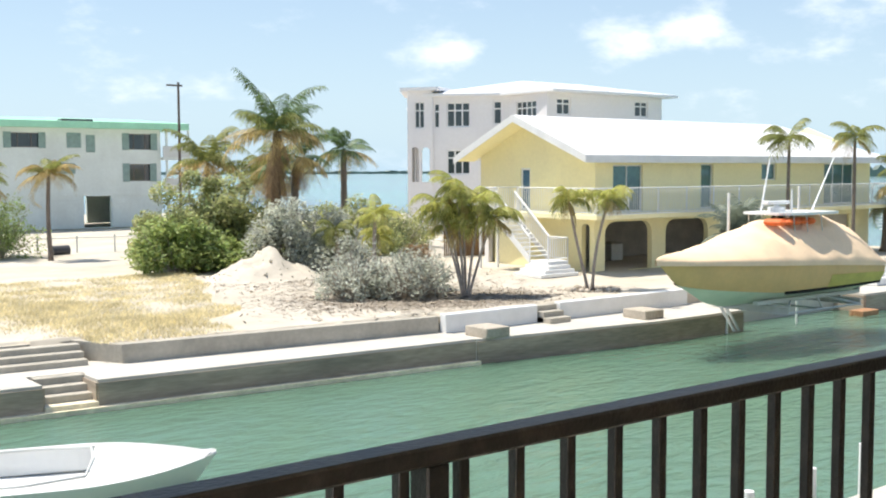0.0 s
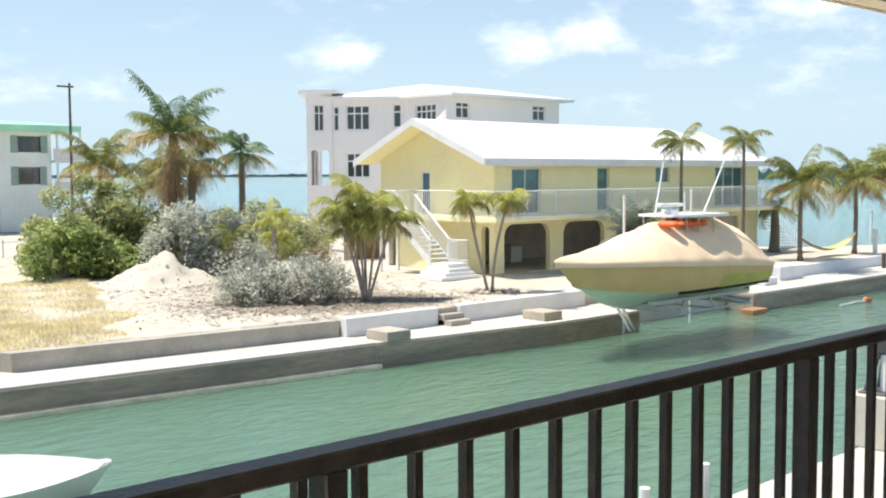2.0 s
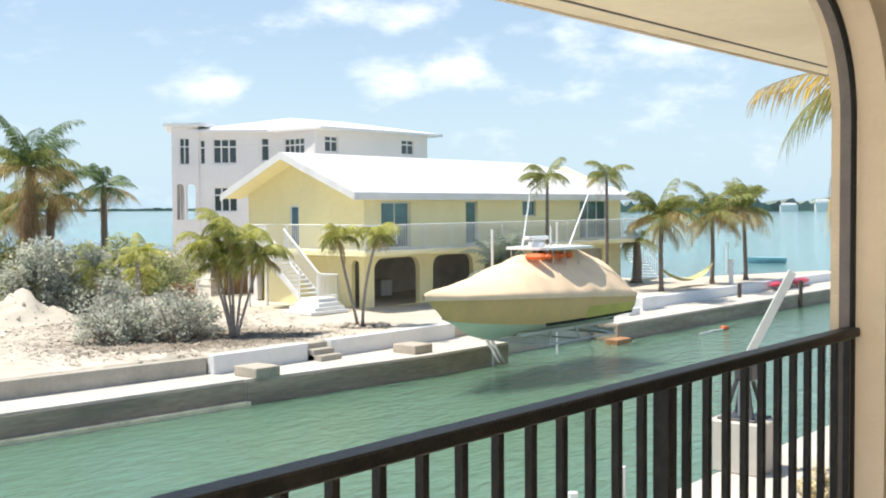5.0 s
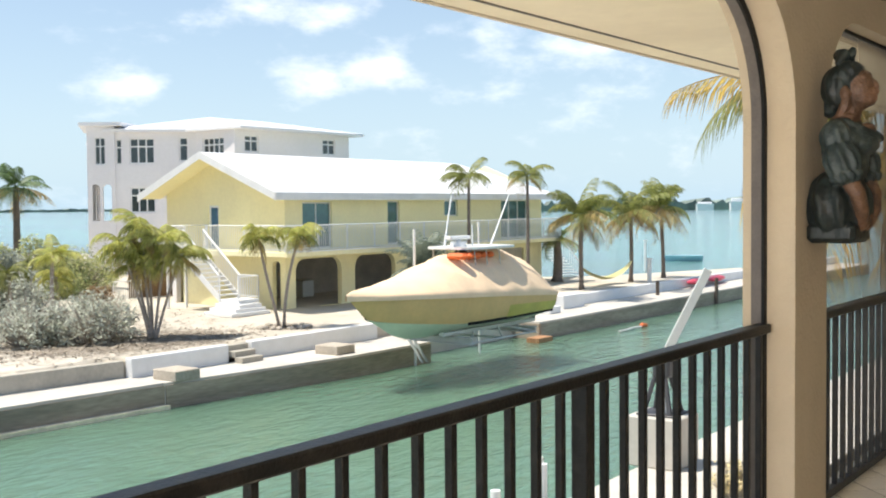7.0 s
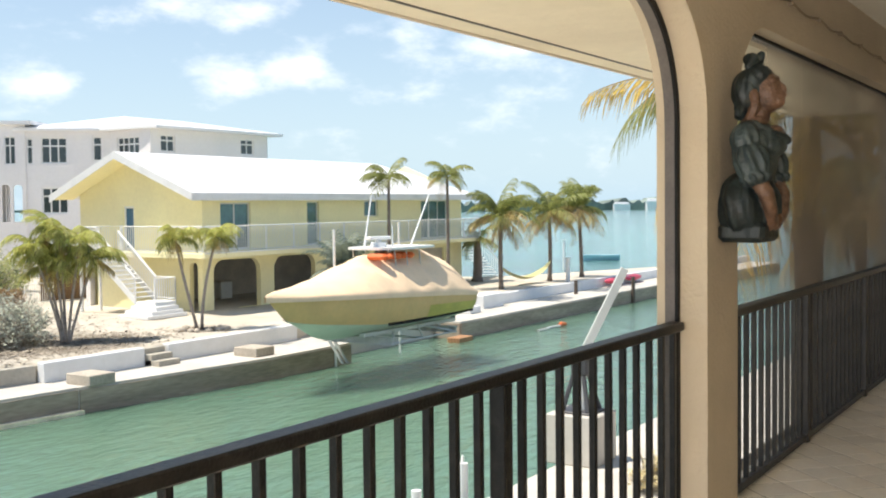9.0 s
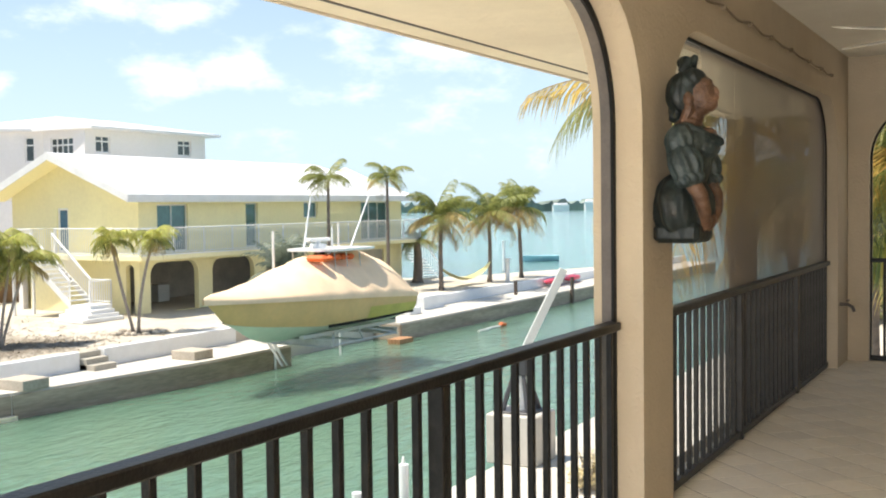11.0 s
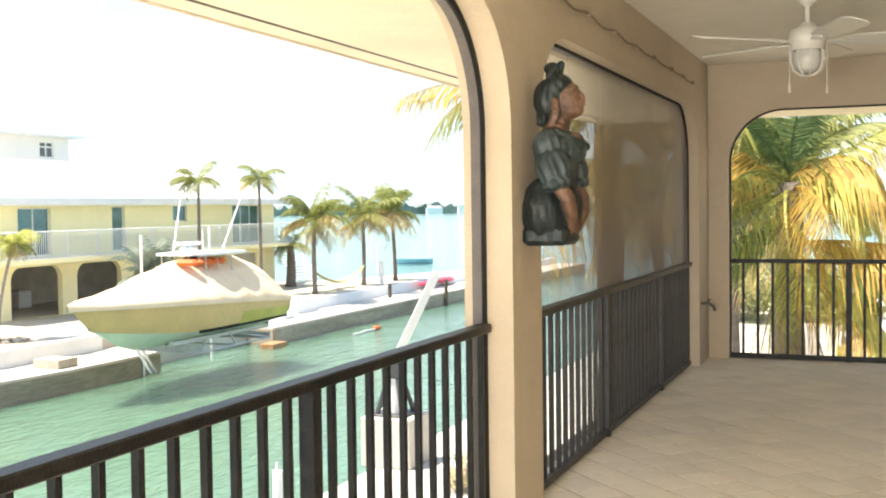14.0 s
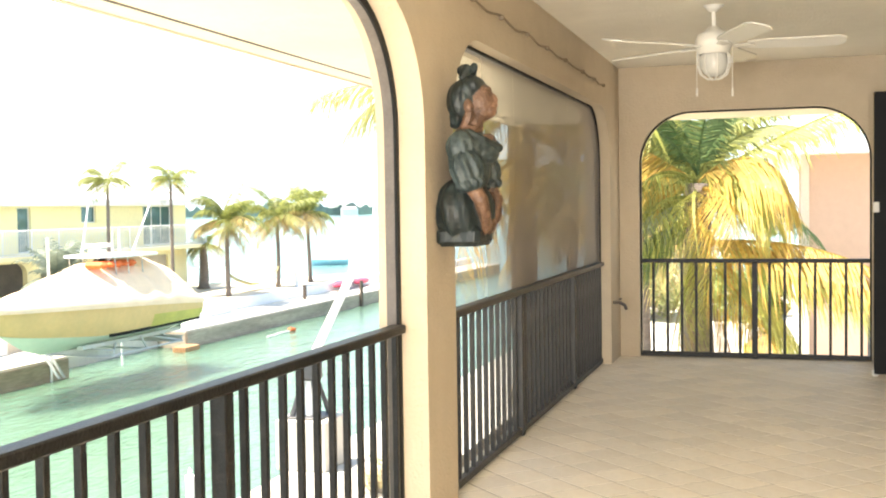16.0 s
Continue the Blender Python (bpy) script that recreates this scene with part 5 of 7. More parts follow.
def car(at, rz):
    c = thing("parked_car", at, "dark car parked under the far house", "car", rz=rz)
    bm = prism(B(), [(-2.2, 0.3), (2.2, 0.3), (2.25, 0.75), (1.3, 0.9), (0.7, 1.4), (-1.0, 1.42), (-1.7, 0.95), (-2.25, 0.85)], -0.85, 0.85, Matrix(((1, 0, 0, 0), (0, 0, 1, 0), (0, 1, 0, 0), (0, 0, 0, 1))))
    part("body", bm, "dark_metal", c)
    for x in (-1.35, 1.35):
        for y in (-0.86, 0.7):
            w = part("wheel", tube(B(), (x, y, 0.32), (x, y + 0.18, 0.32), 0.32, n=16), "black", c)
            part("rim", tube(B(), (x, y - 0.01, 0.32), (x, y + 0.19, 0.32), 0.18, n=12), "galvanised", w)
    return c


car((31.6, 96.0, 0.0), 20)

# ---- the covered boat on its lift ----
BX, BY = 24.36, 21.1
boat = thing("sport_boat", (BX, BY, 0), "tan sport boat under a peach canvas cover, raised on a lift", "boat")
LB = 9.65


def hull_station(s):
    """Half beam and heights of sheer, upper chine, lower chine and keel at s from bow to stern."""
    sheer = (1.62 * (1 - (1 - min(1, s / 0.62)) ** 2.1) * (1.0 - 0.06 * max(0, s - 0.6)), 1.68 - 0.42 * s + 0.06 * math.sin(s * 3.1))
    k = min(1, max(0, (s - 0.04) / 0.62))
    chine = (1.38 * (1 - (1 - k) ** 1.9), 0.98 - 0.42 * min(1, s / 0.45) ** 0.8 + 0.12 * max(0, s - 0.4))
    keel = 1.55 - 1.45 * (1 - (1 - min(1, s / 0.36)) ** 2.0) + 0.05 * s
    keel = min(keel, chine[1])
    return sheer, chine, keel


def loft(rows):
    bm = B()
    g = [[bm.verts.new(p) for p in r] for r in rows]
    for r, t in zip(g, g[1:]):
        for i in range(len(r) - 1):
            try:
                bm.faces.new((r[i], r[i + 1], t[i + 1], t[i]))
            except ValueError:
                pass
    bmesh.ops.remove_doubles(bm, verts=bm.verts, dist=0.003)
    bmesh.ops.recalc_face_normals(bm, faces=bm.faces)
    return bm


SS = [i / 28 for i in range(29)]
tops, bots = [], []
for s in SS:
    (sw, sz), (cw, cz), kz = hull_station(s)
    x = s * LB + 0.0
    bowr = 0.9 * max(0, 1 - s / 0.25) ** 2
    row = []
    for t in (0, 0.25, 0.5, 0.75, 1.0):
        w_ = sw + (cw - sw) * t + 0.06 * math.sin(t * math.pi) * min(1, s * 6)
        row.append((x + bowr * t * 0.9, w_, sz + (cz - sz) * t))
    tops.append([(a, -b, c) for a, b, c in row])
    row2 = [(x + bowr * 0.81 + bowr * u * 0.6, cw * (1 - u), cz + (kz - cz) * u ** 0.85) for u in (0, 0.3, 0.6, 1.0)]
    bots.append([(a, -b, c) for a, b, c in row2])
for sgn in (1, -1):
    part("topside", loft([[(a, b * sgn, c) for a, b, c in r] for r in tops]), "hull_tan", boat, "faded tan hull side", smooth=True)
    part("bottom", loft([[(a, b * sgn, c) for a, b, c in r] for r in bots]), "hull_aqua", boat, "pale aqua bottom paint", smooth=True)
    part("stripe", loft([[(a, (b - 0.012) * sgn, c) for a, b, c in (r[2], r[3], r[4])] for r, s in zip(tops, SS) if s > 0.66]), "hull_stripe", boat, "yellow-green stripe")
    part("boot_stripe", loft([[(a, (b - 0.018) * sgn, c + dz) for a, b, c in (r[4],) for dz in (0.03, -0.07)] for r, s in zip(tops, SS) if s > 0.45]), "black", boat, "black boot stripe")
(sw, sz), (cw, cz), kz = hull_station(1)
bm = B()
bm.faces.new([bm.verts.new(p) for p in ((LB, -sw, sz), (LB, -cw, cz), (LB, 0, kz), (LB, cw, cz), (LB, sw, sz))])
part("transom", bm, "hull_tan", boat)
eng = part("outboard_engine", box(B(), (LB + 0.1, -0.55, 0.75), (LB + 0.65, -0.05, 1.55), 0.1), "dark_metal", boat)
part("outboard_engine", box(B(), (LB + 0.1, 0.1, 0.75), (LB + 0.65, 0.6, 1.55), 0.1), "dark_metal", boat)
part("leg", box(B(), (LB + 0.2, -0.4, 0.1), (LB + 0.45, -0.25, 0.8), 0.03), "dark_metal", eng)
# canvas cover: ridge line with cloth folds
rows = []
RIDGE = [(0.0, 1.74), (0.03, 1.84), (0.06, 1.87), (0.13, 1.93), (0.25, 2.1), (0.36, 2.36), (0.44, 2.6), (0.55, 2.74), (0.7, 2.8), (0.8, 2.86), (0.86, 2.8), (0.92, 2.62), (0.96, 2.38), (0.985, 2.08), (1.0, 1.7)]
for s in [i / 60 for i in range(61)]:
    (sw, sz), _, _ = hull_station(s)
    for (s0, z0), (s1, z1) in zip(RIDGE, RIDGE[1:]):
        if s0 <= s <= s1:
            zr = z0 + (z1 - z0) * (s - s0) / (s1 - s0)
    row = []
    for j in range(-14, 15):
        v = j / 14
        a = abs(v)
        prof = (1 - a ** 2.4) * 0.8 + (1 - a) * 0.2
        z = sz + 0.02 + (zr - sz) * prof
        fold = 0.12 * noise.noise((s * 13 + v * 2, v * 3, 2)) * min(1, max(0.12, (s - 0.3) * 5)) + 0.11 * abs(math.sin(s * 24 + 1.5 * v)) * (a * (1 - a) * 4) * (1 if s > 0.45 else 0.2)
        row.append((s * LB - 0.04 + 0.04 * s, v * (sw + 0.03), z - fold * (0 if a > 0.98 else 1) * min(1, 3 * (zr - sz))))
    row.insert(0, (row[0][0], row[0][1] - 0.01, row[0][2] - 0.14))
    row.append((row[-1][0], row[-1][1] + 0.01, row[-1][2] - 0.14))
    rows.append(row)
part("canvas_cover", loft(rows), "canvas", boat, "peach canvas cover tied over the deck", smooth=True)
DT = Matrix.Translation((0.75, 0, -0.04))


def aft(bm):
    bmesh.ops.transform(bm, matrix=DT, verts=bm.verts)
    return bm


top = part("hardtop", aft(prism(B(), [(4.3, -0.6), (4.5, -0.9), (5.0, -1.0), (6.7, -1.0), (7.15, -0.88), (7.3, -0.5), (7.3, 0.5), (7.15, 0.88), (6.7, 1.0), (5.0, 1.0), (4.5, 0.9), (4.3, 0.6)], 2.95, 3.03)), "gelcoat", boat, "white hardtop")
for x in (4.8, 5.5, 6.3):
    for y in (-0.85, 0.85):
        part("hardtop_post", aft(tube(B(), (x, y, 2.3), (x - 0.1, y, 2.96), 0.022, n=6)), "galvanised", top)
for i in range(5):
    part("life_jacket", aft(box(B(), (3.95 + i * 0.42, -0.95 + 0.02 * i, 2.64 + 0.02 * (i % 2)), (4.3 + i * 0.42, -0.2, 2.84), 0.09)), "orange", boat, "orange life jacket under the hardtop")
rd = part("radar_dome", aft(tube(B(), (5.0, 0, 3.03), (5.0, 0, 3.19), 0.28, 0.26, 16)), "gelcoat", top)
part("radar_bar", aft(box(B(), (4.4, -0.12, 3.27), (5.6, 0.12, 3.39), 0.03)), "gelcoat", rd)
part("radar_mount", aft(tube(B(), (5.0, 0, 3.19), (5.0, 0, 3.29), 0.1, n=10)), "gelcoat", rd)
part("antenna", aft(tube(B(), (5.55, -0.2, 3.0), (5.55, -0.2, 3.75), 0.03, 0.025, 8)), "gelcoat", top)
part("outrigger", aft(tube(B(), (4.95, 0.55, 3.0), (5.75, 0.8, 4.75), 0.035, 0.02, 8)), "gelcoat", top, "white outrigger pole")
part("outrigger", aft(tube(B(), (6.35, -0.4, 3.0), (7.75, -0.3, 4.8), 0.035, 0.02, 8)), "gelcoat", top, "white outrigger pole")
# boat lift
lift = thing("boat_lift", (BX, BY, SEA), "galvanised boat lift cradle over the canal", "boat lift")
for x in (4.35, 8.3):
    bm = box(B(), (x - 0.11, -1.5, 1.16), (x + 0.11, 0.95, 1.18))
    box(bm, (x - 0.11, -1.5, 1.36), (x + 0.11, 0.95, 1.38))
    box(bm, (x - 0.015, -1.5, 1.18), (x + 0.015, 0.95, 1.36))
    part("beam", bm, "galvanised", lift, "galvanised I-beam")
    for y in (-0.75, 0.75):
        part("bunk_post", box(B(), (x - 0.05, y - 0.05, 1.38), (x + 0.05, y + 0.05, 1.46), 0.01), "galvanised", lift)
for y in (-0.75, 0.75):
    part("bunk", box(B(), (3.7, y - 0.1, 1.44), (9.3, y + 0.1, 1.56), 0.01), "gelcoat_grey", lift, "carpeted pale bunk")
for a, b, r_ in (((4.35, -1.45, 1.2), (8.3, -1.45, 1.2), 0.035), ((8.3, -1.45, 1.2), (7.2, -0.7, 1.5), 0.04), ((4.35, -1.45, 1.2), (5.6, -0.7, 1.5), 0.04), ((4.35, 0.85, 1.25), (8.3, 0.85, 1.25), 0.035), ((6.2, -1.45, 1.2), (6.2, 0.9, 1.2), 0.035), ((6.2, -1.45, 1.22), (5.9, -1.45, 1.62), 0.03)):
    part("brace", tube(B(), a, b, r_, n=8), "galvanised", lift)
for x in (4.5, 4.75):
    part("leg", slanted([(x, 1.25, 1.3), (x, 0.6, 0.4), (x, 0.68, 0.4), (x, 1.38, 1.3)], 0.06), "galvanised", lift, "hanging lift leg")
for x, y in ((6.05, 2.1), (10.1, 2.1)):
    part("guide_post", tube(B(), (x, y, -1.6), (x, y, 4.82 if x < 7 else 5.0), 0.045, n=10), "white_paint", lift, "white PVC guide post")

# ---- planting ----
class Leafage:
    """Gathers leaf blades as plain triangles and quads, for one mesh."""

    def __init__(self):
        self.v, self.f = [], []

    def quad(self, a, b, c, d):
        k = len(self.v)
        self.v += [tuple(a), tuple(b), tuple(c), tuple(d)]
        self.f.append((k, k + 1, k + 2, k + 3))

    def tri(self, a, b, c):
        k = len(self.v)
        self.v += [tuple(a), tuple(b), tuple(c)]
        self.f.append((k, k + 1, k + 2))

    def mesh(self, name):
        me = bpy.data.meshes.new(name)
        me.from_pydata(self.v, [], self.f)
        return me


def frond(lf, base, az_, rise, length, droop, leaf, n, rng, wind=0.0, sparse=0.0, hang=0.55, thick=0.022, fat=0.035):
    """One pinnate palm leaf: an arched rib with two rows of hanging leaflets."""
    d = Vector((math.cos(az_), math.sin(az_), 0))
    side = Vector((-d.y, d.x, 0))
    pts = []
    p = Vector(base)
    ang = rise
    seg = length / n
    for i in range(n + 1):
        pts.append(p.copy())
        p = p + (d * math.cos(ang) + Vector((0, 0, math.sin(ang)))) * seg + side * wind * seg * i / n
        ang -= droop / n * (0.6 + 0.8 * i / n)
    for i in range(n):
        a, b = pts[i], pts[i + 1]
        r0, r1 = thick * (1 - i / n) + 0.004, thick * (1 - (i + 1) / n) + 0.004
        lf.quad(a - side * r0, a + side * r0, b + side * r1, b - side * r1)
        up = Vector((0, 0, 1))
        lf.quad(a - up * r0, a + up * r0, b + up * r1, b - up * r1)
        t = i / n
        if t < 0.08:
            continue
        for k in range(2):
            for s in (1, -1):
                if rng.random() < sparse:
                    continue
                u = (i + k / 2) / n
                q = a.lerp(b, k / 2)
                along = (b - a).normalized()
                ll = leaf * (0.55 + 0.6 * math.sin(math.pi * min(1, u * 0.95 + 0.12))) * rng.uniform(0.85, 1.1)
                out = (side * s * rng.uniform(0.75, 1.0) + along * rng.uniform(0.45, 0.75)).normalized()
                mid = q + out * ll * 0.5 - Vector((0, 0, ll * 0.16 * hang * 2))
                tip = q + out * ll * (1 - 0.25 * hang) - Vector((0, 0, ll * (0.25 + 0.75 * hang) * rng.uniform(0.6, 1.0)))
                w = along * ll * fat + Vector((0, 0, 0.004))
                lf.quad(q - w * 0.5, q + w * 0.5, mid + w, mid - w)
                lf.tri(mid - w, mid + w, tip)


def palm(at, height, crown, label, category="palm tree", seed=1, lean=(0, 0), trunk=(0.16, 0.11), bark="bark_pale", group="", stems=None, name="palm_tree", fat=0.035):
    """crown: lists of (material, fronds, length, rise from, rise to, droop, leaflet, hang). stems: further tops as (dx, dy, height)."""
    rng = random.Random(seed)
    p = thing(name, (at[0], at[1], at[2] if len(at) > 2 else ground_height(at[0], at[1]) - 0.03), label, category, group=group)
    tops = stems or [(lean[0], lean[1], height)]
    for sx, sy, h in tops:
        pts, rad = [], []
        n = 12
        bow = rng.uniform(-0.12, 0.12)
        bx, by = (0, 0) if len(tops) == 1 else (sx * 0.12, sy * 0.12)
        for i in range(n + 1):
            t = i / n
            pts.append((bx + (sx - bx) * t ** 1.3 + bow * math.sin(t * 3.1), by + (sy - by) * t ** 1.3, h * t))
            rad.append((trunk[0] + (trunk[1] - trunk[0]) * t) * (1.35 if i == 0 else 1) * (1.05 if i % 2 else 0.97))
        part("trunk", pipe(B(), pts, rad, 9), bark, p, smooth=True)
        top = Vector(pts[-1])
        for mat_, count, length, r0, r1, droop, leaf, hang in crown:
            lf = Leafage()
            a0 = rng.uniform(0, 6.28)
            for k in range(count):
                frond(lf, top + Vector((0, 0, rng.uniform(-0.1, 0.15))), a0 + 2.399 * k + rng.uniform(-0.45, 0.45), rng.uniform(r0, r1), length * rng.uniform(0.68, 1.14),
                      droop * rng.uniform(0.65, 1.45), leaf, 22, rng, wind=0.35, sparse=0.08, hang=hang, fat=fat)
            part("crown" if mat_ != "dead" else "dead_fronds", lf.mesh("crown"), mat_, p)
    return p


def shrub(at, size, n, leaf, material, label, category="shrub", seed=1, twigs=40, solid=0.5, name="shrub", flat=0.0):
    """Leaves scattered through an uneven cloud of clumps, on bare twigs."""
    rng = random.Random(seed)
    s = thing(name, (at[0], at[1], ground_height(at[0], at[1]) - 0.03 if len(at) < 3 else at[2]), label, category)
    clumps = []
    for i in range(44):
        a, r = rng.uniform(0, 6.28), math.sqrt(rng.random())
        zc = rng.uniform(0.25, 1.0) * (1 - 0.55 * r * r)
        clumps.append((Vector((math.cos(a) * r * size[0] * 0.8, math.sin(a) * r * size[1] * 0.8, zc * size[2] * 0.88)), rng.uniform(0.45, 1.0) * min(size) * 0.42))
    bm = B()
    for i in range(twigs):
        c, r = clumps[i % len(clumps)]
        e = c + Vector((rng.uniform(-r, r), rng.uniform(-r, r), rng.uniform(0, r)))
        b0 = Vector((c.x * 0.35, c.y * 0.35, 0))
        pipe(bm, [b0, b0.lerp(e, 0.55) + Vector((rng.uniform(-0.1, 0.1), rng.uniform(-0.1, 0.1), 0.12)), e], [0.03, 0.018, 0.007], 4)
    part("branch", bm, "twig", s)
    lf = Leafage()
    for i in range(n):
        c, r = clumps[rng.randrange(len(clumps))]
        d = Vector((rng.gauss(0, 1), rng.gauss(0, 1), rng.gauss(0, 1) * 0.8)).normalized()
        q = c + d * r * (solid + (1 - solid) * rng.random() ** 0.5) * rng.uniform(0.75, 1.1)
        if q.z < 0.03:
            q.z = rng.uniform(0.03, 0.25)
        ax = Vector((rng.gauss(0, 1), rng.gauss(0, 1), rng.gauss(0, 0.6))).normalized()
        bx = ax.cross(Vector((rng.gauss(0, 0.5), rng.gauss(0, 0.5), 1))).normalized()
        l, w = leaf * rng.uniform(0.7, 1.3), leaf * rng.uniform(0.3, 0.5)
        lf.quad(q - ax * l * 0.5, q - bx * w * 0.5, q + ax * l * 0.5, q + bx * w * 0.5)
    part("foliage", lf.mesh("foliage"), material, s)
    return s


COCO = [("frond", 13, 2.7, 0.3, 1.45, 1.5, 0.72, 0.65), ("frond_gold", 9, 2.5, -0.3, 0.4, 1.6, 0.66, 0.85), ("dead", 3, 1.7, -1.1, -0.5, 0.6, 0.5, 0.95)]
ADON = [("frond_bright", 8, 1.3, 0.3, 1.4, 2.4, 0.44, 0.7), ("frond", 3, 1.15, -0.1, 0.8, 2.1, 0.42, 0.8), ("frond_gold", 2, 0.9, -1.0, -0.3, 0.8, 0.4, 0.9)]
palm((24.45, 43.6), 6.2, [("frond_deep", 10, 3.3, 0.75, 1.5, 1.0, 0.75, 0.75), ("frond", 5, 3.0, 0.35, 0.9, 1.4, 0.75, 0.9), ("frond_gold", 7, 3.3, 0.0, 0.35, 1.25, 0.7, 1.0), ("dead", 8, 2.4, -1.35, -0.9, 0.4, 0.45, 1.0)],
     "tall coconut palm with a skirt of brown dead fronds", seed=4, lean=(0.2, 0.1), trunk=(0.25, 0.2), bark="boot")
palm((26.2, 45.2), 5.0, [("frond_deep", 8, 2.6, 0.3, 1.3, 1.4, 0.65, 0.7), ("frond_gold", 8, 2.6, -0.2, 0.3, 1.2, 0.65, 0.95), ("dead", 6, 1.9, -1.4, -0.9, 0.4, 0.45, 1.0)], "shorter coconut palm with yellowed fronds among the scrub", seed=9, lean=(0.2, -0.2), trunk=(0.22, 0.17), bark="bark")
# the hanging thatch of dead fronds round the tall palm
rng = random.Random(5)
skirt = thing("dead_palm_thatch", (24.45, 43.6, 2.0), "hanging brown thatch of dead palm fronds round the trunk", "dead fronds")
lf = Leafage()
for k in range(12):
    a = rng.uniform(0, 6.28)
    frond(lf, (math.cos(a) * 0.18, math.sin(a) * 0.18, rng.uniform(2.6, 3.6)), a, rng.uniform(-1.45, -1.15), rng.uniform(1.8, 2.9), 0.45, 0.5, 16, rng, hang=0.9)
part("fronds", lf.mesh("fronds"), "dead", skirt)
palm((32.5, 50.4), 5.5, [("frond_deep", 14, 2.3, 0.1, 1.35, 1.8, 0.6, 0.65), ("frond_gold", 5, 2.2, -0.5, 0.2, 1.3, 0.55, 0.8)], "slim coconut palm standing before the bay", seed=12, trunk=(0.22, 0.15), bark="bark")
palm((25.3, 52.2), 4.8, COCO, "coconut palm half hidden behind the scrub", seed=14, bark="bark")
palm((28.2, 51.0), 4.2, COCO, "low coconut palm in the scrub", seed=16, bark="bark")
palm((17.95, 54.7), 4.3, [("frond_gold", 14, 2.0, -0.2, 1.2, 2.0, 0.5, 0.7), ("frond", 5, 1.9, 0.5, 1.3, 1.6, 0.5, 0.6)], "small yellowing coconut palm alone on the sand", seed=18, trunk=(0.12, 0.09), bark="bark")
palm((14.6, 57.0), 3.6, COCO, "bushy green palm at the edge of the lot", seed=19, bark="bark")
palm((24.7, 36.0), 2.65, [("frond_bright", 13, 1.1, 0.0, 1.3, 1.5, 0.42, 0.6)], "small bright green palm among silver shrubs", seed=21, trunk=(0.09, 0.07))
palm((24.5, 38.7), 1.9, [("frond", 14, 1.2, -0.1, 1.2, 2.2, 0.4, 0.65)], "small green palm among silver shrubs", seed=22, trunk=(0.09, 0.07))
palm((26.3, 38.2), 1.7, [("frond_bright", 13, 1.1, -0.1, 1.2, 2.2, 0.4, 0.65)], "small bright green palm among silver shrubs", seed=23, trunk=(0.09, 0.07))
palm((23.72, 29.1), 3.3, ADON, "cluster of slim palms planted beside the white wall", seed=25, trunk=(0.05, 0.04), fat=0.036, bark="bark_pale", stems=[(-0.75, 0.55, 3.1), (-0.2, 0.2, 3.65), (0.4, -0.3, 3.3), (-0.35, 0.45, 2.5), (0.7, -0.55, 2.75), (0.1, 0.3, 2.9)], name="palm_cluster")
palm((28.7, 28.0), 3.2, ADON, "pair of slim palms leaning apart before the yellow house", seed=31, trunk=(0.06, 0.045), fat=0.036, bark="bark_pale", stems=[(-0.62, 0.5, 3.25), (0.42, -0.5, 3.35)], name="palm_cluster")
palm((43.0, 29.5), 5.7, [("frond", 10, 1.6, 0.0, 1.35, 1.7, 0.55, 0.7)], "tall slender palm in front of the yellow house", seed=41, trunk=(0.1, 0.065), bark="bark")
palm((48.5, 29.6), 5.85, [("frond", 10, 1.7, 0.0, 1.3, 2.0, 0.5, 0.7), ("frond_gold", 3, 1.5, -0.5, 0.1, 1.4, 0.45, 0.8)], "tall slender palm in front of the yellow house", seed=42, trunk=(0.1, 0.07), bark="bark")
palm((49.7, 27.1), 3.75, COCO, "coconut palm with drooping yellow fronds by the promenade", seed=51, trunk=(0.125, 0.1), bark="bark")
palm((56.2, 27.5), 3.9, COCO, "coconut palm with drooping yellow fronds by the promenade", seed=52, trunk=(0.125, 0.1), bark="bark", lean=(0.15, 0.1))
palm((60.6, 27.5), 4.15, COCO, "coconut palm with drooping yellow fronds by the promenade", seed=53, trunk=(0.125, 0.1), bark="bark", lean=(-0.2, 0.1))
palm((54.5, 31.3), 2.4, [("frond", 12, 1.9, -0.2, 1.1, 1.8, 0.5, 0.7)], "stout palm beside the far house corner", seed=54, trunk=(0.3, 0.2), bark="bark")
palm((38.7, 29.0), 1.6, [("frond_grey", 22, 1.9, -0.1, 1.4, 0.9, 0.6, 0.35)], "silver-grey fan palm before the carport", seed=56, trunk=(0.22, 0.18), bark="bark")
# palms close to the porch
def porch_palm(at, height, fronds, label, seed):
    """A palm close by, leaf by leaf: material, heading, rise, length, droop, leaflet, hang, start height."""
    rng = random.Random(seed)
    p = thing("palm_tree", at, label, "palm tree")
    pts = [(0.12 * math.sin(i * 0.35), 0, height * i / 12) for i in range(13)]
    part("trunk", pipe(B(), pts, [0.2 * (1.25 if i == 0 else 1) * (1.06 if i % 2 else 0.96) * (1 - 0.02 * i) for i in range(13)], 12), "bark", p, smooth=True)
    top = Vector(pts[-1])
    for mat_, a, rise, length, droop, leaf, hang, dz in fronds:
        lf = Leafage()
        frond(lf, top + Vector((0, 0, dz)), radians(a), rise, length, droop, leaf, 54, rng, wind=rng.uniform(-0.1, 0.2), sparse=0.12, hang=hang, thick=0.022, fat=0.014)
        part("frond", lf.mesh("frond"), mat_, p)
    return p


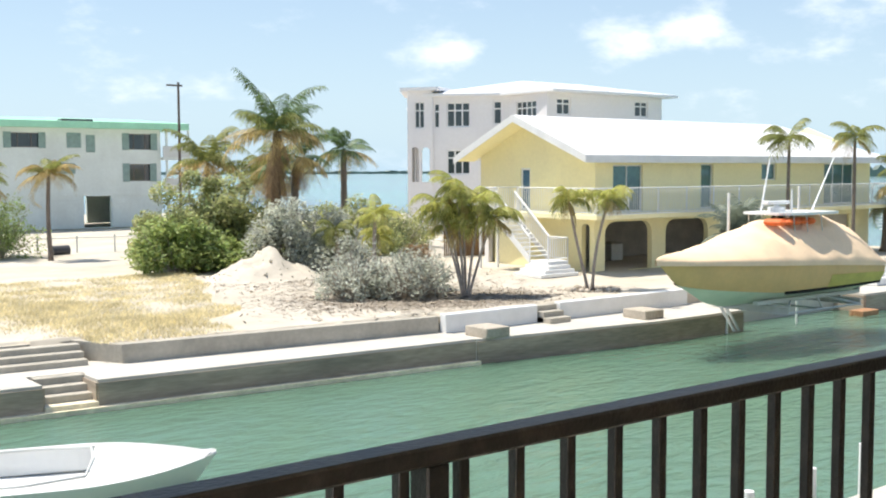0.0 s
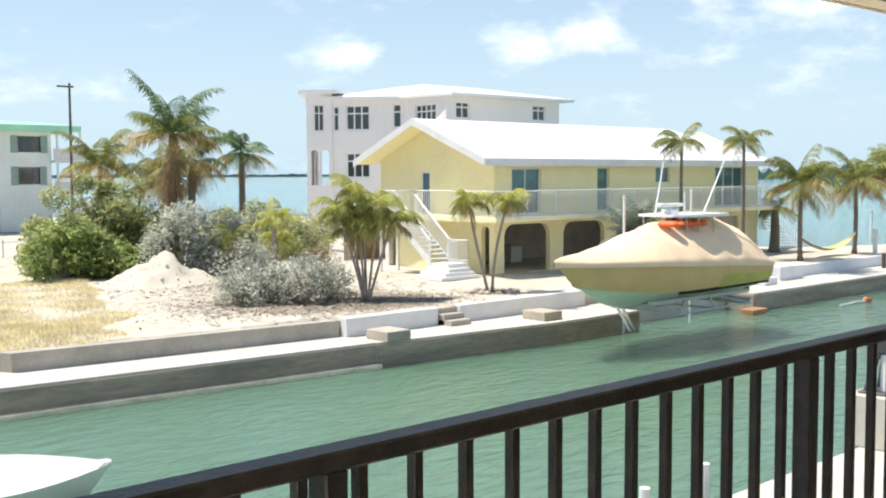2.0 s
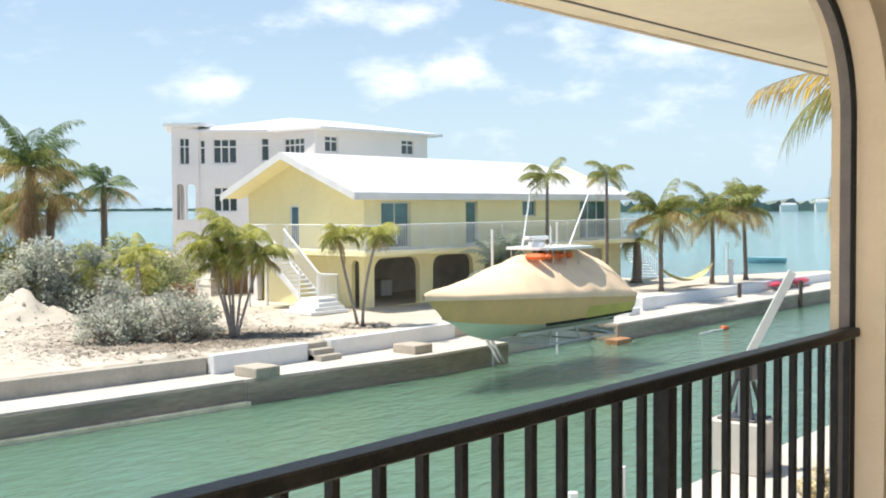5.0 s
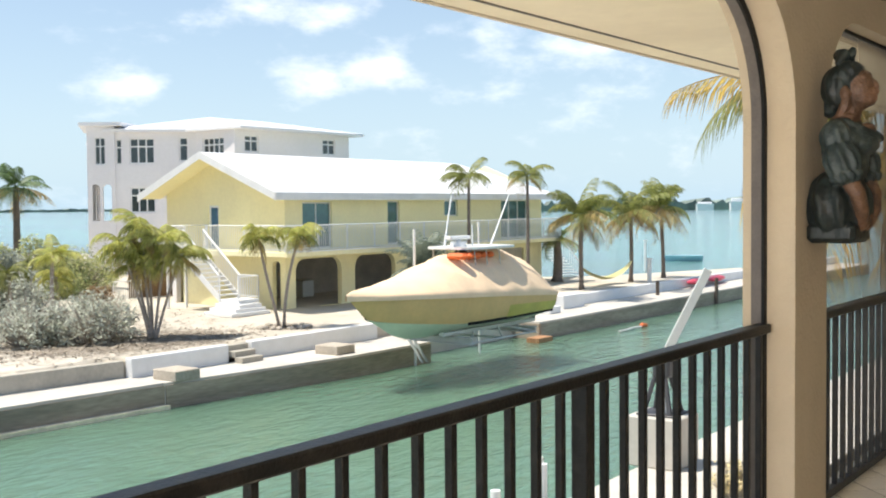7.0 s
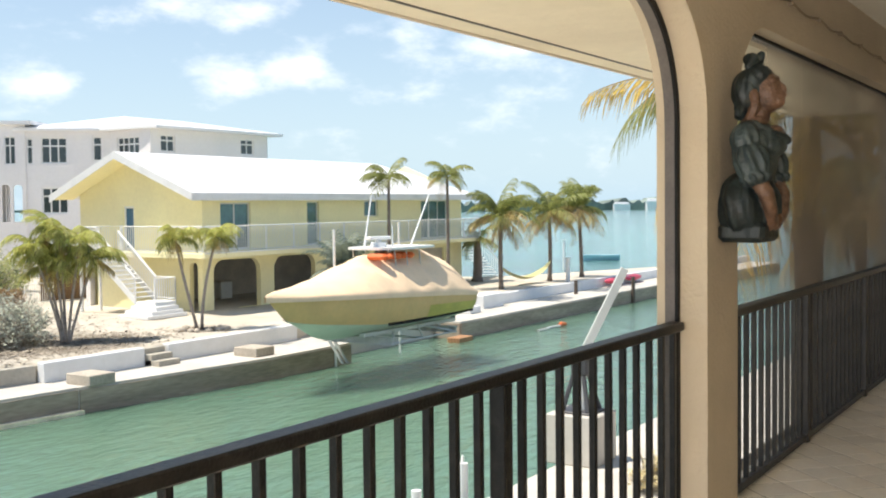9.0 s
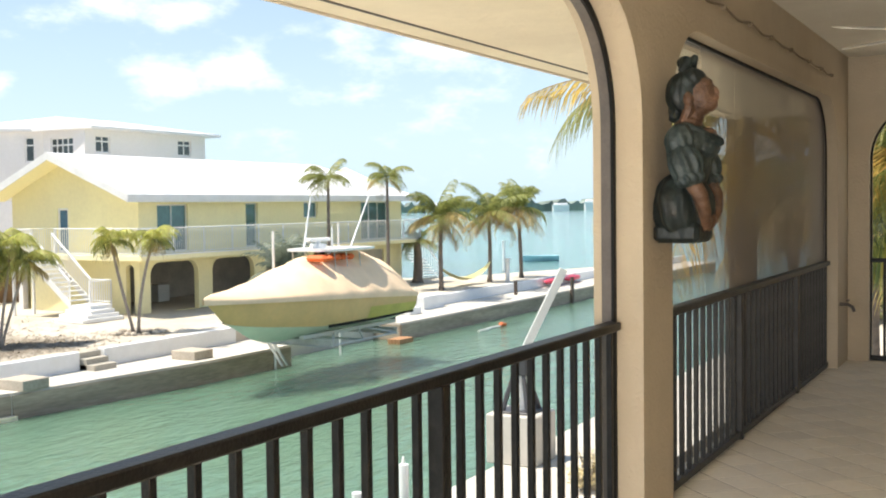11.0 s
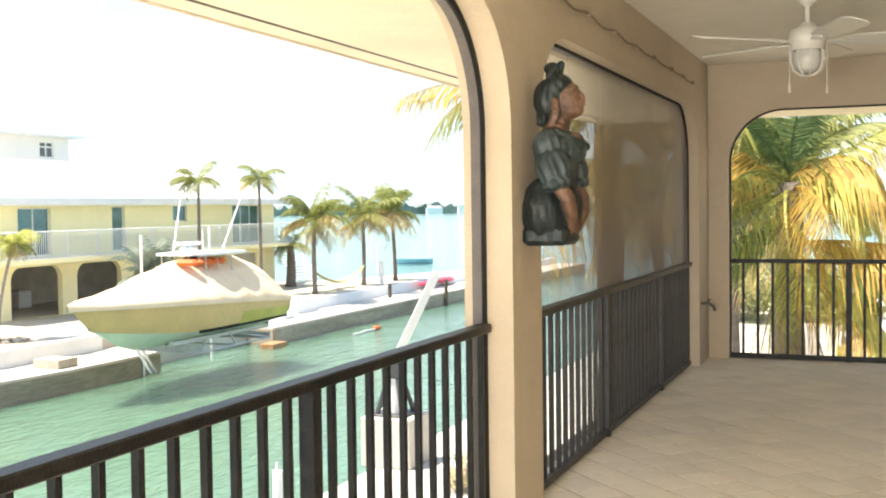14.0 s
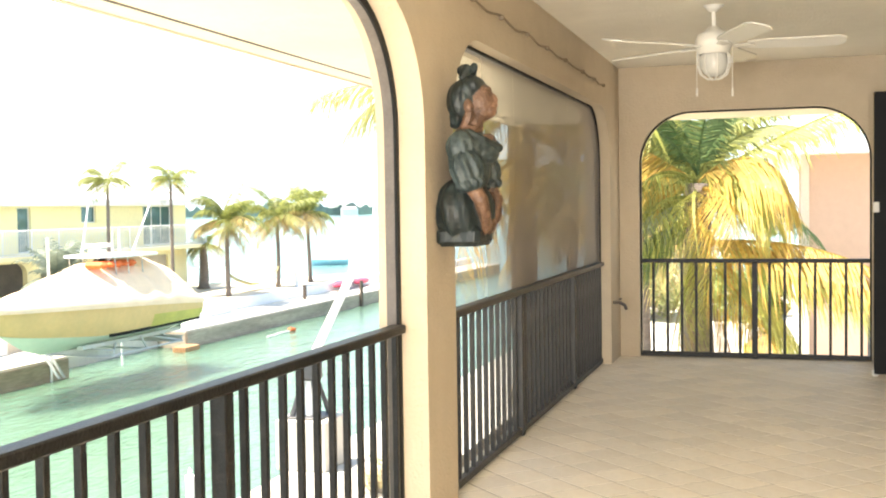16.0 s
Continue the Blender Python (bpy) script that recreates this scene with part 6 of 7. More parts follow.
porch_palm((13.5, 0.95, DOCK), 5.0, [
    ("frond_bright", 178, 0.1, 1.4, 1.8, 0.5, 0.9, -0.1), ("frond_yellow", 208, 0.25, 1.3, 2.1, 0.65, 0.95, -0.1), ("frond", 140, 0.5, 1.4, 2.0, 0.5, 0.8, 0.0), ("frond_yellow", 96, 0.62, 2.1, 0.45, 0.85, 1.0, 0.0), ("frond_yellow", 80, 0.35, 1.7, 1.3, 0.8, 1.0, -0.1), ("frond_yellow", 262, 0.85, 1.5, 2.7, 0.8, 1.0, 0.0), ("frond_bright", 250, 0.35, 1.3, 2.2, 0.65, 0.9, -0.05), ("frond", 150, 0.2, 1.6, 1.5, 0.6, 0.8, -0.2), ("frond_bright", 200, -0.5, 1.5, 0.9, 0.6, 0.9, -0.4), ("frond", 290, 0.9, 1.6, 1.3, 0.5, 0.6, 0.1), ("frond_deep", 120, -0.1, 1.7, 1.2, 0.6, 0.8, -0.5),
    ("frond_bright", 274, 0.55, 2.7, 0.35, 0.65, 0.75, 0.0), ("frond_yellow", 255, 0.1, 2.5, 0.75, 0.8, 1.0, -0.72), ("frond_bright", 285, -0.05, 2.3, 0.8, 0.75, 0.95, -0.7), ("frond_yellow", 240, -0.6, 1.9, 0.6, 0.65, 0.95, -0.85), ("frond_bright", 268, -0.5, 1.9, 0.8, 0.7, 0.95, -0.8),
    ("frond_deep", 100, 1.05, 1.7, 1.0, 0.5, 0.5, 0.1), ("frond_deep", 70, 1.15, 1.8, 1.1, 0.5, 0.5, 0.1), ("frond_deep", 130, 1.2, 1.6, 1.3, 0.5, 0.5, 0.1), ("frond", 45, 1.25, 1.7, 1.0, 0.5, 0.5, 0.1), ("frond", 85, 0.9, 1.8, 1.2, 0.55, 0.6, 0.1), ("frond_deep", 300, 1.35, 1.5, 0.8, 0.45, 0.5, 0.1), ("frond_deep", 200, 1.35, 1.4, 1.0, 0.45, 0.5, 0.1),
    ("frond_grey", 110, 0.1, 1.8, 1.5, 0.6, 0.8, -0.3), ("frond_grey", 85, -0.3, 1.8, 1.2, 0.6, 0.8, -0.5), ("frond", 60, 0.1, 2.0, 1.6, 0.7, 0.8, -0.1), ("frond_bright", 110, -0.3, 1.9, 1.1, 0.7, 0.9, -0.4), ("frond", 160, -0.9, 1.7, 0.6, 0.5, 0.9, -0.7),
    ("frond_deep", 305, 0.15, 2.0, 1.2, 0.55, 0.7, -0.2), ("frond", 330, 0.3, 2.2, 1.4, 0.6, 0.7, 0.0), ("dead", 130, -1.1, 1.7, 0.4, 0.5, 0.95, -0.9), ("dead", 260, -1.1, 1.4, 0.4, 0.5, 0.95, -1.0)],
    "coconut palm with golden fronds close to the porch", 62)
porch_palm((13.0, 3.0, DOCK), 5.8, [
    ("dead", 124, 0.45, 3.0, 3.2, 0.45, 0.95, 0.0), ("frond_yellow", 113, 0.52, 2.6, 1.0, 0.62, 0.95, 0.0), ("frond_yellow", 107, 0.2, 2.7, 2.3, 0.6, 0.95, 0.0), ("frond", 150, 0.35, 2.2, 2.0, 0.7, 0.9, 0.0), ("frond_yellow", 195, 0.4, 2.0, 2.4, 0.8, 0.95, 0.0), ("frond_yellow", 215, 0.2, 2.0, 2.0, 0.8, 0.95, -0.2),
    ("frond_bright", 240, 0.6, 2.2, 1.8, 0.7, 0.8, 0.0), ("frond", 180, 0.9, 2.2, 1.6, 0.7, 0.7, 0.1), ("frond", 100, 0.6, 2.5, 1.8, 0.7, 0.7, 0.1), ("frond_bright", 60, 0.7, 2.5, 1.6, 0.7, 0.7, 0.1), ("frond", 20, 0.7, 2.5, 1.6, 0.7, 0.7, 0.1), ("frond", 320, 0.7, 2.3, 1.6, 0.7, 0.7, 0.1),
    ("dead", 170, -1.0, 1.8, 0.5, 0.5, 0.95, -0.5), ("frond_yellow", 150, -0.5, 2.0, 1.0, 0.7, 0.95, -0.4)],
    "coconut palm with hanging golden fronds beside the dock", 66)
palm((19.6, 1.55, DOCK), 4.9, COCO, "green coconut palm behind the golden one", seed=67, bark="bark")
palm((20.5, 2.5, DOCK), 5.0, COCO, "green coconut palm in the yard beyond the porch", seed=68, bark="bark")
palm((24.5, 4.6, DOCK), 4.6, COCO, "green coconut palm in the yard beyond the porch", seed=69, bark="bark")
shrub((14.6, 1.75, DOCK), (0.6, 0.5, 2.4), 1500, 0.1, "leaf_olive", "sparse olive green shrub under the porch palms", seed=71, solid=0.2)
shrub((46.0, 5.2, DOCK), (2.6, 2.0, 3.6), 7000, 0.2, "leaf_olive", "olive green bushes at the end of the yard", seed=72, solid=0.5)
shrub((47.0, 1.9, DOCK), (2.6, 2.0, 3.0), 7000, 0.2, "leaf_green", "green bushes at the end of the yard", seed=73, solid=0.5)
shrub((30.0, 0.5, DOCK), (1.0, 0.7, 5.5), 6000, 0.14, "leaf_green", "slender green tree beside the pink house", "tree", seed=74, solid=0.4, name="small_tree")

shrub((20.3, 44.4), (2.9, 2.1, 2.7), 9000, 0.27, "leaf_green", "dense glossy green sea grape bush on the sand", seed=81, solid=0.45)
shrub((22.6, 43.6), (2.2, 1.7, 1.5), 5000, 0.27, "leaf_green", "low glossy green sea grape bush on the sand", seed=82, solid=0.45)
shrub((22.0, 46.9), (3.5, 2.4, 5.3), 15000, 0.25, "leaf_olive", "tall sparse olive green scrub bush", seed=83)
shrub((24.6, 47.0), (3.1, 2.2, 4.6), 12000, 0.25, "leaf_olive", "tall sparse olive green scrub bush", seed=84)
shrub((31.0, 47.5), (3.8, 2.4, 3.5), 12000, 0.2, "leaf_olive", "olive green scrub before the bay", seed=86)
shrub((35.4, 49.6), (3.2, 2.4, 2.6), 8000, 0.2, "leaf_olive", "low olive green scrub before the bay", seed=87)
shrub((23.4, 40.4), (2.1, 1.7, 3.2), 8000, 0.2, "leaf_silver", "dense silver buttonwood bush", seed=88, solid=0.6)
shrub((25.4, 40.4), (2.0, 1.6, 2.7), 6000, 0.2, "leaf_silver", "dense silver buttonwood bush", seed=89, solid=0.6)
shrub((20.6, 31.2), (1.9, 1.4, 1.5), 2300, 0.16, "leaf_silver", "sparse silver buttonwood shrub with bare twigs", seed=90, twigs=120, solid=0.1)
shrub((22.2, 30.3), (1.8, 1.3, 1.9), 2300, 0.16, "leaf_silver", "sparse silver buttonwood shrub with bare twigs", seed=91, twigs=120, solid=0.1)
shrub((21.6, 33.0), (1.9, 1.4, 2.3), 2600, 0.16, "leaf_silver", "sparse silver buttonwood shrub with bare twigs", seed=92, twigs=110, solid=0.1)
shrub((23.6, 31.6), (1.5, 1.2, 1.8), 1900, 0.16, "leaf_silver", "sparse silver buttonwood shrub with bare twigs", seed=95, twigs=120, solid=0.1)
shrub((16.2, 58.0), (2.6, 2.2, 3.6), 6000, 0.2, "leaf_green", "dark green bush at the edge of the lot", seed=93)
shrub((28.6, 38.5), (0.9, 0.8, 1.3), 2500, 0.12, "dead", "rusty brown bush behind the palms", seed=94)

# dry grass, litter and debris
rng = random.Random(7)
lf = Leafage()
for i in range(150000):
    x, y = rng.uniform(2.5, 21.5), rng.uniform(26.9, 44.0)
    if x > 13.6 + 0.40 * (y - 26.5) + 1.8 * noise.noise((y * 0.4, 1, 1)) or y < (26.3 + (20 - x) * 0.083 if x > 10 else 28.5 + (10 - x) * 0.078):
        continue
    d = noise.noise((x * 0.22, y * 0.22, 5)) + 0.45 * noise.noise((x * 0.8, y * 0.8, 6)) + 0.12
    if d < rng.uniform(-0.3, 0.3) or math.hypot((x - 21.6) / 2.7, (y - 39.4) / 2.2) < 1:
        continue
    z = ground_height(x, y) - 0.015
    h = rng.uniform(0.03, 0.12) * (1 + max(0, d))
    a = rng.uniform(0, 6.28)
    w = Vector((math.cos(a), math.sin(a), 0)) * 0.013
    b0 = Vector((x, y, z))
    lf.tri(b0 - w, b0 + w, b0 + Vector((rng.uniform(-0.12, 0.12), rng.uniform(-0.12, 0.12), h)))
tagged(part("dry_grass", lf.mesh("dry_grass"), "straw"), "patchy straw-coloured dry grass on the sand", "grass", kind="stuff")
lf = Leafage()
for i in range(11000):
    k = rng.random()
    if k < 0.45:
        x, y = rng.gauss(21.6, 2.2), rng.gauss(29.8, 1.6)
    elif k < 0.52:
        x, y = rng.gauss(28.7, 0.55), rng.gauss(27.9, 0.5)
    elif k < 0.7:
        x, y = rng.gauss(24.2, 1.2), rng.gauss(28.3, 0.9)
    else:
        x, y = rng.gauss(23.5, 3.0), rng.gauss(36.5, 3.0)
    if y < 26.1 or math.hypot((x - 21.6) / 2.7, (y - 39.4) / 2.2) < 1:
        continue
    z = ground_height(x, y) + 0.012
    a = rng.uniform(0, 6.28)
    d = Vector((math.cos(a), math.sin(a), rng.uniform(-0.15, 0.3))) * rng.uniform(0.04, 0.18)
    s = Vector((-d.y, d.x, 0)).normalized() * rng.uniform(0.012, 0.03)
    c = Vector((x, y, z + 0.01))
    lf.quad(c - d - s, c + d - s, c + d + s, c - d + s)
clods = B()
for i in range(130):
    a, d = rng.uniform(0, 6.28), math.sqrt(rng.random()) * 1.15
    x, y = 21.6 + math.cos(a) * d * 2.7, 39.4 + math.sin(a) * d * 2.2
    r = rng.uniform(0.02, 0.06) * (1.6 if rng.random() < 0.08 else 1)
    m = pose(x, y, ground_height(x, y) + r * 0.2, rng.uniform(0, 90), rng.uniform(0, 90), rng.uniform(0, 90)) @ Matrix.Diagonal((r, r * rng.uniform(0.6, 1), r * rng.uniform(0.5, 0.9), 1))
    bmesh.ops.create_icosphere(clods, subdivisions=1, radius=1.0, matrix=m)
tagged(part("mound_clods", clods, "sand"), "loose clods of dug coral sand on the mound", "clods", kind="stuff")
tagged(part("leaf_litter", lf.mesh("leaf_litter"), "litter"), "brown leaf litter and twigs under the shrubs", "leaf litter", kind="stuff")

shrub((17.0, 6.5, DOCK), (0.45, 0.4, 0.7), 1200, 0.07, "straw", "dry straw-coloured bush growing beside the dock slabs", seed=97, twigs=30)

rng = random.Random(17)
for i in range(16):
    a = 2 * math.pi * i / 16 + rng.uniform(-0.1, 0.1)
    r = rng.uniform(0.1, 0.17)
    bm = B()
    bmesh.ops.create_icosphere(bm, subdivisions=2, radius=1.0, matrix=Matrix.Diagonal((r, r * rng.uniform(0.7, 1), r * rng.uniform(0.5, 0.7), 1)))
    for v in bm.verts:
        v.co *= 1 + 0.18 * noise.noise(v.co * 9 + Vector((i, 0, 0)))
    x, y = 28.7 + math.cos(a) * 1.0, 27.9 + math.sin(a) * 0.8
    o = tagged(part("stone", bm, "block_brown", None, smooth=True), "rough brown edging stone round the palms", "stone", group="edging stones")
    o.matrix_basis = pose(x, y, ground_height(x, y) + r * 0.25, 0, 0, math.degrees(a))

# ---- own dock: crane, pilings, boat ----
cr = thing("davit_crane", (18.42, 8.36, DOCK), "white davit crane on a concrete pedestal at the dock", "crane")
part("pedestal", box(B(), (-0.48, -0.5, 0), (0.48, 0.5, 0.92), 0.025), "concrete", cr, "cream concrete pedestal")
part("base_plate", box(B(), (-0.36, -0.36, 0.92), (0.36, 0.36, 0.96), 0.01), "dark_metal", cr)
bm = B()
for a in range(4):
    c, s = math.cos(a * math.pi / 2 + 0.78), math.sin(a * math.pi / 2 + 0.78)
    pipe(bm, [(c * 0.36, s * 0.36, 0.96), (c * 0.1, s * 0.1, 1.75)], [0.05, 0.035], 6)
part("gusset", bm, "dark_metal", cr)
part("mast", tube(B(), (0, 0, 0.96), (0, 0, 2.05), 0.12, 0.1, 14), "gelcoat", cr, "white mast")
part("winch", box(B(), (-0.16, -0.2, 1.6), (0.16, 0.14, 1.95), 0.04), "dark_metal", cr)
bm = B()
d = Vector((0.36, -0.67, 1.55))
prism(bm, [(-0.085, -0.07), (0.085, -0.07), (0.085, 0.07), (-0.085, 0.07)], 0, 1.85, look((0, 0, 1.9), tuple(Vector((0, 0, 1.9)) - d)))
part("boom", bm, "gelcoat_grey", cr, "weathered white box boom")
for x, y, z in ((13.95, 9.1, 0.02), (15.2, 9.0, 0.2), (12.6, 9.2, -0.1)):
    ob = tagged(part("mooring_post", tube(B(), (0, 0, -1.8), (0, 0, z + 0.05), 0.085, 0.08, 12), "white_paint", None), "white PVC-capped mooring post at the dock edge", "post", group="mooring posts")
    ob.matrix_basis = pose(x, y, -0.1)
rg = thing("rope", (15.15, 9.0, 0.15), "blue-white mooring line hung on a post", "rope")
part("loop", pipe(B(), [(0.0, 0, 0.0), (0.12, 0.05, 0.1), (0.25, 0.1, 0.02), (0.2, 0.12, -0.2), (0.05, 0.05, -0.35)], 0.015, 5), "gelcoat_grey", rg)

OB = thing("center_console_boat", (8.3, 17.0, SEA), "white open motorboat moored in the canal", "boat", rz=157)
rows_t, rows_d = [], []
for i in range(25):
    s = i / 24
    w = 1.5 * (1 - (1 - min(1, s / 0.36)) ** 2.2)
    zt = 0.76 - 0.12 * s
    rows_t.append([(s * 7.0, -w, zt), (s * 7.0 + 0.25 * (1 - s), -w * 0.9, zt * 0.55), (s * 7.0 + 0.5 * (1 - s) ** 2, -w * 0.72, 0.12), (s * 7.0 + 0.7 * (1 - s) ** 2, 0, -0.15)])
    rows_d.append([(s * 7.0, -w, zt), (s * 7.0, -w * 0.86, zt + 0.03), (s * 7.0, 0, zt + 0.07), (s * 7.0, w * 0.86, zt + 0.03), (s * 7.0, w, zt)])
for sgn in (1, -1):
    part("hull", loft([[(a, b * sgn, c) for a, b, c in r] for r in rows_t]), "gelcoat", OB, smooth=True)
part("foredeck", loft(rows_d[:8]), "gelcoat", OB, smooth=True)
for sgn in (1, -1):
    part("gunwale", loft([[(a, b * sgn, c) for a, b, c in ((r[0][0], r[0][1], r[0][2]), (r[0][0], r[0][1] * 0.8, r[0][2] + 0.02), (r[0][0], r[0][1] * 0.78, r[0][2] - 0.4))] for r in rows_d[7:]]), "gelcoat", OB)
part("cockpit_sole", loft([[(r[0][0], r[0][1] * 0.8, 0.28), (r[0][0], -r[0][1] * 0.8, 0.28)] for r in rows_d[6:]]), "gelcoat", OB)
part("bulkhead", box(B(), (1.98, -1.0, 0.28), (2.04, 1.0, 0.76), 0.01), "gelcoat", OB)
part("coaming", pipe(B(), [(6.6, -1.2, 0.68), (3.0, -1.18, 0.74), (2.1, -0.95, 0.77), (2.02, 0.0, 0.81), (2.1, 0.95, 0.77), (3.0, 1.18, 0.74), (6.6, 1.2, 0.68)], 0.025, 6), "gelcoat_grey", OB, "grey rubbing trim round the cockpit")
for y in (-0.3, 0.3):
    part("cleat", tube(B(), (0.62, y, 0.79), (0.82, y, 0.79), 0.022, n=6), "galvanised", OB)
part("console", box(B(), (4.6, -0.45, 0.28), (5.3, 0.45, 1.0), 0.08), "gelcoat", OB)
part("bow_rail", pipe(B(), [(0.2, -0.25, 0.76), (0.05, 0, 0.83), (0.2, 0.25, 0.76)], 0.018, 6), "galvanised", OB)
part("seat", box(B(), (5.9, -0.5, 0.28), (6.4, 0.5, 0.75), 0.06), "gelcoat_grey", OB)

# ---- by the far promenade ----
def kayak(at, rz, material, label):
    k = thing("kayak", at, label, "kayak", rz=rz)
    rows = []
    for i in range(17):
        s = i / 16
        w = 0.34 * math.sin(math.pi * s) ** 0.6
        rows.append([(s * 3.2, w * math.cos(a), 0.22 + 0.17 * math.sin(a) * (w / 0.34)) for a in [2 * math.pi * j / 10 for j in range(11)]])
    part("hull", loft(rows), material, k, smooth=True)
    return k


kayak((62.0, 25.2, -0.42), 6, "red", "bright red kayak lying against the white wall")
kayak((58.9, 25.25, -0.40), 3, "red", "red kayak end leaning on the promenade wall")
hm = thing("hammock", (50.0, 27.4, 0), "yellow net hammock slung between two palms", "hammock")
rows = []
for i in range(13):
    s = i / 12
    sag = 1.15 - 0.85 * math.sin(math.pi * s) ** 0.8
    w = 0.05 + 0.3 * math.sin(math.pi * s)
    rows.append([(0.2 + s * 5.9, -w, sag + 0.12 * math.sin(math.pi * s)), (0.2 + s * 5.9, 0, sag), (0.2 + s * 5.9, w, sag + 0.12 * math.sin(math.pi * s))])
part("net", loft(rows), "net_yellow", hm)
ft = thing("floating_hose", (44.8, 21.6, SEA), "orange and white float drifting on the canal", "float")
part("hose", pipe(B(), [(-1.6, 0.1, 0.03), (-1.0, 0, 0.05), (-0.3, 0.15, 0.04), (0.4, 0, 0.05)], 0.06, 6), "gelcoat_grey", ft)
part("buoy", pipe(B(), [(0.4, 0, 0.06), (0.7, 0.1, 0.1), (1.1, 0.05, 0.06)], [0.08, 0.11, 0.07], 8), "orange", ft)
pf = thing("work_float", (38.45, 22.95, SEA), "orange-brown plank float tied by the quay", "float")
for i in range(4):
    part("plank", box(B(), (-0.5, -0.3 + i * 0.15, -0.1), (0.6, -0.165 + i * 0.15, 0.2), 0.012), "tarp_orange", pf)
sk = thing("skiff", (99.5, 45.0, SEA), "small blue skiff moored off the beach", "boat", rz=-60)
rows = [[(s * 3.6, -0.6 * math.sin(math.pi * min(1, 0.12 + s * 0.6)), 0.55), (s * 3.6, 0, -0.1), (s * 3.6, 0.6 * math.sin(math.pi * min(1, 0.12 + s * 0.6)), 0.55)] for s in [i / 10 for i in range(11)]]
part("hull", loft(rows), "skiff_blue", sk)
part("thwart", box(B(), (1.6, -0.5, 0.35), (1.85, 0.5, 0.42), 0.01), "gelcoat", sk)
ws = thing("white_staircase", (55.6, 33.0, 0), "white outdoor stair at the far end of the yellow house", "stairs")
for i in range(13):
    part("tread", box(B(), (0.0 + i * 0.28, -0.5, YF - 0.19 * (i + 1) - 0.05), (0.3 + i * 0.28, 0.5, YF - 0.19 * (i + 1)), 0.006), "white_paint", ws)
for y in (-0.52, 0.5):
    rl = part("handrail", tube(B(), (0, y, YF + 0.9), (3.6, y, 0.9), 0.03, n=6), "white_paint", ws)
    for i in range(14):
        part("picket", box(B(), (i * 0.27 - 0.01, y - 0.01, max(0, YF - 0.19 * i - 0.1)), (i * 0.27 + 0.01, y + 0.01, YF + 0.9 - 0.19 * i * 0.97), 0), "white_paint", rl)

# ---- neighbour's house seen through the end opening ----
nh = thing("pink_house", (23.2, -0.4, DOCK), "salmon pink stucco house with a white flat eave", "house")
w_ = part("wall", slab_with_holes(B(), [(-14, 0), (0, 0), (0, 5.7), (-14, 5.7)], [[(-4.2, 3.4), (-2.4, 3.4), (-2.4, 4.7), (-4.2, 4.7)]], 0.3, YZ), "stucco_pink", nh)
part("wall", box(B(), (0.3, -0.3, 0), (11, 0, 5.7)), "stucco_pink", nh)
part("corner_pilaster", box(B(), (-0.08, -0.1, 0), (-0.003, 0.06, 5.7), 0.01), "stucco_cream", nh, "pale corner pilaster")
part("roof", prism(B(), [(-0.8, -14.5), (11.5, -14.5), (11.5, 0.9), (-0.8, 0.9)], 5.7, 5.97), "roof_white", nh, "white flat roof edge")
glazed("window", -4.2, -2.4, 3.4, 4.7, 2, "glass_dark", off(0.1, 0, 0) @ YZ, nh)
part("garage_screen", box(B(), (-0.03, -6.0, 0.3), (-0.003, -1.2, 2.6), 0.0), "dark_metal", nh, "dark louvred lower opening")
bt = thing("covered_boat", (19.0, -2.6, DOCK), "small white-covered boat parked on the yard", "boat", rz=100)
part("hull", loft([[(s * 4.6, -0.85 * math.sin(math.pi * min(1, 0.1 + s * 0.5)), 0.75), (s * 4.6, -0.5 * math.sin(math.pi * min(1, 0.1 + s * 0.5)), 0.2), (s * 4.6, 0.5 * math.sin(math.pi * min(1, 0.1 + s * 0.5)), 0.2), (s * 4.6, 0.85 * math.sin(math.pi * min(1, 0.1 + s * 0.5)), 0.75)] for s in [i / 10 for i in range(11)]]), "dark_metal", bt)
part("tarp", loft([[(s * 4.6, v * 0.88 * math.sin(math.pi * min(1, 0.1 + s * 0.5)), 0.76 + 0.45 * (1 - abs(v)) * math.sin(math.pi * min(1, 0.15 + s * 0.7))) for v in (-1, -0.5, 0, 0.5, 1)] for s in [i / 10 for i in range(11)]]), "gelcoat", bt)

# ---- the figurehead bust on the porch wall: one plain mesh ----
def lump(bm, c, r, slot=0, tilt=0.0, folds=0, depth=0.06, seed=0):
    """A carved rounded mass: centre (side, forward, up), radii, tilt in degrees about the side axis, with shallow upright folds."""
    old = set(bm.faces)
    m = Matrix.Translation((c[0], -c[1], c[2])) @ pose(0, 0, 0, tilt, 0, 0)
    vs = bmesh.ops.create_uvsphere(bm, u_segments=36, v_segments=20, radius=1.0)["verts"]
    for v in vs:
        a = math.atan2(v.co.y, v.co.x)
        k = 1 + 0.05 * noise.noise((v.co.x * 2.4 + seed, v.co.y * 2.4, v.co.z * 2.4))
        if folds:
            k += depth * math.sin(folds * a + 2.2 * v.co.z + seed) * (1 - v.co.z ** 2) ** 0.5
        p = m @ Vector((v.co.x * r[0] * k, v.co.y * r[1] * k, v.co.z * r[2]))
        v.co = (p.x, min(p.y, 0.0), p.z)
    for fc in set(bm.faces) - old:
        fc.material_index = slot


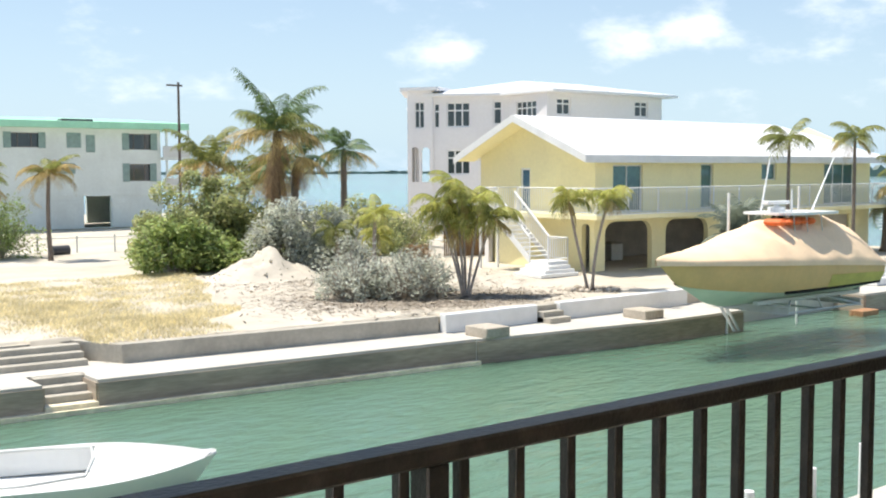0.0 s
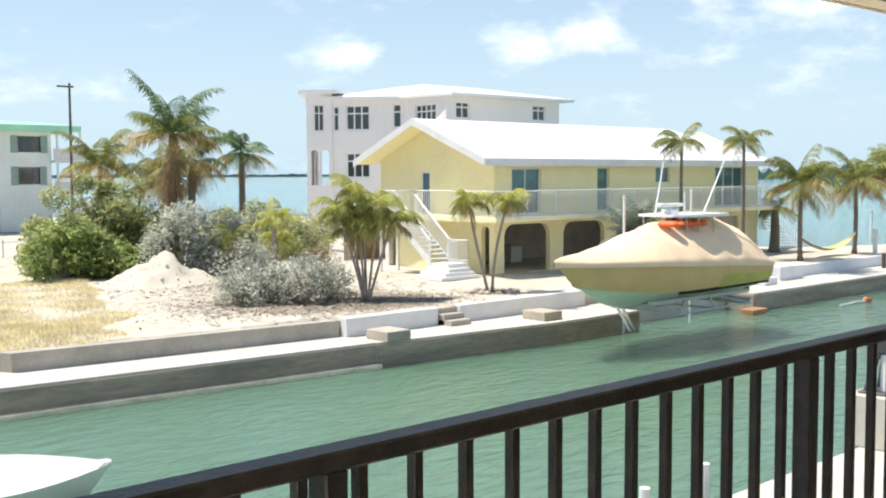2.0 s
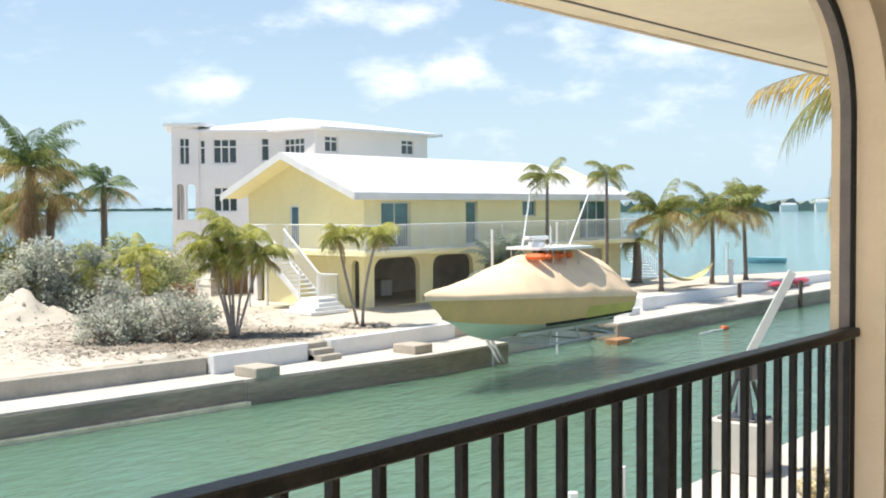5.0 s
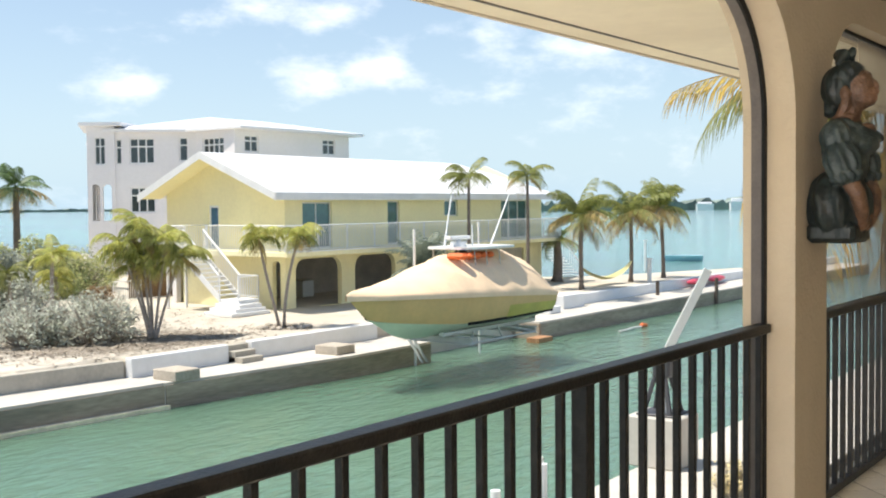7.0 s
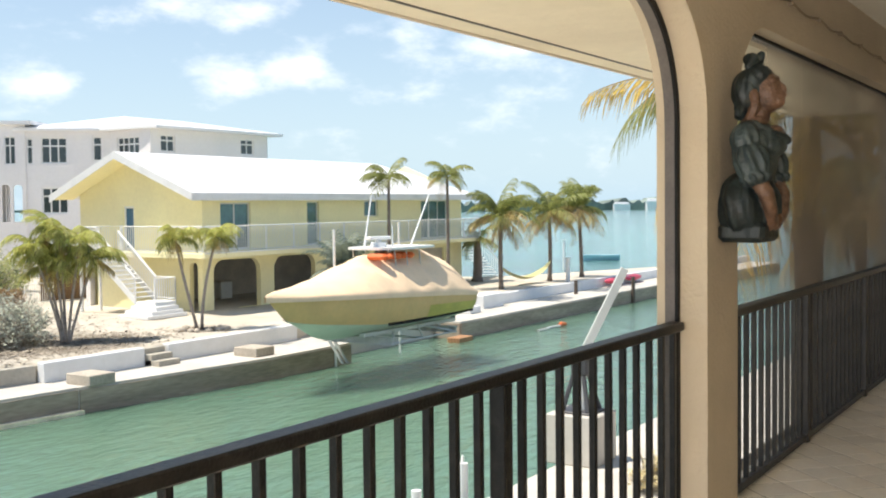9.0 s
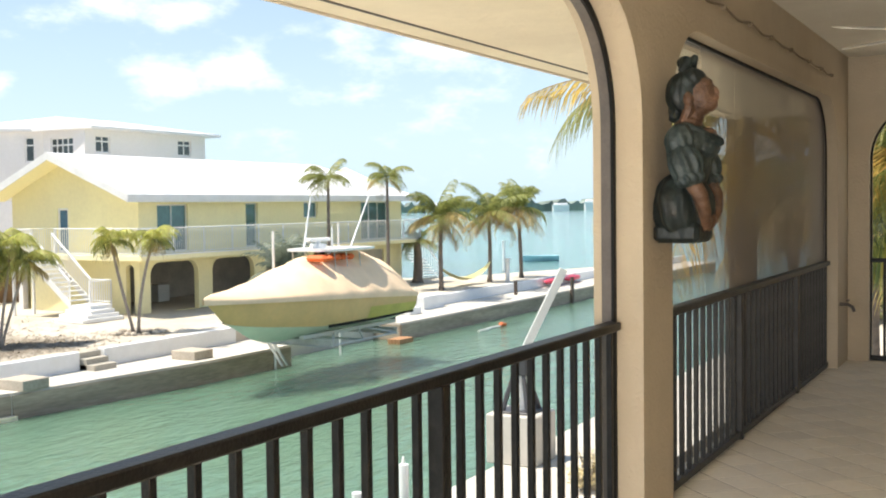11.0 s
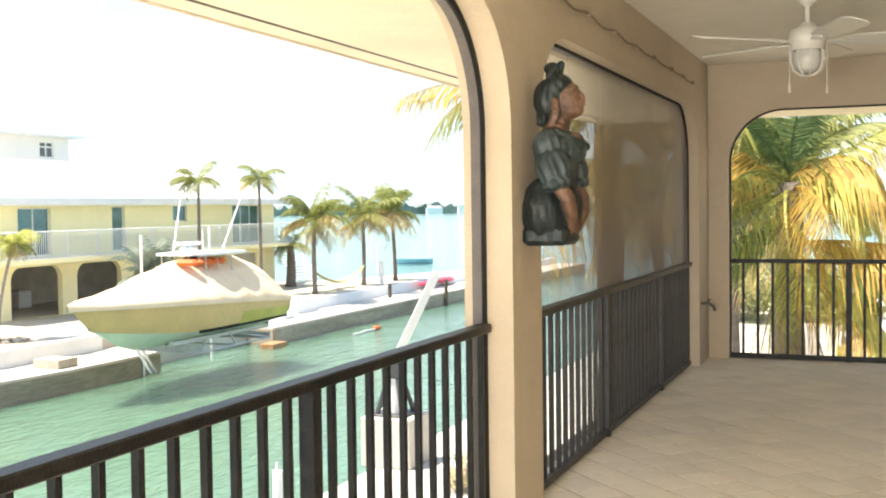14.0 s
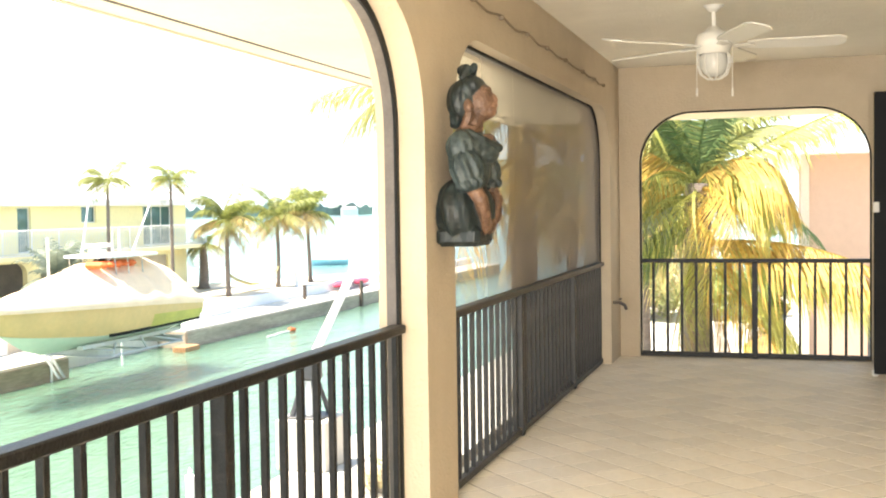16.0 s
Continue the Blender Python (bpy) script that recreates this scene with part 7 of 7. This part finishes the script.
def bust():
    """Seen from the side it looks out from the wall: skirt block, bodice, puffed sleeves, neck, face, head scarf."""
    bm = B()
    GREEN, SKIN, GREY = 0, 1, 2
    # skirt mass on its block
    box(bm, (-0.125, -0.195, 0.0), (0.125, 0.0, 0.085), 0.02)
    lump(bm, (0, 0.095, 0.15), (0.165, 0.125, 0.155), GREEN, 0, 9, 0.07, 1)
    lump(bm, (0, 0.125, 0.12), (0.13, 0.085, 0.11), GREEN, 0, 11, 0.06, 2)
    # bodice, bust line and waist
    lump(bm, (0, 0.125, 0.36), (0.125, 0.088, 0.145), GREY, -6, 8, 0.05, 3)
    lump(bm, (0, 0.15, 0.42), (0.125, 0.085, 0.07), GREY, -14, 10, 0.05, 4)
    lump(bm, (0, 0.20, 0.395), (0.085, 0.055, 0.045), GREY, -25, 0, 0, 5)
    lump(bm, (0, 0.185, 0.435), (0.08, 0.062, 0.038), SKIN, -38, 0, 0, 6)
    # shoulders and the ruffle of the neckline
    lump(bm, (0, 0.115, 0.465), (0.14, 0.062, 0.045), GREY, -8, 12, 0.05, 7)
    pipe(bm, [(-0.085, -0.135, 0.49), (-0.065, -0.2, 0.455), (0, -0.255, 0.42), (0.065, -0.2, 0.455), (0.085, -0.135, 0.49)], [0.016, 0.018, 0.02, 0.018, 0.016], 10)
    for sx in (-1, 1):
        lump(bm, (sx * 0.13, 0.12, 0.42), (0.045, 0.06, 0.075), GREY, 0, 7, 0.09, 8)
        lump(bm, (sx * 0.145, 0.15, 0.325), (0.052, 0.07, 0.09), GREY, -12, 9, 0.1, 9)
        lump(bm, (sx * 0.145, 0.165, 0.265), (0.05, 0.062, 0.035), GREY, -10, 11, 0.12, 10)
        old = set(bm.faces)
        pipe(bm, [(sx * 0.14, -0.17, 0.26), (sx * 0.125, -0.205, 0.2), (sx * 0.09, -0.215, 0.13), (sx * 0.05, -0.205, 0.085)], [0.034, 0.032, 0.026, 0.022], 14)
        for fc in set(bm.faces) - old:
            fc.material_index = SKIN
        lump(bm, (sx * 0.035, 0.205, 0.085), (0.032, 0.024, 0.036), SKIN, 20, 0, 0, 11)
        # ear, curl and ear-ring
        lump(bm, (sx * 0.07, 0.125, 0.6), (0.016, 0.02, 0.032), SKIN, 0, 0, 0, 12)
        lump(bm, (sx * 0.06, 0.115, 0.545), (0.02, 0.022, 0.05), SKIN, 12, 5, 0.15, 13)
    # neck and face
    lump(bm, (0, 0.125, 0.515), (0.052, 0.052, 0.085), SKIN, -10, 0, 0, 14)
    lump(bm, (0, 0.118, 0.485), (0.085, 0.062, 0.045), SKIN, -15, 0, 0, 15)
    lump(bm, (0, 0.16, 0.618), (0.06, 0.066, 0.09), SKIN, -8, 0, 0, 16)
    lump(bm, (0, 0.196, 0.568), (0.036, 0.032, 0.03), SKIN, 0, 0, 0, 17)
    lump(bm, (0, 0.223, 0.618), (0.012, 0.017, 0.027), SKIN, -28, 0, 0, 18)
    lump(bm, (0, 0.218, 0.588), (0.024, 0.02, 0.014), SKIN, 0, 0, 0, 19)
    lump(bm, (0, 0.202, 0.655), (0.048, 0.02, 0.022), SKIN, -20, 0, 0, 20)
    # head scarf, its band and knot
    lump(bm, (0, 0.095, 0.63), (0.082, 0.078, 0.1), GREEN, 8, 9, 0.04, 21)
    lump(bm, (0, 0.125, 0.675), (0.078, 0.075, 0.062), GREEN, -14, 11, 0.04, 22)
    lump(bm, (0, 0.06, 0.565), (0.055, 0.045, 0.055), GREEN, 0, 7, 0.08, 23)
    pipe(bm, [(-0.05, -0.11, 0.725), (-0.02, -0.14, 0.765), (0.0, -0.125, 0.745), (0.02, -0.16, 0.77), (0.045, -0.145, 0.735)], [0.012, 0.026, 0.016, 0.025, 0.012], 10)
    lump(bm, (0, 0.115, 0.765), (0.022, 0.024, 0.028), GREEN, 20, 5, 0.15, 24)
    return bm


rough = bust()
# tip the head back a little, chin up
for v in rough.verts:
    if v.co.z > 0.5:
        k = min(1, (v.co.z - 0.5) / 0.06)
        v.co = Matrix.Translation((0, -0.12, 0.52)) @ Matrix.Rotation(radians(-11 * k), 4, "X") @ Matrix.Translation((0, 0.12, -0.52)) @ v.co
        v.co.y = min(v.co.y - 0.03 * k, 0.0)
slots = BVHTree.FromBMesh(rough)
rough.faces.ensure_lookup_table()
kinds = [f.material_index for f in rough.faces]
tmp = new("figurehead_bust", mesh_of(rough, "figurehead_bust"))
rm = tmp.modifiers.new("remesh", "REMESH")
rm.mode, rm.voxel_size = "VOXEL", 0.004
sm = tmp.modifiers.new("smooth", "SMOOTH")
sm.factor, sm.iterations = 0.5, 1
bpy.context.view_layer.update()
me = bpy.data.meshes.new_from_object(tmp.evaluated_get(bpy.context.evaluated_depsgraph_get()))
bpy.data.objects.remove(tmp)
me.materials.clear()
for poly in me.polygons:
    poly.material_index = kinds[slots.find_nearest(poly.center)[2]]
ids = [p.material_index for p in me.polygons]
for k in ("bronze_green", "skin_brown", "teal_grey"):
    me.materials.append(M[k])
me.polygons.foreach_set("material_index", ids)
me.polygons.foreach_set("use_smooth", [True] * len(me.polygons))
ob = new("figurehead_bust", me)
ob.matrix_basis = pose(4.57, YI - 0.002, 4.19)
tagged(ob, "dark green and brown carved figurehead bust hung on the wall", "sculpture")

# ---- floor tiles, laid on the diagonal ----
TS, GAP = 0.21, 0.008
h = (TS - GAP) / 2
tile_me = mesh_of(box(B(), (-h, -h, -0.010), (h, h, 0.0), 0.0), "tile")
k, done = 0, 0
cell = TS
ca, sa = math.cos(radians(45)), math.sin(radians(45))
rest = B()
for i in range(-60, 90):
    for j in range(-90, 60):
        x, y = (i * ca - j * sa) * cell, (i * sa + j * ca) * cell
        if not (-4.0 < x < X3 + 0.17 and YB - 0.14 < y < YO + 0.13):
            continue
        cut = x > X3 - 0.16 or y < YB + 0.16 or y > YO - 0.16 or x < -3.75
        near = 4.4 < x
        if near and not cut and done < 290:
            o = part("tile", tile_me, "tile", floor)
            o.location, o.rotation_euler = (x, y, FL), (0, 0, radians(45))
            done += 1
        else:
            box(rest, (-h, -h, FL - 0.010), (h, h, FL - 0.0005), 0, pose(x, y, 0, 0, 0, 45))
for axis, c, keep in (((1, 0, 0), X3 + 0.02, 1), ((-1, 0, 0), -3.98, 1), ((0, 1, 0), YO - 0.02, 1), ((0, -1, 0), YB + 0.01, 1)):
    co = Vector(axis) * abs(c) if (axis[0] + axis[1]) > 0 else Vector((c if axis[0] else 0, c if axis[1] else 0, 0))
    bmesh.ops.bisect_plane(rest, geom=list(rest.verts) + list(rest.edges) + list(rest.faces), plane_co=co, plane_no=axis, clear_outer=True)
tagged(part("tiles", rest, "tile", floor), "further and cut beige floor tiles", kind="stuff")
